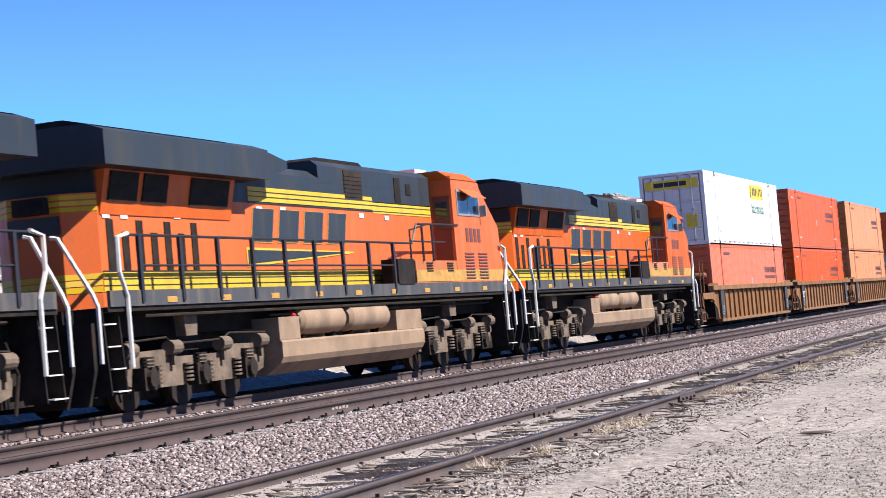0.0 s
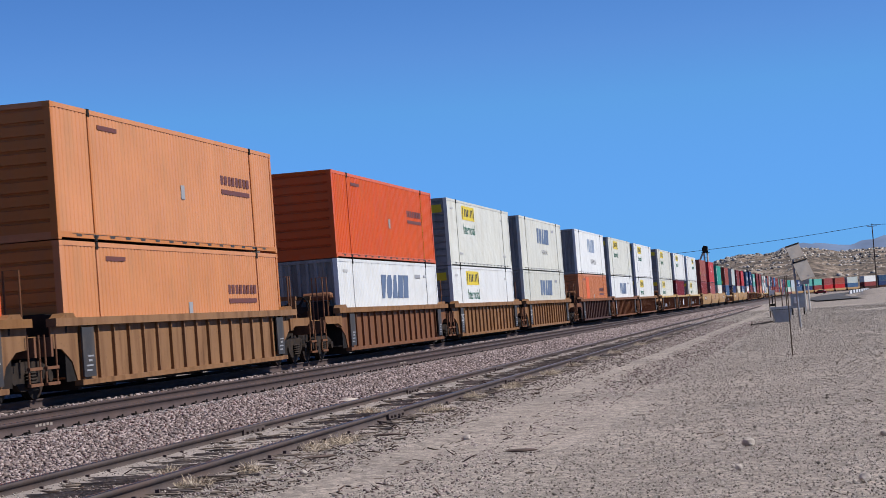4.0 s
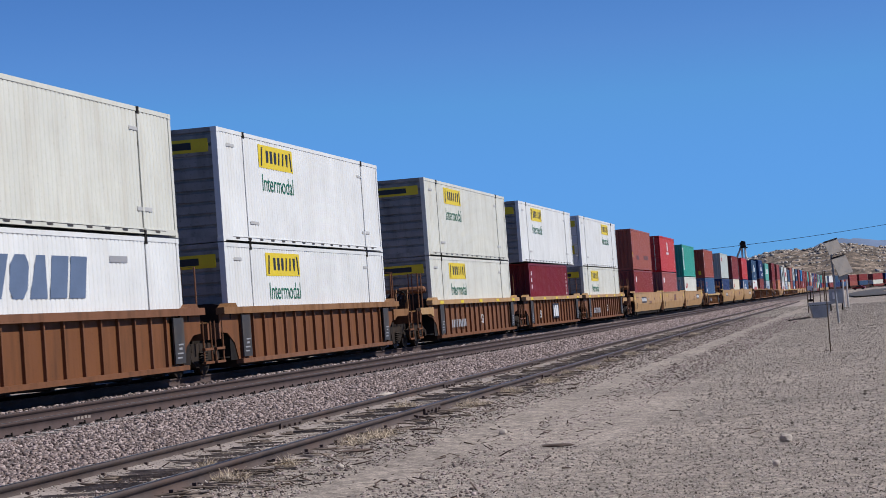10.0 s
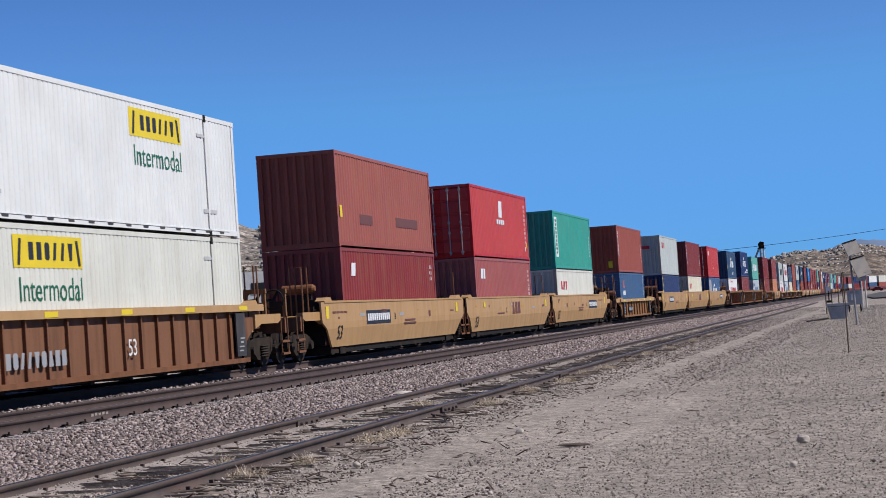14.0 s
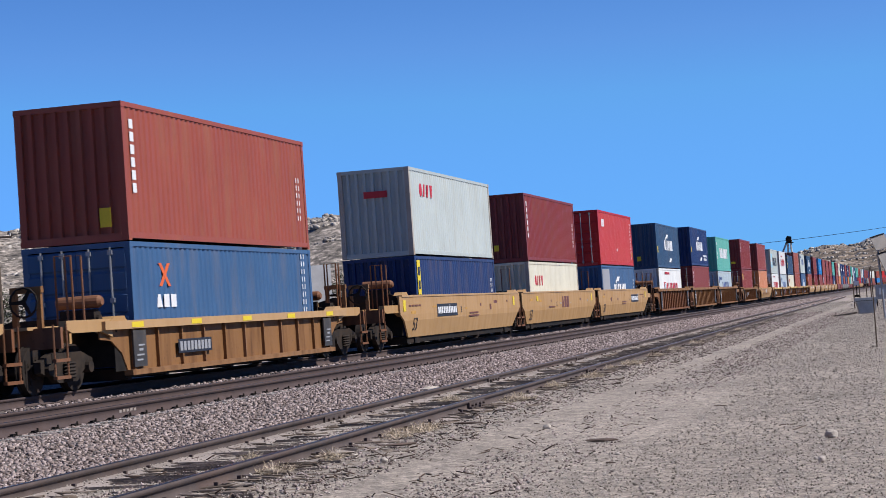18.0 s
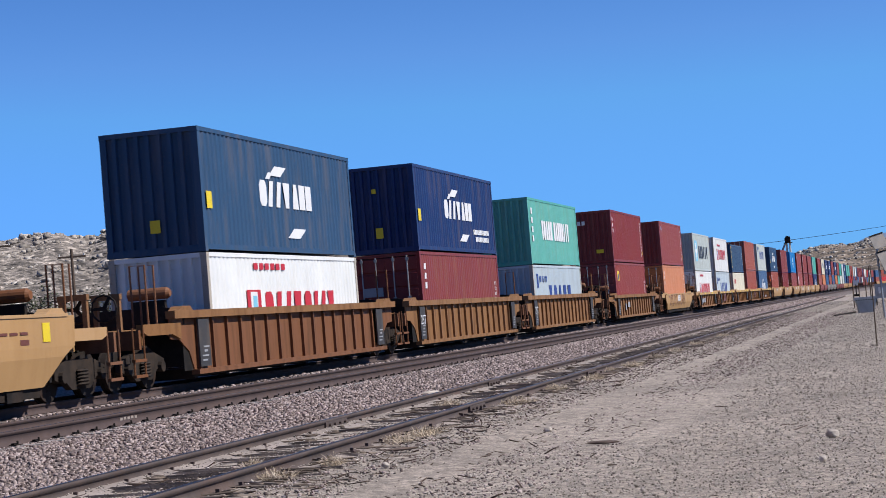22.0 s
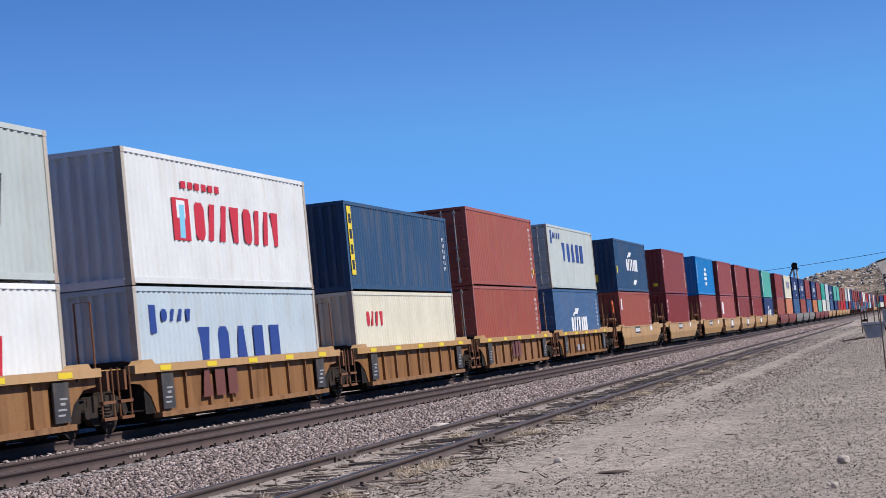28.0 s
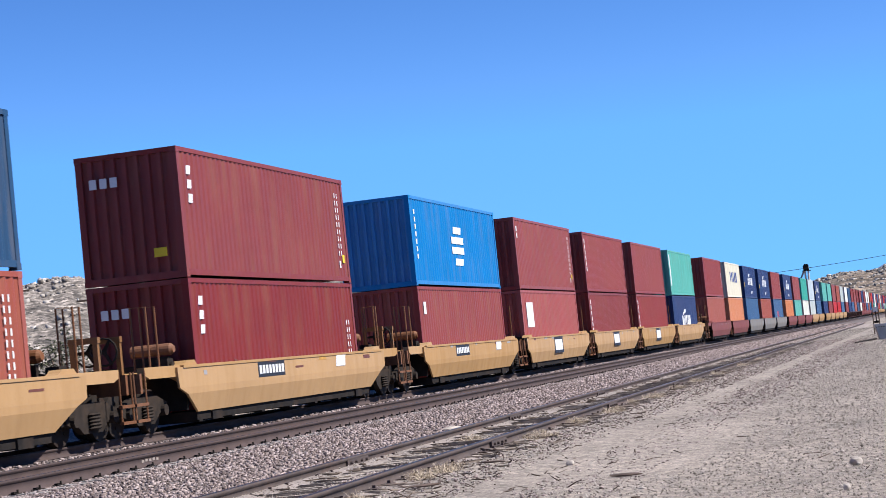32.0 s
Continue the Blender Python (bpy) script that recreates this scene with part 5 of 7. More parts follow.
    (907.7, 7.0, "yellow", "yellow", 0, "", ("lgrey", 40, H9, (), False, ()), ("bluegrey", 40, H9, (), False, ()), ()),
    (923.0, 7.0, "yellow", "yellow", 0, "l", ("blue", 40, H9, (), False, ()), ("navy", 40, H9, SAIL, False, ()), ()),
]
TAIL = "navy/mint wine/mint red/wine red/brick blue/lgrey wine/white navy/slate blue/wine brick/wine slate/maroon offwhite/wine maroon/navy maroon/maroon blue/white brick/offwhite sky/brick wine/red teal/navy white/offwhite navy/wine brick/blue red/brick mint/offwhite wine/wine navy/navy white/red teal/wine offwhite/navy brick/red wine/wine".split()
s_tail = 942.4
for i, pair in enumerate(TAIL):
    low, up = pair.split("/")
    k = i % 5
    body = ("yellow", "dkbrown", "mcar", "brown")[(i // 5) % 4]
    CONSIST.append((s_tail, 7.0, body, body, int(body in ("dkbrown", "brown")), "f" if k == 0 else "l" if k == 4 else "", (low, 40, H9, (), False, ()), (up, 40, H9, (), False, ()), ()))
    s_tail += 19.2 if k == 4 else 15.3


def build_train():
    for i, (s, hs, body, chord, ribbed, ends, low, up, cm) in enumerate(CONSIST):
        first, last = "f" in ends, "l" in ends
        far = s > 790
        ja = hs + 0.95 if first else (s - CONSIST[i - 1][0]) / 2
        jb = hs + 0.95 if last else (CONSIST[i + 1][0] - s) / 2
        car = well_car(s, hs, body, chord, ribbed, ja, jb, first, last, cm, far)
        if abs(s - 662.92) < 0.01:
            part("cover", shape("valve_cover", lambda bm: [pipe(bm, [(0, 0, 2.12), (0.03, 0, 2.35), (-0.02, 0, 2.55), (0.05, 0.02, 2.72), (0.16, 0.05, 2.7), (0.17, 0.05, 2.4)], 0.055, 8)]), M["flag"], car, "orange plastic hose cover", (-ja + 0.2, -1.2, 0))
        z = RAIL + FLOOR
        a = container(low[0], low[1], low[2], low[3], low[4], low[5], "in a well car", far)
        TRAIN.append((a, s, z, 0))
        b = container(up[0], up[1], up[2], up[3], up[4], up[5], "stacked on another", far)
        TRAIN.append((b, s, z + low[2] + 0.025, 0))


build_train()


# ---- locomotives ----
def bogie_frame(bm):
    prism(bm, [(-2.75, 0.75), (-2.7, 0.5), (-2.35, 0.42), (-2.3, 0.72), (-1.5, 0.72), (-1.45, 0.36), (-0.45, 0.36), (-0.4, 0.72), (0.4, 0.72), (0.45, 0.36), (1.45, 0.36), (1.5, 0.72), (2.3, 0.72), (2.35, 0.42), (2.7, 0.5), (2.75, 0.75), (2.45, 0.98), (1.2, 1.0), (0.8, 0.86), (-0.8, 0.86), (-1.2, 1.0), (-2.45, 0.98)], -0.08, 0.08)


def axle_box(bm):
    box(bm, -0.2, 0.2, -0.12, 0.1, 0.34, 0.72)
    rod(bm, (0, -0.2, 0.53), (0, 0, 0.53), 0.15, 12)
    for z in (0.74, 0.80, 0.86):
        rod(bm, (0, -0.06, z), (0, -0.06, z + 0.035), 0.13, 10)


def bogie(root, x, s, turned):
    k = -1 if turned else 1
    b = part("truck", shape("loco_truck", lambda bm: [box(bm, -2.7, 2.7, -0.62, 0.62, 0.16, 0.95), box(bm, -0.6, 0.6, -0.9, 0.9, 0.95, 1.25)]), M["dark"], root, "six-wheeled truck caked in dust", (x, 0, 0))
    for sy in (-1, 1):
        part("side_frame", shape("bogie_frame", bogie_frame), M["loco_truck"], b, "", (0, sy * 1.06, 0))
        for dx in (-1.9, 0.0, 1.9):
            part("axle_box", shape("axle_box", axle_box), M["cast"], b, "", pose(dx, sy * 1.14, 0, 0, 0, 0 if sy < 0 else 180))
        for dx in (-2.5, -0.95, 0.95, 2.5):
            part("brake_cylinder", shape("brake_cylinder", lambda bm: [rod(bm, (-0.17, 0, 0), (0.17, 0, 0), 0.13, 12), box(bm, -0.05, 0.05, -0.04, 0.04, -0.3, 0)]), M["loco_truck"], b, "", (dx, sy * 1.2, 1.02))
        for dx in (-1.45, -0.45, 0.45, 1.45):
            part("coil_spring", shape("loco_spring", lambda bm: [rod(bm, (0, 0, 0.42 + 0.07 * k), (0, 0, 0.455 + 0.07 * k), 0.09, 10) for k in range(5)]), M["loco_truck"], b, "", (dx, sy * 1.2, 0))
        part("brake_rigging", shape("brake_rigging", lambda bm: pipe(bm, [(-2.6, 0, 1.16), (-1.2, 0, 1.2), (-1.0, 0, 1.08), (0.9, 0, 1.1), (1.2, 0, 1.2), (2.7, 0, 1.17), (2.75, 0, 0.95)], 0.02)), M["cast"], b, "", (0, sy * 1.22, 0))
        part("sand_box", shape("sand_box", lambda bm: prism(bm, [(-0.2, 0), (0.2, 0), (0.26, 0.42), (-0.26, 0.42)], -0.1, 0.1)), M["loco_truck"], b, "", (-0.4, sy * 1.2, 1.2))
        part("sand_pipe", shape("sand_pipe", lambda bm: pipe(bm, [(-2.6, 0, 1.3), (-2.9, 0, 0.8), (-2.75, 0, 0.2)], 0.03)), M["dark"], b, "", (0, sy * 1.15, 0))
    for dx in (-1.9, 0.0, 1.9):
        w = part("wheelset", shape("loco_wheelset", lambda bm: wheel_mesh(bm, 0.53)), M["wheel"], b, "", (dx, 0, 0.53))
        SPIN.append((w, s + k * (x + dx), 0.53 * k, Vector((dx, 0, 0.53))))


def locomotive(s, turned):
    root = tagged(new("locomotive"), "orange, black and yellow diesel freight locomotive with dusty trucks", "locomotive", "locomotives at the head of the train")
    O, D, Y, T = M["loco_orange"], M["loco_dark"], M["loco_yellow"], M["loco_tan"]

    def p(name, key, build, material, label="", at=None, parent=root):
        return part(name, shape(key, build), material, parent, label, at)

    p("frame", "loco_frame", lambda bm: [box(bm, -10.7, 10.7, -0.9, 0.9, 1.25, 1.72), box(bm, -10.3, 10.3, -1.5, 1.5, 1.66, 1.74)], M["dark"])
    for sy in (-1, 1):
        p("sill", "loco_sill", lambda bm: box(bm, -10.25, 10.35, -0.03, 0.03, 1.74, 2.0), M["loco_sill"], "dusty slate side sill", (0, sy * 1.5, 0))
        for i in range(9):
            p("sill_dash", "sill_dash", lambda bm: box(bm, -0.17, 0.17, -0.004, 0.004, 0, 0.1), M["loco_amber"], "", (-8.2 + 2.05 * i, sy * 1.535, 1.78))
        p("pipe_run", "pipe_run", lambda bm: [pipe(bm, [(-9, 0, 1.58), (9, 0, 1.58)], 0.035), pipe(bm, [(-4, 0.1, 1.48), (9, 0.1, 1.48)], 0.025)], M["cast"], "", (0, sy * 1.42, 0))
    # engine hood
    p("hood", "loco_hood", lambda bm: prism(bm, [(-9.45, -0.95), (6.35, -0.95), (6.35, 0.95), (-9.45, 0.95), (-9.85, 0.5), (-9.85, -0.5)], 1.74, 3.66, "z"), O)
    p("upper_hood", "upper_hood", lambda bm: prism(bm, [(-0.95, 3.66), (0.95, 3.66), (0.95, 4.28), (0.7, 4.46), (-0.7, 4.46), (-0.95, 4.28)], -9.4, 6.35, "x"), D)
    p("raised_casing", "raised_casing", lambda bm: prism(bm, [(-0.952, 4.2), (0.952, 4.2), (0.952, 4.56), (0.8, 4.68), (-0.8, 4.68), (-0.952, 4.56)], -0.3, 6.35, "x"), D)
    p("roof_hatch", "roof_hatch", lambda bm: [prism(bm, [(-0.3, 4.6), (0.2, 4.78), (2.6, 4.78), (2.9, 4.66)], -0.7, 0.7)], M["dark"])
    for sy in (-1, 1):
        y = sy * 0.956
        p("upper_stripe", "upper_stripe", lambda bm: [box(bm, -3.75, 2.6, -0.006, 0.006, 3.70, 3.98), box(bm, 2.6, 6.3, -0.006, 0.006, 3.62, 3.86)], Y, "yellow hood stripe", (0, y, 0))
        for z in (3.785, 3.88):
            p("pin_line", "pin_line", lambda bm: box(bm, -3.75, 6.3, -0.004, 0.004, 0, 0.018), D, "", (0, sy * 0.965, z))
        p("stripe_edge", "pin_line", lambda bm: None, D, "", (0, sy * 0.964, 3.66))
        p("lower_stripe", "lower_stripe", lambda bm: box(bm, -9.42, 6.3, -0.006, 0.006, 2.02, 2.34), Y, "yellow lower stripe", (0, y, 0))
        for z in (2.11, 2.22, 2.35):
            p("pin_line", "pin_line_long", lambda bm: box(bm, -9.42, 6.3, -0.004, 0.004, 0, 0.018), D, "", (0, sy * 0.965, z))
        p("hood_door_vent", "vent_dark", lambda bm: [box(bm, -0.5, 0.5, -0.01, 0.01, 0, 0.62)] + [box(bm, -0.48, 0.48, -0.02, 0.02, 0.04 + 0.09 * i, 0.07 + 0.09 * i) for i in range(6)], M["cast"], "brown screened vent", (1.55, sy * 0.957, 3.9))
        p("louvre", "vent_small", lambda bm: box(bm, -0.18, 0.18, -0.012, 0.012, 0, 0.6), M["dark"], "", (4.2, sy * 0.957, 3.88))
        p("louvre", "vent_small2", lambda bm: box(bm, -0.15, 0.15, -0.012, 0.012, 0, 0.26), M["dark"], "", (4.9, sy * 0.957, 4.1))
        for x, z in ((-3.3, 3.5), (-2.2, 3.52), (1.9, 3.5), (3.4, 3.48), (-9.2, 3.24), (-8.6, 3.24), (-6.7, 3.28)):
            p("data_plate", "data_plate", lambda bm: box(bm, -0.12, 0.12, -0.004, 0.004, 0, 0.1), M["mark_white"], "", (x, sy * 0.962, z))
        # wordmark as plain blocks with a yellow edge, and the wedge below it
        for i in range(4):
            for name, grow, lift, material in (("logo_edge", 0.05, 0.96, M["loco_amber"]), ("logo_shape", 0.0, 0.966, D)):
                p(name, (name, i), lambda bm: [prism(bm, [(x + 0.3 * z, z) for x, z in ((x * (1.0 + grow) - grow / 2, z * (1 + grow) - grow / 2) for x, z in pts)], -0.004, 0.004) for pts in emblem(0.92, 0.64, 1)], material, "dark slate logo shape" if grow == 0 else "amber outline", (-3.75 + 1.22 * i, sy * lift, 2.92))
        p("logo_wedge_edge", "logo_wedge_edge", lambda bm: prism(bm, [(-4.0, 2.42), (1.3, 2.72), (1.3, 2.75), (-4.0, 2.8)], -0.003, 0.003), Y, "", (0, sy * 0.96, 0))
        p("logo_wedge", "logo_wedge", lambda bm: prism(bm, [(-3.95, 2.48), (0.7, 2.715), (0.7, 2.735), (-3.95, 2.75)], -0.004, 0.004), D, "", (0, sy * 0.966, 0))
        for i in range(7):
            p("hood_slot", ("hood_slot", i % 2), lambda bm: box(bm, -0.11, 0.11, -0.015, 0.015, 2.36, 3.22 if i % 2 == 0 else 3.02), M["dark"], "dark upright slot", (-9.1 + 0.5 * i, sy * 0.955, 0))
        # radiator wing with its sloping underside
        p("wing_underside", ("wing_underside", sy), lambda bm: prism(bm, [(sy * 0.9, 3.3), (sy * 0.97, 3.3), (sy * 1.13, 4.06), (sy * 0.9, 4.06)], -9.4, -4.6, "x"), O)
        for x, w in ((-8.75, 0.95), (-7.65, 0.85), (-5.6, 1.5)):
            g = p("radiator_grille", ("radiator_grille", w), lambda bm: box(bm, -w / 2, w / 2, -0.02, 0.02, -0.2, 0.3), M["dark"], "dark radiator intake", pose(x, sy * 1.07, 3.72, sy * 12.0 * -1, 0, 0))
    p("radiator_wing", "radiator_wing", lambda bm: prism(bm, [(-1.52, 4.04), (1.52, 4.04), (1.52, 4.6), (1.2, 4.72), (-1.2, 4.72), (-1.52, 4.6)], -10.05, -3.9, "x"), D)
    p("wing_roof", "wing_roof", lambda bm: prism(bm, [(-1.3, 4.7), (1.3, 4.7), (0.7, 4.84), (-0.7, 4.84)], -9.9, -5.2, "x"), M["dark"])
    p("wing_fairing", "wing_fairing", lambda bm: prism(bm, [(-4.0, 4.04), (-2.9, 4.3), (-2.9, 4.45), (-4.0, 4.62)], -1.45, 1.45), D)
    p("horn", "horn", lambda bm: [rod(bm, (-0.3, 0.12 * i, 0.1), (0.25, 0.12 * i, 0.1), 0.03, 8, 0.08) for i in (-1, 0, 1)] + [box(bm, -0.1, 0.1, -0.2, 0.2, -0.05, 0.06)], M["dark"], "", (-3.7, -0.6, 4.62))
    # rear end lights and step box
    wrap = [(-9.455, -0.955), (-9.858, -0.503), (-9.858, 0.503), (-9.455, 0.955), (-9.44, 0.95), (-9.845, 0.5), (-9.845, -0.5), (-9.44, -0.95)]
    for z, h in ((3.36, 0.07), (3.46, 0.07), (3.56, 0.07), (2.02, 0.09), (2.13, 0.09), (2.24, 0.09)):
        p("rear_stripe", ("rear_stripe", h), lambda bm: prism(bm, wrap, 0, h, "z"), Y, "yellow stripe round the hood end", (0, 0, z))
    p("rear_headlight", "rear_headlight", lambda bm: box(bm, -10.02, -9.8, -0.3, 0.3, 3.35, 3.62), M["dark"])
    p("number_board", "number_board", lambda bm: box(bm, -9.9, -9.82, -0.48, 0.48, 3.0, 3.3), M["mark_black"])
    # cab and nose
    cab = [(6.4, 2.0), (9.85, 2.0), (9.75, 3.38), (8.5, 4.32), (8.4, 4.48), (6.4, 4.58)]
    p("cab", "loco_cab", lambda bm: prism(bm, cab, -1.5, 1.5), O)
    p("cab_roof", "cab_roof", lambda bm: prism(bm, [(-1.52, 4.5), (1.52, 4.5), (1.2, 4.72), (-1.2, 4.72)], 6.35, 8.35, "x"), O)
    p("roof_unit", "roof_unit", lambda bm: box(bm, 6.7, 7.5, -0.5, 0.5, 4.7, 4.86), M["mark_white"], "white air conditioner")
    for sy in (-1, 1):
        y = sy * 1.505
        p("window_frame", "cab_window_frame", lambda bm: [box(bm, 6.7, 8.35, -0.012, 0.012, 3.62, 3.67), box(bm, 6.7, 8.35, -0.012, 0.012, 4.2, 4.25), box(bm, 6.7, 6.76, -0.012, 0.012, 3.67, 4.2), box(bm, 7.5, 7.56, -0.012, 0.012, 3.67, 4.2), box(bm, 8.29, 8.35, -0.012, 0.012, 3.67, 4.2)], M["steel"], "", (0, y, 0))
        for x in (6.76, 7.56):
            p("window_pane", "cab_pane", lambda bm: box(bm, 0, 0.73, -0.006, 0.006, 3.67, 4.2), M["glass"], "tinted cab window", (x, y, 0))
        p("sun_shade", ("sun_shade", sy), lambda bm: prism(bm, [(0, 4.28), (sy * 0.3, 4.06), (sy * 0.3, 4.04), (0, 4.24)], 6.95, 8.1, "x"), O, "", (0, y, 0))
        p("mirror", "mirror", lambda bm: [box(bm, -0.03, 0.03, -0.08, 0.08, 3.62, 3.9), rod(bm, (0, -0.08, 3.75), (0, 0.08, 3.75), 0.015, 6)], M["steel"], "", (8.4, sy * 1.6, 0))
        p("battery_box", ("battery_box", sy), lambda bm: box(bm, 3.6, 9.95, sy * 0.9 if sy > 0 else -1.49, 1.49 if sy > 0 else -0.9, 2.0, 2.52), M["loco_faded"], "sun-faded dusty orange battery box")
        p("box_stripe", "box_stripe", lambda bm: box(bm, 3.6, 9.95, -0.005, 0.005, 2.03, 2.3), M["loco_amber"], "", (0, sy * 1.496, 0))
        for x in (4.5, 5.9):
            p("box_louvre", "box_louvre", lambda bm: [box(bm, -0.2, 0.2, -0.01, 0.01, 2.26 + 0.06 * i, 2.29 + 0.06 * i) for i in range(4)], M["dark"], "", (x, sy * 1.5, 0))
        for x in (7.35, 8.35):
            p("cab_louvre", "cab_louvre", lambda bm: [box(bm, -0.33, 0.33, -0.01, 0.01, 2.08 + 0.075 * i, 2.115 + 0.075 * i) for i in range(9)], M["mark_brown"], "reddish side louvre", (x, sy * 1.508, 0))
        for i in range(4):
            p("number_bar", "number_bar", lambda bm: box(bm, 0, 0.2, -0.004, 0.004, 0, 0.34), M["mark_brown"], "", (7.2 + 0.29 * i, sy * 1.506, 2.98))
        # dark red stands in for the shade on the cab's rear face
        p("door_panel", "cab_door_rear", lambda bm: [box(bm, -0.012, 0.012, -0.22, 0.22, 2.1, 4.1)], M["mark_brown"], "cab door with shade painted as dark red", (6.395, sy * 1.22, 0))
        p("door_window", "cab_door_window", lambda bm: [box(bm, -0.012, 0.012, -0.15, 0.15, 3.3, 3.95)], M["glass"], "", (6.38, sy * 1.22, 0))
        # walkway rails
        for i in range(9):
            p("rail_post", "rail_post", lambda bm: box(bm, -0.045, 0.045, -0.03, 0.03, 1.8, 2.9), M["mark_black"], "", (-9.2 + 1.42 * i, sy * 1.53, 0))
        p("hand_rail", "hand_rail", lambda bm: [pipe(bm, [(-9.7, 0, 2.9), (2.7, 0, 2.9)], 0.025), pipe(bm, [(-9.2, 0, 2.4), (2.2, 0, 2.4)], 0.02)], M["mark_black"], "black walkway rail", (0, sy * 1.53, 0))
        p("cab_rail", "cab_rail", lambda bm: [pipe(bm, [(2.4, 0, 2.9), (3.4, 0, 2.9), (3.75, 0, 3.35), (6.6, 0, 3.38)], 0.025), pipe(bm, [(3.3, 0, 2.55), (3.3, 0, 3.2), (4.5, 0, 3.36)], 0.022), pipe(bm, [(4.1, 0, 2.5), (4.1, 0, 3.36)], 0.03), pipe(bm, [(4.75, 0, 2.5), (4.75, 0, 3.36)], 0.03), pipe(bm, [(3.3, 0, 2.95), (5.6, 0, 2.95)], 0.02)], M["mark_black"], "", (0, sy * 1.52, 0))
        p("tool_box", "tool_box", lambda bm: box(bm, 2.35, 3.35, -0.2, 0.2, 1.98, 2.55), M["dark"], "", (0, sy * 1.35, 0))
        for sx in (-1, 1):
            p("stair_back", "stair_back", lambda bm: box(bm, -0.45, 0.45, -0.03, 0.03, 0.3, 1.72), M["dark"], "", (sx * 10.1, sy * 0.78, 0))
            for dx in (-0.25, 0.25):
                p("stringer", ("stringer", sy), lambda bm: prism(bm, [(sy * 0.8, 1.72), (sy * 1.42, 1.72), (sy * 1.5, 0.34), (sy * 1.1, 0.34)], -0.015, 0.015, "x"), M["dark"], "", (sx * 10.1 + dx, 0, 0))
            for k in range(4):
                p("step", "loco_step", lambda bm: box(bm, -0.2, 0.2, -0.1, 0.1, 0, 0.022), M["grip"], "white-edged step", (sx * 10.1, sy * (1.48 - 0.06 * k), 0.38 + 0.36 * k))
            p("grab_post", ("grab_post", sx), lambda bm: pipe(bm, [(sx * 9.75, 0, 0.75), (sx * 9.75, 0, 1.9), (sx * 9.95, 0, 2.3), (sx * 9.95, 0, 2.85), (sx * 9.6, 0, 2.92)], 0.04), M["grip"], "pale grab post", (0, sy * 1.56, 0))
            p("grab_post", ("grab_post2", sx, sy), lambda bm: pipe(bm, [(sx * 10.66, -sy * 0.72, 2.9), (sx * 10.66, -sy * 0.6, 2.88), (sx * 10.6, -sy * 0.08, 1.95), (sx * 10.6, 0, 1.75), (sx * 10.6, 0, 0.85)], 0.04), M["grip"], "pale grab post", (0, sy * 1.5, 0))
    for sx in (-1, 1):
        p("pilot", "pilot", lambda bm: [box(bm, -0.05, 0.05, -1.45, 1.45, 0.75, 1.5), prism(bm, [(-1.3, 0.2), (1.3, 0.2), (1.45, 0.75), (-1.45, 0.75)], -0.04, 0.04, "x")], M["dark"], "", (sx * 10.72, 0, 0))
        p("coupler", "coupler", lambda bm: [box(bm, -0.3, 0.3, -0.1, 0.1, 0.72, 0.98), box(bm, 0.12, 0.42, -0.17, 0.17, 0.66, 1.0)], M["cast"], "", pose(sx * 10.85, 0, 0, 0, 0, 0 if sx > 0 else 180))
        p("hose", "brake_hose", lambda bm: pipe(bm, [(0, -0.5, 1.1), (0.15, -0.5, 0.8), (0.18, -0.4, 0.5), (0.3, -0.25, 0.42)], 0.03), M["rubber"], "", pose(sx * 10.75, 0, 0, 0, 0, 0 if sx > 0 else 180))
    # tank, air reservoirs
    p("fuel_tank", "fuel_tank", lambda bm: [prism(bm, [(-1.47, 0.98), (-1.5, 0.94), (-1.5, 0.66), (-1.44, 0.55), (-1.12, 0.33), (1.12, 0.33), (1.44, 0.55), (1.5, 0.66), (1.5, 0.94), (1.47, 0.98)], -3.9, 3.75, "x"), box(bm, -2.95, 2.2, -0.9, 0.9, 0.97, 1.3)], T, "dusty tan fuel tank")
    for x0, x1 in ((-3.9, -2.95), (2.2, 3.75)):
        p("tank_shoulder", ("tank_shoulder", x0), lambda bm: box(bm, x0, x1, -1.46, 1.46, 0.985, 1.42), T)
    for sy in (-1, 1):
        for x in (-2.8, -0.35):
            p("air_reservoir", "air_reservoir", lambda bm: [rod(bm, (0.1, 0, 0), (2.1, 0, 0), 0.28, 40), rod(bm, (0.0, 0, 0), (0.1, 0, 0), 0.2, 40, 0.28), rod(bm, (2.1, 0, 0), (2.2, 0, 0), 0.28, 40, 0.2)], T, "dusty air reservoir", (x, sy * 1.22, 1.33))
            p("tank_strap", "tank_strap", lambda bm: [box(bm, 0.3, 0.36, -0.1, 0.1, -0.38, -0.26), box(bm, 1.8, 1.86, -0.1, 0.1, -0.38, -0.26)], M["dark"], "", (x, sy * 1.22, 1.33))
        p("fuel_filler", "fuel_filler", lambda bm: [rod(bm, (0, 0, 0), (0, 0.12, 0.08), 0.05, 8)], M["mark_red"], "red filler cap", (-3.0, sy * 1.4, 1.42))
    for x in (-6.75, 6.75):
        bogie(root, x, s, turned)
    TRAIN.append((root, s, RAIL, 180 if turned else 0))
    return root


locomotive(16.25, True)
locomotive(38.35, False)
locomotive(60.4, False)


# ---- ground detail ----
def on_slope(x, y):
    """Height of the ballast or ground surface beside the tracks."""
    if 7.33 < y < 10.03:
        return max(0.15, 0.06 + (y - 7.33) / 2.7 * 0.18)
    if 10.03 <= y < 20:
        return 0.25
    return ground_z(x, y) - 0.02


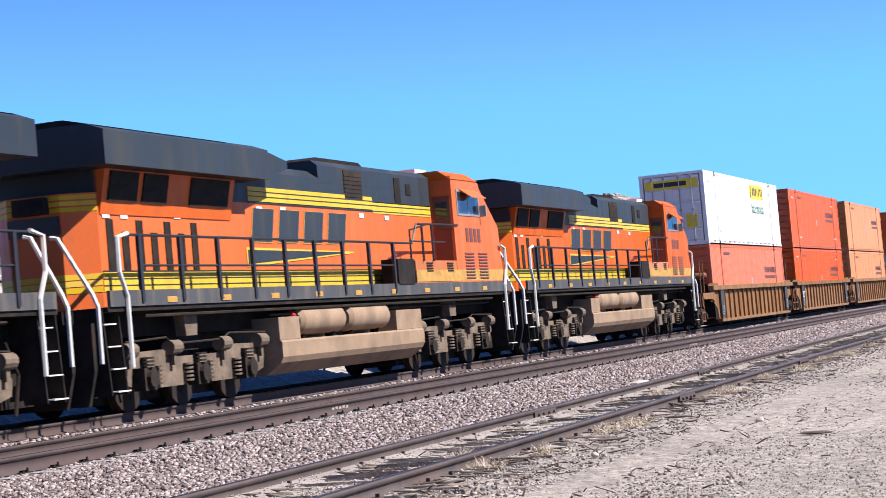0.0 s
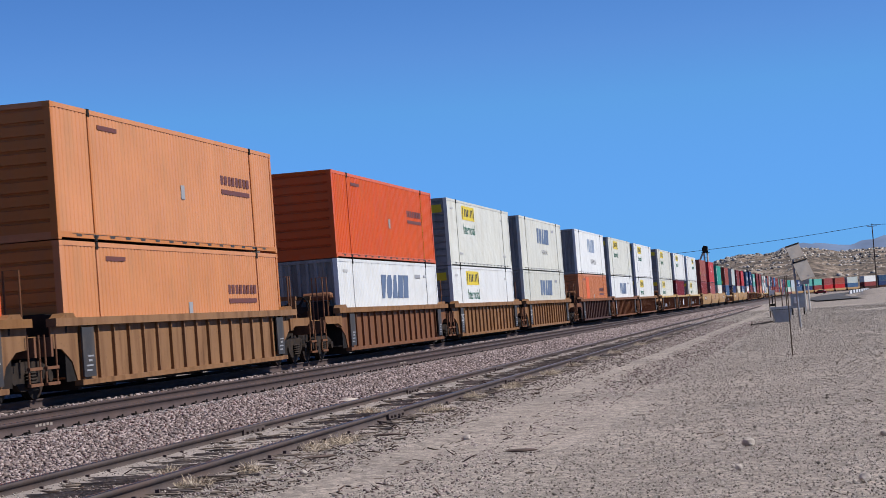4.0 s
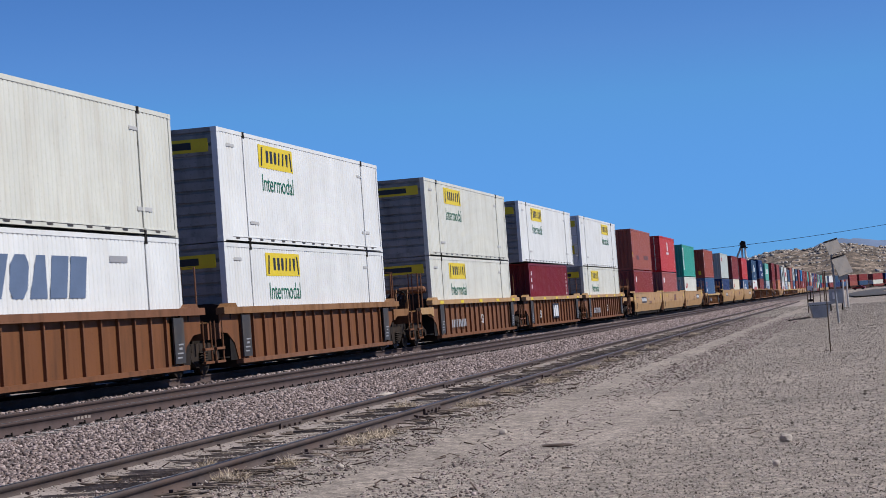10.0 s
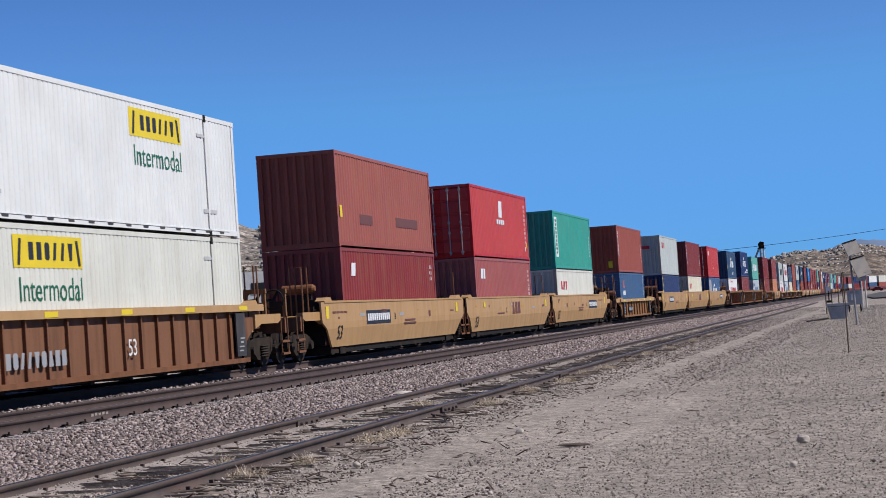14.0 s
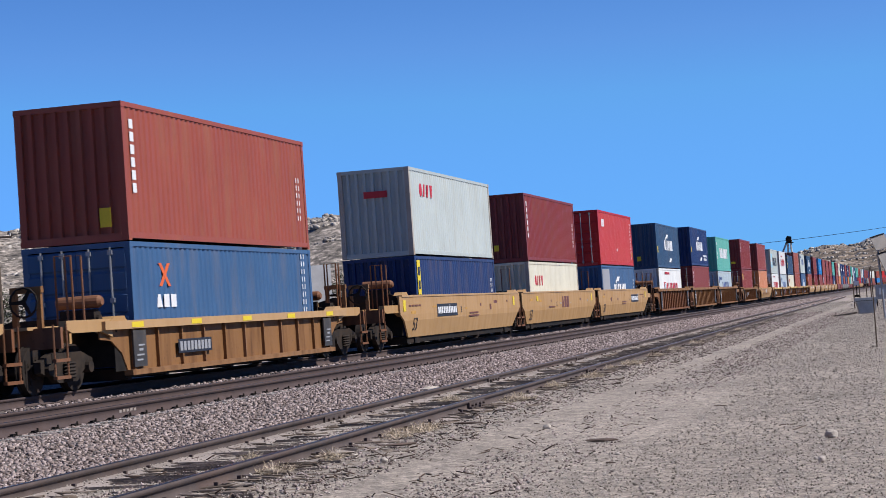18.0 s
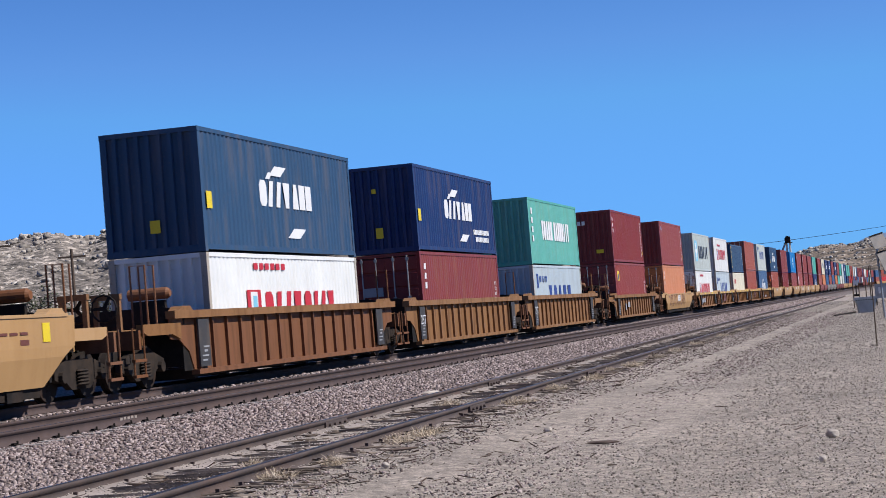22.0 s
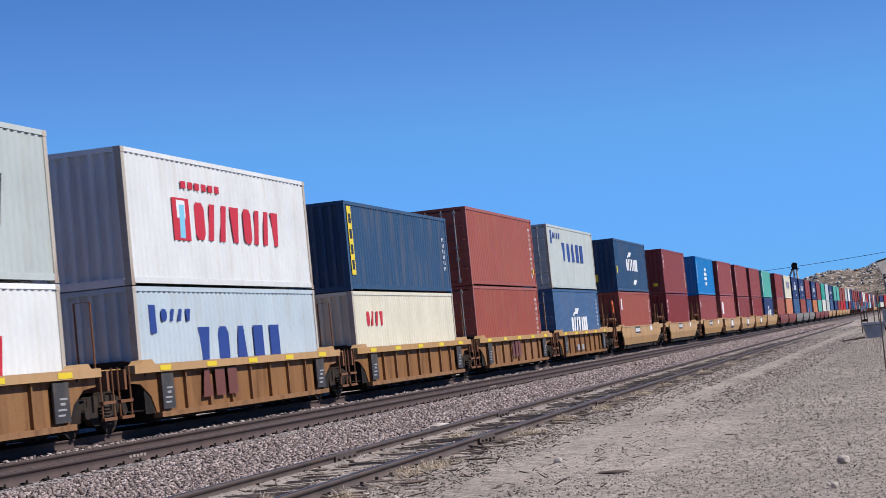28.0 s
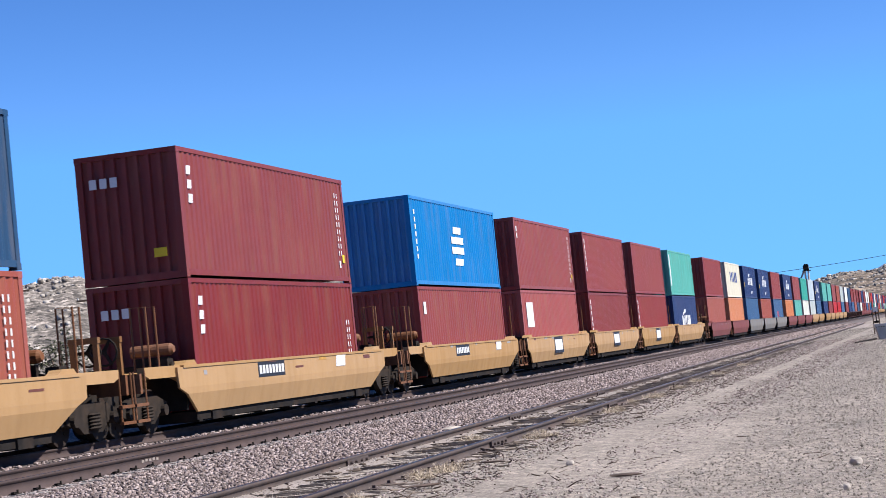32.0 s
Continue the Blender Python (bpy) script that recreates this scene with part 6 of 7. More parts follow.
def build_stones():
    n = 84000
    x = 12 + 215 * RNG.random(n) ** 2.3
    y = RNG.uniform(7.3, 11.3, n)
    z = np.array([on_slope(a, b) for a, b in zip(x, y)])
    size = RNG.uniform(0.0065, 0.0165, n) * (1 + x / 70)
    st = scatter("ballast_stones", np.stack([x, y, z + size * 0.25], -1), size, M["stone"], 0.8, jag=0.62)
    tagged(st, "loose angular pinkish-grey ballast stones on the shoulder", "stones", kind="stuff")
    n = 9000
    x = 14 + 110 * RNG.random(n) ** 1.7
    y = RNG.uniform(12.95, 15.7, n)
    size = RNG.uniform(0.012, 0.028, n) * (1 + x / 120)
    st = scatter("ballast_stones", np.stack([x, y, 0.26 + size * 0.3], -1), size, M["stone"], 0.75)
    tagged(st, "angular ballast stones between the two main tracks", "stones", kind="stuff")
    n = 12000
    x = 14 + 90 * RNG.random(n) ** 1.5
    y = 6.6 - 3.6 * RNG.random(n) ** 1.3
    z = np.array([ground_z(a, b) - 0.02 for a, b in zip(x, y)])
    size = RNG.uniform(0.004, 0.011, n) * (1 + x / 60)
    st = scatter("ballast_spill", np.stack([x, y, z + size * 0.35], -1), size, M["stone"], 0.75)
    tagged(st, "pinkish ballast stones spilled over the dirt beside the siding", "stones", kind="stuff")
    n = 125000
    x = 10.5 + 150 * RNG.random(n) ** 2.6
    y = -0.05 * x - 0.3 + (7.9 + 0.05 * x) * RNG.random(n)
    z = np.array([max(ground_z(a, b) - 0.02, np.interp(b - spur_y(a), [o for o, h in DUST_LINE], [h for o, h in DUST_LINE], 0, 0)) for a, b in zip(x, y)])
    size = RNG.uniform(0.0035, 0.0105, n) * (1 + x / 48)
    size[RNG.random(n) < 0.015] *= 2.0
    pb = scatter("gravel", np.stack([x, y, z + size * 0.3], -1), size, M["pebble"], 0.7, OCTA, OCTF)
    tagged(pb, "scattered grey and tan gravel on packed dirt", "gravel", kind="stuff")


build_stones()


def build_ties():
    def worn(bm, k):
        """A rotten tie: a low core with split slivers of uneven length and height along it."""
        rng = random.Random(k)
        box(bm, -0.12, 0.12, -1.25, 1.25, 0, 0.098)
        x = -0.15
        while x < 0.13:
            w, a = rng.uniform(0.018, 0.05), rng.uniform(-1.3, 0.2)
            b, h = min(1.35, a + rng.uniform(0.6, 1.9)), rng.uniform(0.096, 0.137)
            prism(bm, [(x, 0.05), (x + w * 0.8, 0.05), (x + w * 0.7, h - 0.01), (x + w * 0.2, h)], a, b)
            x += w + rng.uniform(0.0, 0.012)
    ties = [shape(("siding_tie", k), lambda bm: worn(bm, k)) for k in range(6)]
    for i in range(170):
        me = ties[i * 5 % 6]
        x = 9.0 + i * 0.56
        h = math.atan2(spur_y(x + 1) - spur_y(x - 1), 2)
        part("tie", me, M["tie"], spur, "", pose(x + random.uniform(-0.06, 0.06), spur_y(x) + random.uniform(-0.1, 0.1), 0.042 + random.uniform(-0.018, 0.012), random.uniform(-1, 1), 0, math.degrees(h) + random.uniform(-3, 3)))
    plate = shape("tie_plate", lambda bm: [box(bm, -0.08, 0.08, -0.14, 0.14, 0, 0.015), box(bm, -0.015, 0.015, -0.11, -0.075, 0.015, 0.045), box(bm, -0.015, 0.015, 0.075, 0.11, 0.015, 0.045)])
    for i in range(75):
        x = 9.0 + i * 0.56
        for side in (-0.7525, 0.7525):
            if random.random() < 0.45:
                part("tie_plate", plate, M["oldrail"], spur, "", (x, spur_y(x) + side, 0.172))
    me = shape("main_tie", lambda bm: box(bm, -0.12, 0.12, -1.3, 1.3, 0, 0.12))
    clip = shape("rail_clip", lambda bm: [box(bm, -0.09, 0.09, -0.07, 0.03, 0, 0.014), rod(bm, (0, -0.06, 0.0), (0, -0.05, 0.06), 0.014, 6), box(bm, -0.05, 0.05, -0.03, 0.02, 0.014, 0.032)])
    for i in range(200):
        x = 12.0 + i * 0.61
        part("tie", me, M["maintie"], track_near, "", (x, YN, 0.15))
        part("rail_clip", clip, M["dark"], track_near, "", (x, YN - 0.7525 - 0.10, 0.268))
    joint = shape("joint_bar", lambda bm: [box(bm, -0.45, 0.45, -0.03, 0.0, 0.03, 0.11)] + [rod(bm, (x, -0.06, 0.07), (x, 0, 0.07), 0.02, 6) for x in (-0.33, -0.12, 0.12, 0.33)])
    for x in (23.2, 33.0, 42.5, 52.0, 61.5):
        for side in (-0.7525, 0.7525):
            part("joint_bar", joint, M["oldrail"], spur, "bolted rail joint bar", (x + (1.5 if side < 0 else 0), spur_y(x) + side - 0.012, 0.16))
    # pale chalk marks on the web of the near rail
    for x, w in ((25.95, 0.7), (50.1, 0.9)):
        for k in range(5):
            part("chalk_mark", shape(("chalk", w), lambda bm: box(bm, 0, w * 0.13, -0.002, 0.002, 0, 0.04)), M["dust"], track_near, "", (x + k * w * 0.19, YN - 0.7525 - 0.0145, 0.335 + 0.006 * (k % 2)))


build_ties()


def build_litter():
    n = 1200
    x = 11 + 70 * RNG.random(n) ** 1.7
    off = RNG.normal(0, 0.8, n)
    y = np.array([spur_y(a) for a in x]) - 1.5 + off * 1.1
    z = np.array([ground_z(a, b) for a, b in zip(x, y)])
    size = RNG.uniform(0.3, 1.2, n)
    ob = scatter("wood_debris", np.stack([x, y, z + 0.0], -1), size, M["stick"], 1.0, long=(0.07, 0.0055, 0.005), jag=0.3)
    tagged(ob, "splinters and sticks of dark weathered wood on the dirt", "debris", kind="stuff")
    # split slivers of the rotten ties, lying across the siding
    n = 2600
    x = 10 + 75 * RNG.random(n) ** 1.6
    off = np.where(RNG.random(n) < 0.62, RNG.uniform(-0.62, 0.62, n), -0.85 - 0.75 * RNG.random(n) ** 1.3)
    lie = np.interp(off, [p[0] for p in DUST_LINE], [p[1] for p in DUST_LINE])
    v = CUBE[None] * RNG.uniform(0.55, 1.3, (n, 8, 3)) * np.stack([RNG.uniform(0.006, 0.022, n), RNG.uniform(0.05, 0.24, n), RNG.uniform(0.004, 0.014, n)], -1)[:, None, :]
    inside = np.abs(off) < 0.7
    v[inside, :, 1] *= 0.8
    a, t = RNG.normal(0, 0.22, n)[:, None], RNG.normal(0, 0.06, n)[:, None]
    vx, vy, vz = v[..., 0], v[..., 1], v[..., 2] + t * v[..., 1]
    v = np.stack([vx * np.cos(a) - vy * np.sin(a), vx * np.sin(a) + vy * np.cos(a), vz], -1)
    v += np.stack([x, np.array([spur_y(q) for q in x]) + off, lie + 0.012], -1)[:, None, :]
    ob = cloud("tie_splinters", v.reshape(-1, 3), (CUBF[None] + (np.arange(n) * 8)[:, None, None]).reshape(-1, 4), M["splinter"])
    tagged(ob, "grey-brown split slivers of rotten ties across the siding", "debris", kind="stuff")
    n = 150
    x, y = 12 + 45 * RNG.random(n) ** 1.4, RNG.uniform(-6, 6, n)
    z = np.array([ground_z(a, b) for a, b in zip(x, y)])
    ob = scatter("twigs", np.stack([x, y, z], -1), RNG.uniform(0.4, 1.2, n), M["stick"], 1.0, long=(0.09, 0.005, 0.005), jag=0.3)
    tagged(ob, "thin dry twigs lying on the gravel", "debris", kind="stuff")


build_litter()


def tuft(x, y, r, n, seed):
    rng = np.random.default_rng(seed)
    a, d = rng.uniform(0, 6.283, n), r * np.sqrt(rng.random(n))
    bx, by = x + 1.6 * d * np.cos(a), y + 0.8 * d * np.sin(a)
    z0 = ground_z(x, y) - 0.02
    h = rng.uniform(0.02, 0.13, n) * (1.2 - d / r * 0.7)
    lx, ly = rng.normal(0, 0.10, n), rng.normal(0, 0.10, n)
    w = rng.uniform(0.001, 0.0028, n)
    ca, sa = np.cos(rng.uniform(0, 6.283, n)), np.sin(rng.uniform(0, 6.283, n))
    wx, wy = w * ca, w * sa
    v = np.stack([np.stack(p, -1) for p in ((bx - wx, by - wy, z0 + 0 * h), (bx + wx, by + wy, z0 + 0 * h), (bx + lx * 0.5 - wx, by + ly * 0.5 - wy, z0 + h), (bx + lx * 0.5 + wx, by + ly * 0.5 + wy, z0 + h), (bx + lx, by + ly, z0 + h * 0.8))], 1)
    f = (np.array([(0, 1, 2), (1, 3, 2), (2, 3, 4)])[None] + (np.arange(n) * 5)[:, None, None]).reshape(-1, 3)
    ob = cloud("dry_grass_tuft", v.reshape(-1, 3), f, M["straw"])
    return tagged(ob, "tuft of bleached dry grass growing beside the siding rail", "grass", "grass tufts along the siding")


for i, (x, y, r) in enumerate(((15.85, 5.5, 0.22), (17.2, 5.4, 0.14), (19.76, 5.45, 0.25), (20.7, 5.4, 0.28), (26.4, 5.5, 0.42), (27.3, 6.7, 0.24), (29.9, 5.6, 0.35), (33.0, 5.5, 0.3), (36.5, 5.9, 0.5), (38.5, 5.6, 0.4), (43.0, 5.9, 0.6), (47.0, 5.8, 0.5), (52.0, 5.9, 0.6), (17.5, 6.3, 0.1), (60.0, 6.0, 0.7), (67.0, 6.1, 0.7))):
    tuft(x, y, r * 0.8, int(120 + 800 * r), 40 + i)


def lone_rock(name, x, y, size, seed, material, label, category="rock", stretch=(1, 1, 0.8)):
    rng = np.random.default_rng(seed)
    bm = bmesh.new()
    bmesh.ops.create_icosphere(bm, subdivisions=2, radius=1)
    for v in bm.verts:
        v.co *= 1 + 0.32 * noise.noise(v.co * 1.3 + Vector((seed, 0, 0)))
        v.co = Vector((v.co.x * stretch[0], v.co.y * stretch[1], v.co.z * stretch[2])) * size
    me = bpy.data.meshes.new(name)
    bm.to_mesh(me)
    bm.free()
    ob = part(name, me, material, None, label, pose(x, y, ground_z(x, y) + size * stretch[2] * 0.45, 0, 0, rng.uniform(0, 360)))
    return tagged(ob, category=category)


lone_rock("rock", 18.9, 0.85, 0.062, 3, M["rock"], "pale tan angular rock lying on the gravel")
lone_rock("rock", 16.3, 0.83, 0.036, 5, M["rock"], "small pale rock on the gravel")
lone_rock("rock", 17.0, 4.83, 0.035, 8, M["rock"], "small grey stone on the dirt")
lone_rock("rock", 31.7, 8.1, 0.1, 9, M["rock"], "flat pale stone beside the siding rail", stretch=(1.8, 0.8, 0.4))
lone_rock("wood_chunk", 19.5, 3.2, 0.075, 12, M["stick"], "dark curved piece of weathered wood on dirt", "wood", (2.4, 0.55, 0.25))
lone_rock("wood_chunk", 18.6, 5.1, 0.06, 14, M["stick"], "dark splintered tie fragment beside the siding", "wood", (3.0, 0.6, 0.3))
lone_rock("wood_chunk", 21.6, 5.1, 0.06, 15, M["stick"], "grey weathered plank fragment on the dirt", "wood", (3.4, 0.5, 0.25))
for i in range(26):
    x, y = random.uniform(14, 60), random.uniform(-6, 5.0)
    lone_rock("rock", x, y, random.uniform(0.02, 0.05), 20 + i, M["rock"], "small pale stone on packed gravel")


# ---- hills and distance ----
def polar(az, d):
    return d * math.cos(radians(az)), d * math.sin(radians(az))


def hill(name, az0, az1, d0, d1, top, seed, material, label, n=60, m=26, rocks=0, rock_size=(0.6, 2.5), crest=0.5):
    """A rocky rise between two bearings: height field with a ragged crest, and boulders strewn over it."""
    rng = np.random.default_rng(seed)
    verts, grid = [], np.zeros((n, m))
    for i in range(n):
        a = az0 + (az1 - az0) * i / (n - 1)
        for j in range(m):
            d = d0 + (d1 - d0) * j / (m - 1)
            x, y = polar(a, d)
            u = j / (m - 1)
            ridge = math.sin(math.pi * min(1.0, u / crest / 2 if u < crest else 0.5 + (u - crest) / (1 - crest) / 2))
            edge = min(1.0, 6 * i / n, 6 * (n - 1 - i) / n)
            h = top(a) * ridge * edge * (1 + 0.07 * noise.noise(Vector((x * 0.02, y * 0.02, seed))) + 0.05 * noise.noise(Vector((x * 0.07, y * 0.07, seed))) + 0.05 * noise.noise(Vector((x * 0.22, y * 0.22, seed))))
            grid[i, j] = h
            verts.append((x, y, h - 0.3))
    faces = np.array([(i * m + j, (i + 1) * m + j, (i + 1) * m + j + 1, i * m + j + 1) for i in range(n - 1) for j in range(m - 1)])
    ob = tagged(cloud(name, np.array(verts), faces, material, True), label, "hill", kind="structure")
    if rocks:
        ii, jj = rng.uniform(1, n - 2, rocks), (m - 1) * crest * 1.08 * rng.random(rocks) ** 0.7
        keep = np.array([noise.noise(Vector((a * 0.22, b * 0.35, seed + 5))) > -0.3 for a, b in zip(ii, jj)])
        ii, jj = ii[keep], jj[keep]
        a, d = az0 + (az1 - az0) * ii / (n - 1), d0 + (d1 - d0) * jj / (m - 1)
        z = grid[ii.astype(int), jj.astype(int)]
        x, y = d * np.cos(np.radians(a)), d * np.sin(np.radians(a))
        size = rock_size[0] + (rock_size[1] - rock_size[0]) * rng.random(len(x)) ** 2.5
        st = scatter("hill_boulders", np.stack([x, y, z + 0.1 * size - 0.3], -1), size, M["boulder"], 0.8, jag=0.45)
        tagged(st, "pale granite boulders strewn over the hillside", "boulders", kind="stuff")
    return ob


def left_top(a):
    return 25.0 + 1.3 * math.sin(a * 0.9 + 1.0) + 0.8 * math.sin(a * 2.3) + 0.15 * (a - 20)


hill("hill_left", 6.0, 48.0, 300, 520, left_top, 2, M["hillside"], "pale rocky desert hill strewn with granite boulders", 110, 30, 26000, (0.25, 0.6), 0.55)
hill("hill_right", -9.0, 7.5, 1010, 1500, lambda a: 26.0 + 2.5 * math.sin(a * 1.1 + 0.4) + 1.2 * math.sin(a * 3.1), 6, M["brownhill"], "brown and pale boulder hill behind the far bend", 110, 26, 21000, (0.4, 1.05), 0.5)
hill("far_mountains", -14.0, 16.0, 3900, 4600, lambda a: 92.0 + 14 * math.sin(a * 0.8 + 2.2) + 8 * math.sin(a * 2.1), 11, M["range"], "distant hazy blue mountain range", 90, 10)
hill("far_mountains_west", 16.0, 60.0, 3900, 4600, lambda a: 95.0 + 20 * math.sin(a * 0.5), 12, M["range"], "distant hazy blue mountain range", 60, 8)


# ---- beside and behind the line ----
def shrub(x, y, r, h, seed):
    rng = np.random.default_rng(seed)
    root = tagged(new("shrub"), "dusty green desert shrub with an uneven open crown", "shrub", "shrubs at the foot of the hill")
    root.location = (x, y, ground_z(x, y))
    bm = bmesh.new()
    for k in range(6):
        a = k * 1.05 + rng.uniform(0, 0.6)
        rod(bm, (0, 0, -0.2), (r * 0.55 * math.cos(a), r * 0.55 * math.sin(a), h * rng.uniform(0.5, 0.85)), 0.09, 6, 0.03)
    me = bpy.data.meshes.new("stems")
    bm.to_mesh(me)
    bm.free()
    part("stems", me, M["timber"], root)
    n = 900
    v = rng.normal(0, 1, (n, 3))
    v /= np.linalg.norm(v, axis=1)[:, None]
    rad = rng.uniform(0.45, 1.0, n)[:, None] * (1 + 0.3 * np.sin(5 * v[:, :1] + seed) * np.cos(4 * v[:, 1:2]))
    c = v * rad * np.array([r, r, h * 0.45]) + np.array([0, 0, h * 0.55])
    crown = scatter("crown", c, rng.uniform(0.06, 0.16, n), M["bush"], 0.35, OCTA, OCTF)
    crown.parent = root


for i, (az, d, r, h) in enumerate(((18.7, 178, 2.6, 6.6), (19.5, 175, 2.4, 7.2), (20.3, 182, 3.0, 6.4), (17.9, 185, 2.0, 5.6), (22.9, 190, 2.2, 5.5), (24.0, 150, 2.0, 4.6), (25.6, 140, 2.2, 4.6), (27.0, 140, 2.0, 4.2), (16.5, 190, 2.4, 6.0), (28.8, 150, 2.4, 5.0))):
    shrub(*polar(az, d), r, h, 70 + i)


def white_building():
    root = tagged(new("white_building"), "low white stucco building with a flat roof and railing", "building")
    x, y = polar(20.7, 158)
    root.matrix_basis = pose(x, y, 0, 0, 0, 150)
    part("wall", shape("building_wall", lambda bm: box(bm, -8.5, 8.5, -3.5, 3.5, 0, 5.1)), M["whitewall"], root)
    part("roof", shape("building_roof", lambda bm: box(bm, -8.7, 8.7, -3.7, 3.7, 5.1, 5.35)), M["concrete"], root)
    for i in range(12):
        part("railing_post", shape("railing_post", lambda bm: box(bm, -0.05, 0.05, -0.05, 0.05, 5.35, 6.1)), M["grip"], root, "", (-8.3 + 1.51 * i, 3.5, 0))
    for z in (5.75, 6.05):
        part("railing_bar", shape("railing_bar", lambda bm: box(bm, -8.4, 8.4, -0.03, 0.03, 0, 0.06)), M["grip"], root, "", (0, 3.5, z))
    for x in (-5.5, -1.0, 4.0):
        w = part("window", shape("building_window", lambda bm: box(bm, -0.9, 0.9, -0.06, 0.06, 3.0, 4.2)), M["grip"], root, "", (x, 3.52, 0))
        part("pane", shape("building_pane", lambda bm: box(bm, -0.78, 0.78, -0.03, 0.03, 3.1, 4.1)), M["glass"], w, "", (0, 0.06, 0))


white_building()


def box_trailer():
    root = tagged(new("box_trailer"), "parked white box trailer on two wheels", "trailer")
    x, y = polar(18.15, 120)
    root.matrix_basis = pose(x, y, ground_z(x, y) - 0.05, 0, 0, 110)
    part("body", shape("trailer_body", lambda bm: prism(bm, [(-2.2, 1.6), (2.2, 1.6), (2.2, 3.9), (1.9, 4.1), (-2.2, 4.1)], -1.2, 1.2)), M["whitewall"], root)
    part("chassis", shape("trailer_chassis", lambda bm: [box(bm, -2.2, 3.2, -0.5, 0.5, 1.35, 1.6), box(bm, -1.6, -1.2, -1.0, 1.0, 0.6, 1.4)]), M["dark"], root)
    part("window", shape("trailer_window", lambda bm: box(bm, -0.5, 0.5, -0.02, 0.02, 2.7, 3.4)), M["glass"], root, "", (0.6, 1.21, 0))
    for sy in (-1, 1):
        part("wheel", shape("trailer_wheel", lambda bm: rod(bm, (0, -0.12, 0.7), (0, 0.12, 0.7), 0.7, 18)), M["rubber"], root, "", (-1.4, sy * 1.1, 0))
    part("jack", shape("trailer_jack", lambda bm: rod(bm, (2.9, 0, 0), (2.9, 0, 1.4), 0.06, 8)), M["steel"], root)


box_trailer()


def utility_pole(x, y, h, lean=0.0):
    root = tagged(new("utility_pole"), "weathered brown wooden utility pole with one crossarm", "pole", "utility poles")
    root.matrix_basis = pose(x, y, 0, 0, lean, 15)
    part("shaft", shape(("shaft", h), lambda bm: rod(bm, (0, 0, -0.3), (0, 0, h), 0.15, 10, 0.09)), M["timber"], root)
    part("crossarm", shape("crossarm", lambda bm: box(bm, -0.06, 0.06, -0.9, 0.9, -0.06, 0.06)), M["timber"], root, "", (0, 0, h - 0.5))
    for sy in (-0.8, 0.8):
        part("insulator", shape("insulator", lambda bm: rod(bm, (0, 0, 0.05), (0, 0, 0.22), 0.05, 8, 0.03)), M["grip"], root, "", (0, sy, h - 0.5))


for az, d, h in ((26.8, 118, 8.4), (24.64, 125, 7.8), (22.2, 128, 7.6), (29.4, 118, 8.0)):
    utility_pole(*polar(az, d), h)
WX = 380.0
utility_pole(WX, WX * math.tan(radians(-1.52)), 13.6)
utility_pole(WX, WX * math.tan(radians(9.5)), 11.0)


def signal_tower():
    root = tagged(new("signal_tower"), "slender lattice tower with a dark head and slanting braces", "tower")
    x, y = 420.0, 420 * math.tan(radians(3.37))
    root.location = (x, y, 0)
    for sy in (-0.35, 0.35):
        part("leg", shape("tower_leg", lambda bm: rod(bm, (0, 0, -0.3), (0, 0, 12.4), 0.2, 8)), M["grip"], root, "", (0, sy, 0))
    part("brace", shape("tower_brace", lambda bm: rod(bm, (0, 2.6, 7.4), (0, 0.4, 12.0), 0.2, 8)), M["steel"], root)
    part("brace", shape("tower_brace2", lambda bm: rod(bm, (0, -1.6, 7.0), (0, -0.4, 9.8), 0.14, 8)), M["grip"], root)
    for k in range(7):
        part("rung", shape("tower_rung", lambda bm: rod(bm, (0, -0.35, 0), (0, 0.35, 0), 0.05, 6)), M["steel"], root, "", (0, 0, 2.0 + 1.4 * k))
    part("platform", shape("tower_platform", lambda bm: box(bm, -0.6, 0.6, -0.9, 0.9, 11.5, 11.65)), M["dark"], root)
    part("head", shape("tower_head", lambda bm: prism(bm, [(-0.55, 11.65), (0.6, 11.65), (0.75, 12.5), (0.3, 13.1), (-0.5, 12.9)], -0.5, 0.5, "x")), M["dark"], root)


signal_tower()


def power_line(za, zb, y0, y1, sag):
    pts = []
    for i in range(25):
        u = i / 24
        pts.append((WX, y0 + (y1 - y0) * u, za + (zb - za) * u - sag * 4 * u * (1 - u)))
    bm = bmesh.new()
    pipe(bm, pts, 0.045, 5)
    me = bpy.data.meshes.new("overhead_cable")
    bm.to_mesh(me)
    bm.free()
    tagged(part("overhead_cable", me, M["dark"]), "thin dark overhead cable strung between poles", "cable")


power_line(13.4, 10.9, WX * math.tan(radians(-1.52)), WX * math.tan(radians(9.5)), 1.2)
power_line(13.4, 16.5, WX * math.tan(radians(-1.52)), WX * math.tan(radians(-16.0)), 2.0)
utility_pole(WX, WX * math.tan(radians(-16.0)), 16.7)


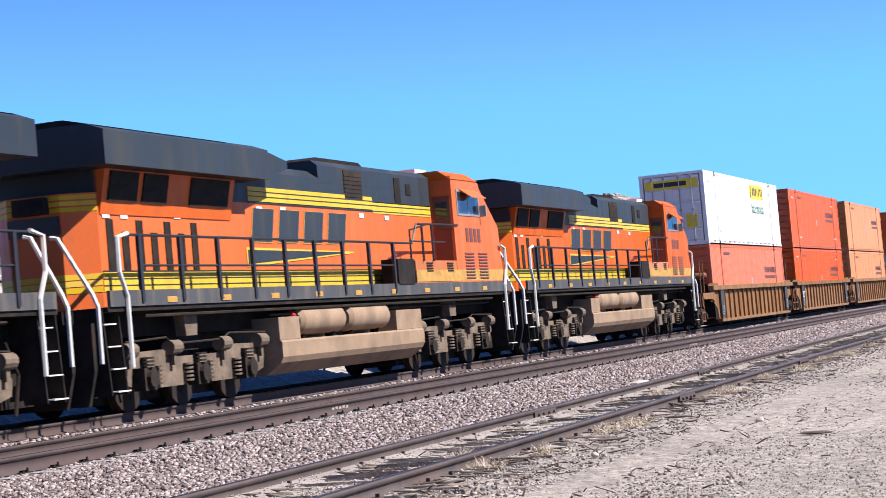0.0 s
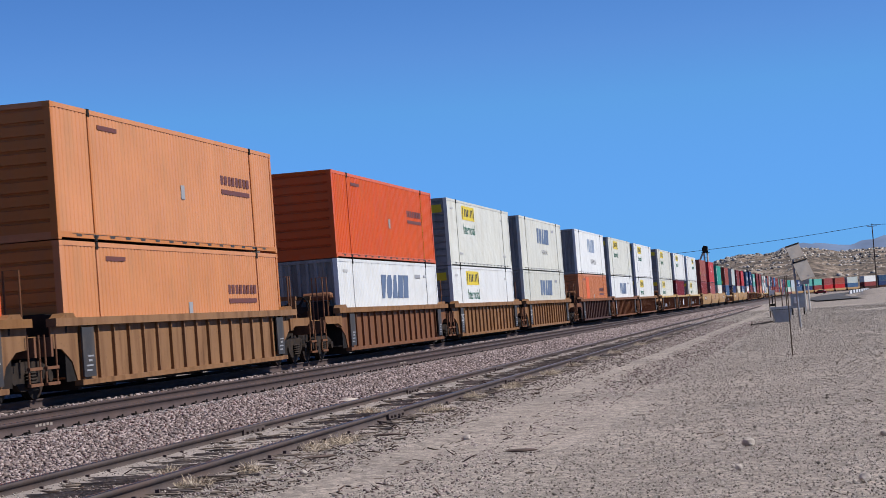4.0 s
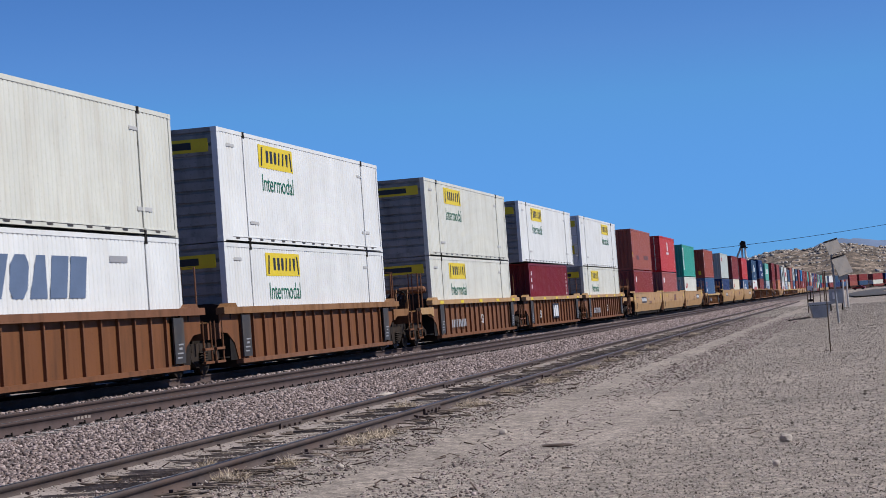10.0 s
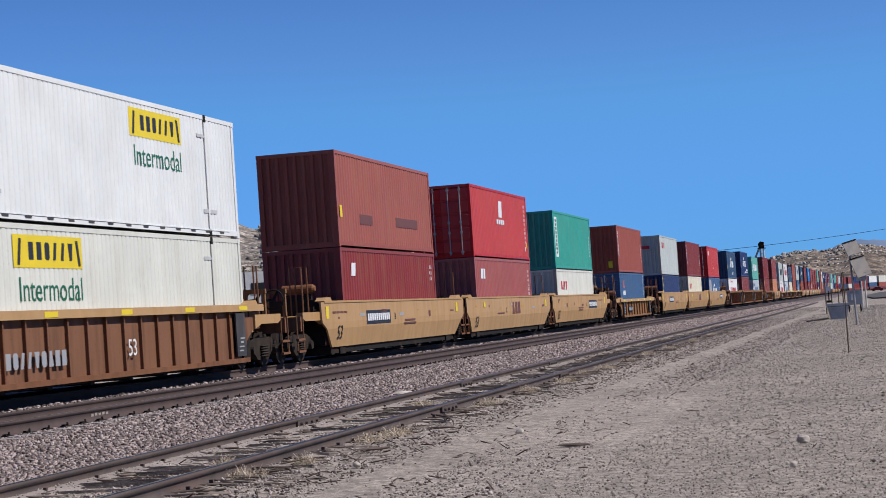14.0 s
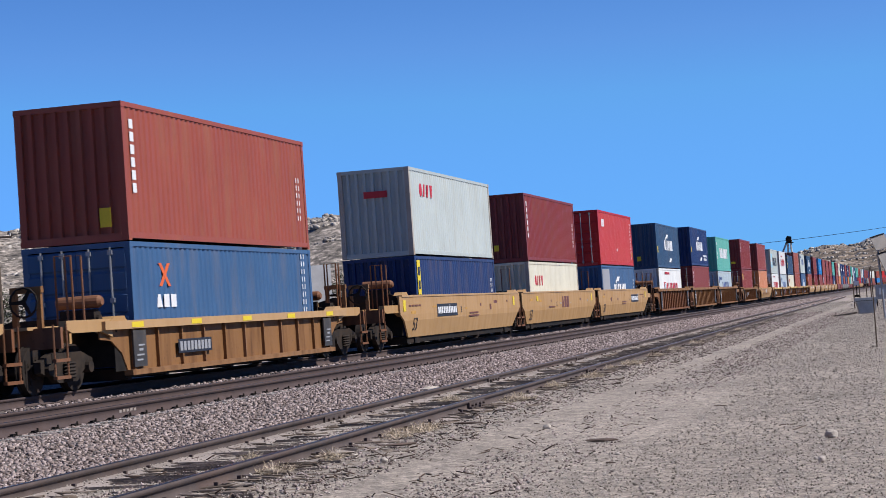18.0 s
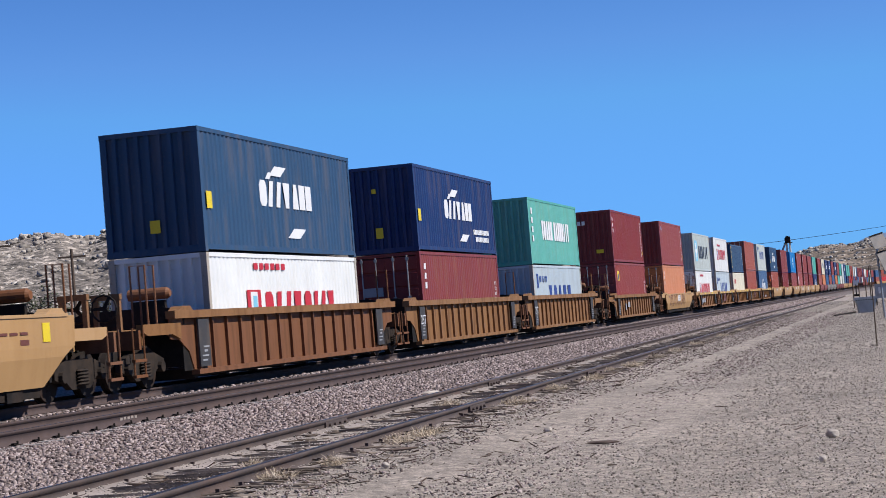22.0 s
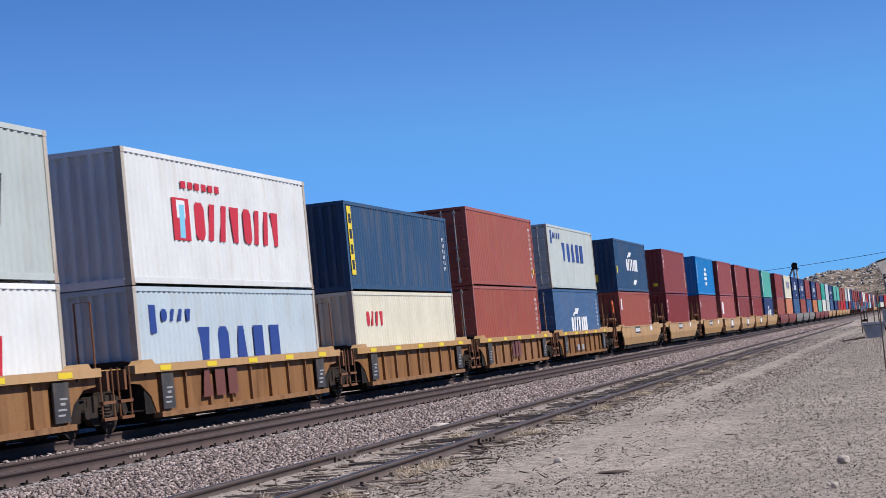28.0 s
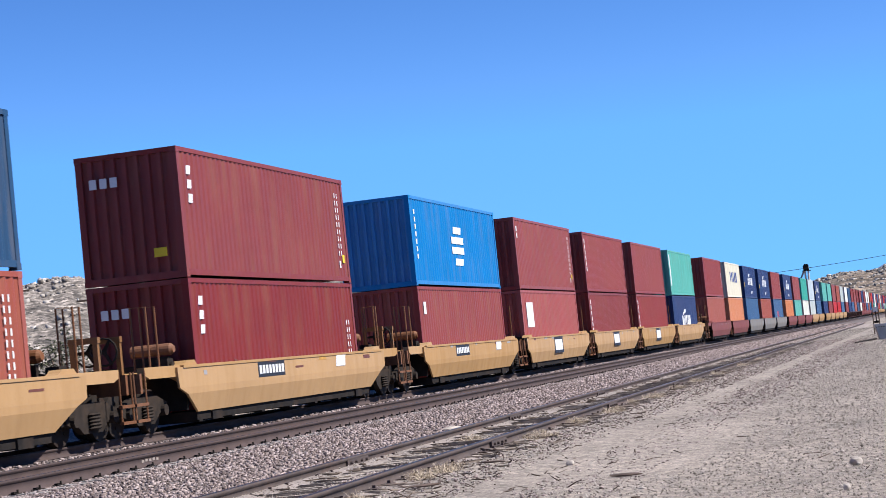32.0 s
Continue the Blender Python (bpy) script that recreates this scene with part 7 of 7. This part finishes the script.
def solar_mast():
    root = tagged(new("solar_mast"), "leaning grey mast with two tilted solar panels", "solar panel")
    x, y = 80.6, 80.6 * math.tan(radians(0.77))
    root.matrix_basis = pose(x, y, 0, 0, 0, 0)
    part("mast", shape("mast", lambda bm: rod(bm, (0, 0, -0.2), (0, 0.12, 3.35), 0.045, 8)), M["steel"], root)
    for k, (z, w, h) in enumerate(((3.15, 0.62, 0.62), (2.35, 0.66, 0.86))):
        pn = part("panel", shape(("panel", w), lambda bm: box(bm, -0.02, 0.02, -w / 2, w / 2, -h / 2, h / 2)), M["concrete"], root, "pale panel back in a frame", pose(-0.05, 0.0 - 0.3 * k, z, -14, 20, 20))
        part("cells", shape(("cells", w), lambda bm: box(bm, -0.004, 0.004, -w / 2 + 0.03, w / 2 - 0.03, -h / 2 + 0.03, h / 2 - 0.03)), M["solar"], pn, "", (0.025, 0, 0))
        part("bracket", shape(("bracket", w), lambda bm: box(bm, -0.05, -0.02, -w / 2, w / 2, h / 2 - 0.05, h / 2 - 0.01)), M["dark"], pn)
    part("control_box", shape("control_box", lambda bm: box(bm, -0.12, 0.12, -0.2, 0.2, 1.75, 2.1)), M["steel"], root, "", (0, -0.3, 0))


solar_mast()


def stake(x, y, h, material, label, r=0.03, lean=0.0):
    ob = part("marker_post", shape(("stake", h, r), lambda bm: rod(bm, (0, 0, -0.2), (0, lean, h), r, 6, r * 0.8)), material, None, label, (x, y, ground_z(x, y)))
    return tagged(ob, category="post", group="posts beside the siding")


stake(44.3, 0.83, 1.85, M["timber"], "thin dark steel marker post standing in gravel", 0.015)
for az, d, h in ((1.62, 118, 2.0), (1.45, 121, 1.5), (1.12, 112, 2.4), (1.25, 125, 1.7)):
    stake(*polar(az, d), h, M["timber"], "dark weathered timber post beside the siding", 0.038)
for az, d, h in ((0.57, 140, 2.55), (0.46, 141, 2.3)):
    stake(*polar(az, d), h, M["grip"], "white painted post beside a cabinet", 0.07)


def trough():
    x, y = 97.0, 97.0 * math.tan(radians(1.29))
    root = tagged(new("metal_trough"), "grey sheet-metal trough with sloping sides on gravel", "trough")
    root.matrix_basis = pose(x, y, 0, 0, 0, 6)
    part("basin", shape("basin", lambda bm: prism(bm, [(-0.36, 0), (0.36, 0), (0.5, 0.62), (-0.5, 0.62)], -0.4, 0.4, "x")), M["steel"], root)
    part("rim", shape("trough_rim", lambda bm: box(bm, -0.46, 0.46, -0.56, 0.56, 0.62, 0.78)), M["steel"], root)
    for k in range(9):
        part("rim_slot", shape("rim_slot", lambda bm: box(bm, -0.012, 0.0, -0.035, 0.035, 0, 0.035)), M["dark"], root, "", (-0.455, -0.48 + 0.12 * k, 0.62))
    # low dark rod running out over the gravel from the trough
    ob = part("drain_pipe", shape("drain_pipe", lambda bm: pipe(bm, [(-0.5, 0.5, 0.08), (-3.0, 0.9, 0.06), (-5.2, 1.35, 0.05)], 0.045)), M["dark"], None, "thin dark rod lying on gravel beside the trough", (x, y, 0))
    tagged(ob, category="pipe")


trough()


def cabinet():
    x, y = 122.0, 122.0 * math.tan(radians(0.80))
    root = tagged(new("control_cabinet"), "grey steel control cabinet on legs with white placard", "cabinet")
    root.matrix_basis = pose(x, y, 0, 0, 0, 4)
    part("body", shape("cabinet_body", lambda bm: [box(bm, -0.25, 0.25, -0.42, 0.42, 0.45, 1.3), box(bm, -0.28, 0.28, -0.45, 0.45, 1.3, 1.36)]), M["steel"], root)
    part("placard", shape("placard", lambda bm: box(bm, -0.262, -0.25, -0.06, 0.22, 0.75, 1.15)), M["mark_white"], root, "white placard")
    for sy in (-0.36, 0.36):
        part("leg", shape("cabinet_leg", lambda bm: box(bm, -0.04, 0.04, -0.04, 0.04, -0.1, 0.45)), M["dark"], root, "", (0, sy, 0))


cabinet()


def car():
    root = tagged(new("parked_car"), "dark red sedan parked beside the far bend", "car")
    root.matrix_basis = pose(690, 1.4, 0.12, 0, 0, 78)
    part("body", shape("car_body", lambda bm: prism(bm, [(-2.2, 0.3), (2.2, 0.3), (2.25, 0.75), (1.3, 0.92), (0.7, 1.38), (-0.8, 1.42), (-1.6, 1.0), (-2.25, 0.9)], -0.88, 0.88)), M["carred"], root)
    part("side_window", shape("car_window", lambda bm: prism(bm, [(1.0, 0.98), (0.6, 1.32), (-0.75, 1.35), (-1.3, 1.0)], -0.89, 0.89)), M["glass"], root)
    for x in (-1.35, 1.4):
        for sy in (-0.8, 0.8):
            part("wheel", shape("car_wheel", lambda bm: rod(bm, (0, -0.11, 0.32), (0, 0.11, 0.32), 0.32, 16)), M["rubber"], root, "", (x, sy, 0))


car()


def ribbon(name, pts, width, material, label, z=0.14):
    verts, faces = [], []
    for i, (x, y) in enumerate(pts):
        a, b = pts[max(0, i - 1)], pts[min(len(pts) - 1, i + 1)]
        h = math.atan2(b[1] - a[1], b[0] - a[0])
        for o in (-width / 2, width / 2):
            verts.append((x - o * math.sin(h), y + o * math.cos(h), z))
    faces = [(2 * i, 2 * i + 1, 2 * i + 3, 2 * i + 2) for i in range(len(pts) - 1)]
    return tagged(cloud(name, np.array(verts), np.array(faces), material), label, "road", kind="structure")


ribbon("road", [(250, -2.2), (300, -0.8), (380, -0.5), (470, -2.0), (560, -5.5), (660, -13), (760, -26), (900, -50)], 6.5, M["asphalt"], "worn dark asphalt road curving beside the line")


def barrier():
    root = tagged(new("striped_barrier"), "low road barrier with black and white stripes", "barrier")
    a, b = Vector((430, -5.4, 0.15)), Vector((610, -13.6, 0.35))
    n = 16
    for i in range(n):
        p, q = a.lerp(b, i / n), a.lerp(b, (i + 1) / n)
        me = shape("barrier_block", lambda bm: box(bm, 0, (b - a).length / n, -0.15, 0.15, 0, 0.75))
        part("barrier_block", me, M["mark_black"] if i % 2 else M["mark_white"], root, "", pose(p.x, p.y, p.z, 0, 0, math.degrees(math.atan2(q.y - p.y, q.x - p.x))))


barrier()
hill("dirt_mound", -3.2, -0.75, 300, 400, lambda a: 1.1 + 0.3 * math.sin(a * 3), 21, M["ground"], "low mound of pale graded dirt beside the road", 30, 14)


def switch_stand():
    root = tagged(new("switch_stand"), "small white switch stand beside the siding", "switch stand")
    root.location = (215.0, spur_y(215) - 1.9, 0.1)
    part("stand", shape("switch_base", lambda bm: [box(bm, -0.3, 0.3, -0.3, 0.3, 0, 0.25), rod(bm, (0, 0, 0.2), (0, 0, 1.3), 0.06, 8)]), M["dark"], root)
    part("target", shape("switch_target", lambda bm: prism(bm, [(-0.3, 1.2), (0.3, 1.2), (0.3, 1.75), (-0.3, 1.75)], -0.02, 0.02, "x")), M["mark_white"], root, "white target plate")


switch_stand()


# ---- what moves ----
KNOTS = [2.0 * i for i in range(17)]
RUN = [1.53, 38.69, 76.14, 114.54, 153.2, 191.95, 231.08, 270.7, 310.26, 350.21, 390.49, 431.02, 471.54, 512.89, 554.26, 595.94, 637.86]


def travelled(t):
    """How far the train has come at t seconds."""
    k = min(int(t // 2), 15)
    g = np.gradient(RUN, 2.0)
    u = (t - 2.0 * k) / 2.0
    return (2 * u**3 - 3 * u**2 + 1) * RUN[k] + (u**3 - 2 * u**2 + u) * 2 * g[k] + (3 * u**2 - 2 * u**3) * RUN[k + 1] + (u**3 - u**2) * 2 * g[k + 1]


def ride(s, z, turned, t):
    x, y, h = along(s - travelled(t))
    return pose(x, y, z, 0, 0, math.degrees(h) + turned)


def motions():
    for thing, s, z, turned in TRAIN:
        walk(thing, [(t, ride(s, z, turned, t)) for t in KNOTS])
    # wheels roll while they pass close by
    clock = [(i / FPS, travelled(i / FPS)) for i in range(32 * FPS + 1)]
    for wheel, s, radius, at in SPIN:
        rows = [(t, (s - run) / radius) for t, run in clock if 12.0 < s - run < 58.0]
        if len(rows) < 2:
            continue
        if rows[0][0] > 0:
            rows.insert(0, (0.0, rows[0][1]))
        if rows[-1][0] < 32:
            rows.append((32.0, rows[-1][1]))
        walk(wheel, [(t, Matrix.Translation(at) @ Matrix.Rotation(a, 4, "Y")) for t, a in rows])


motions()
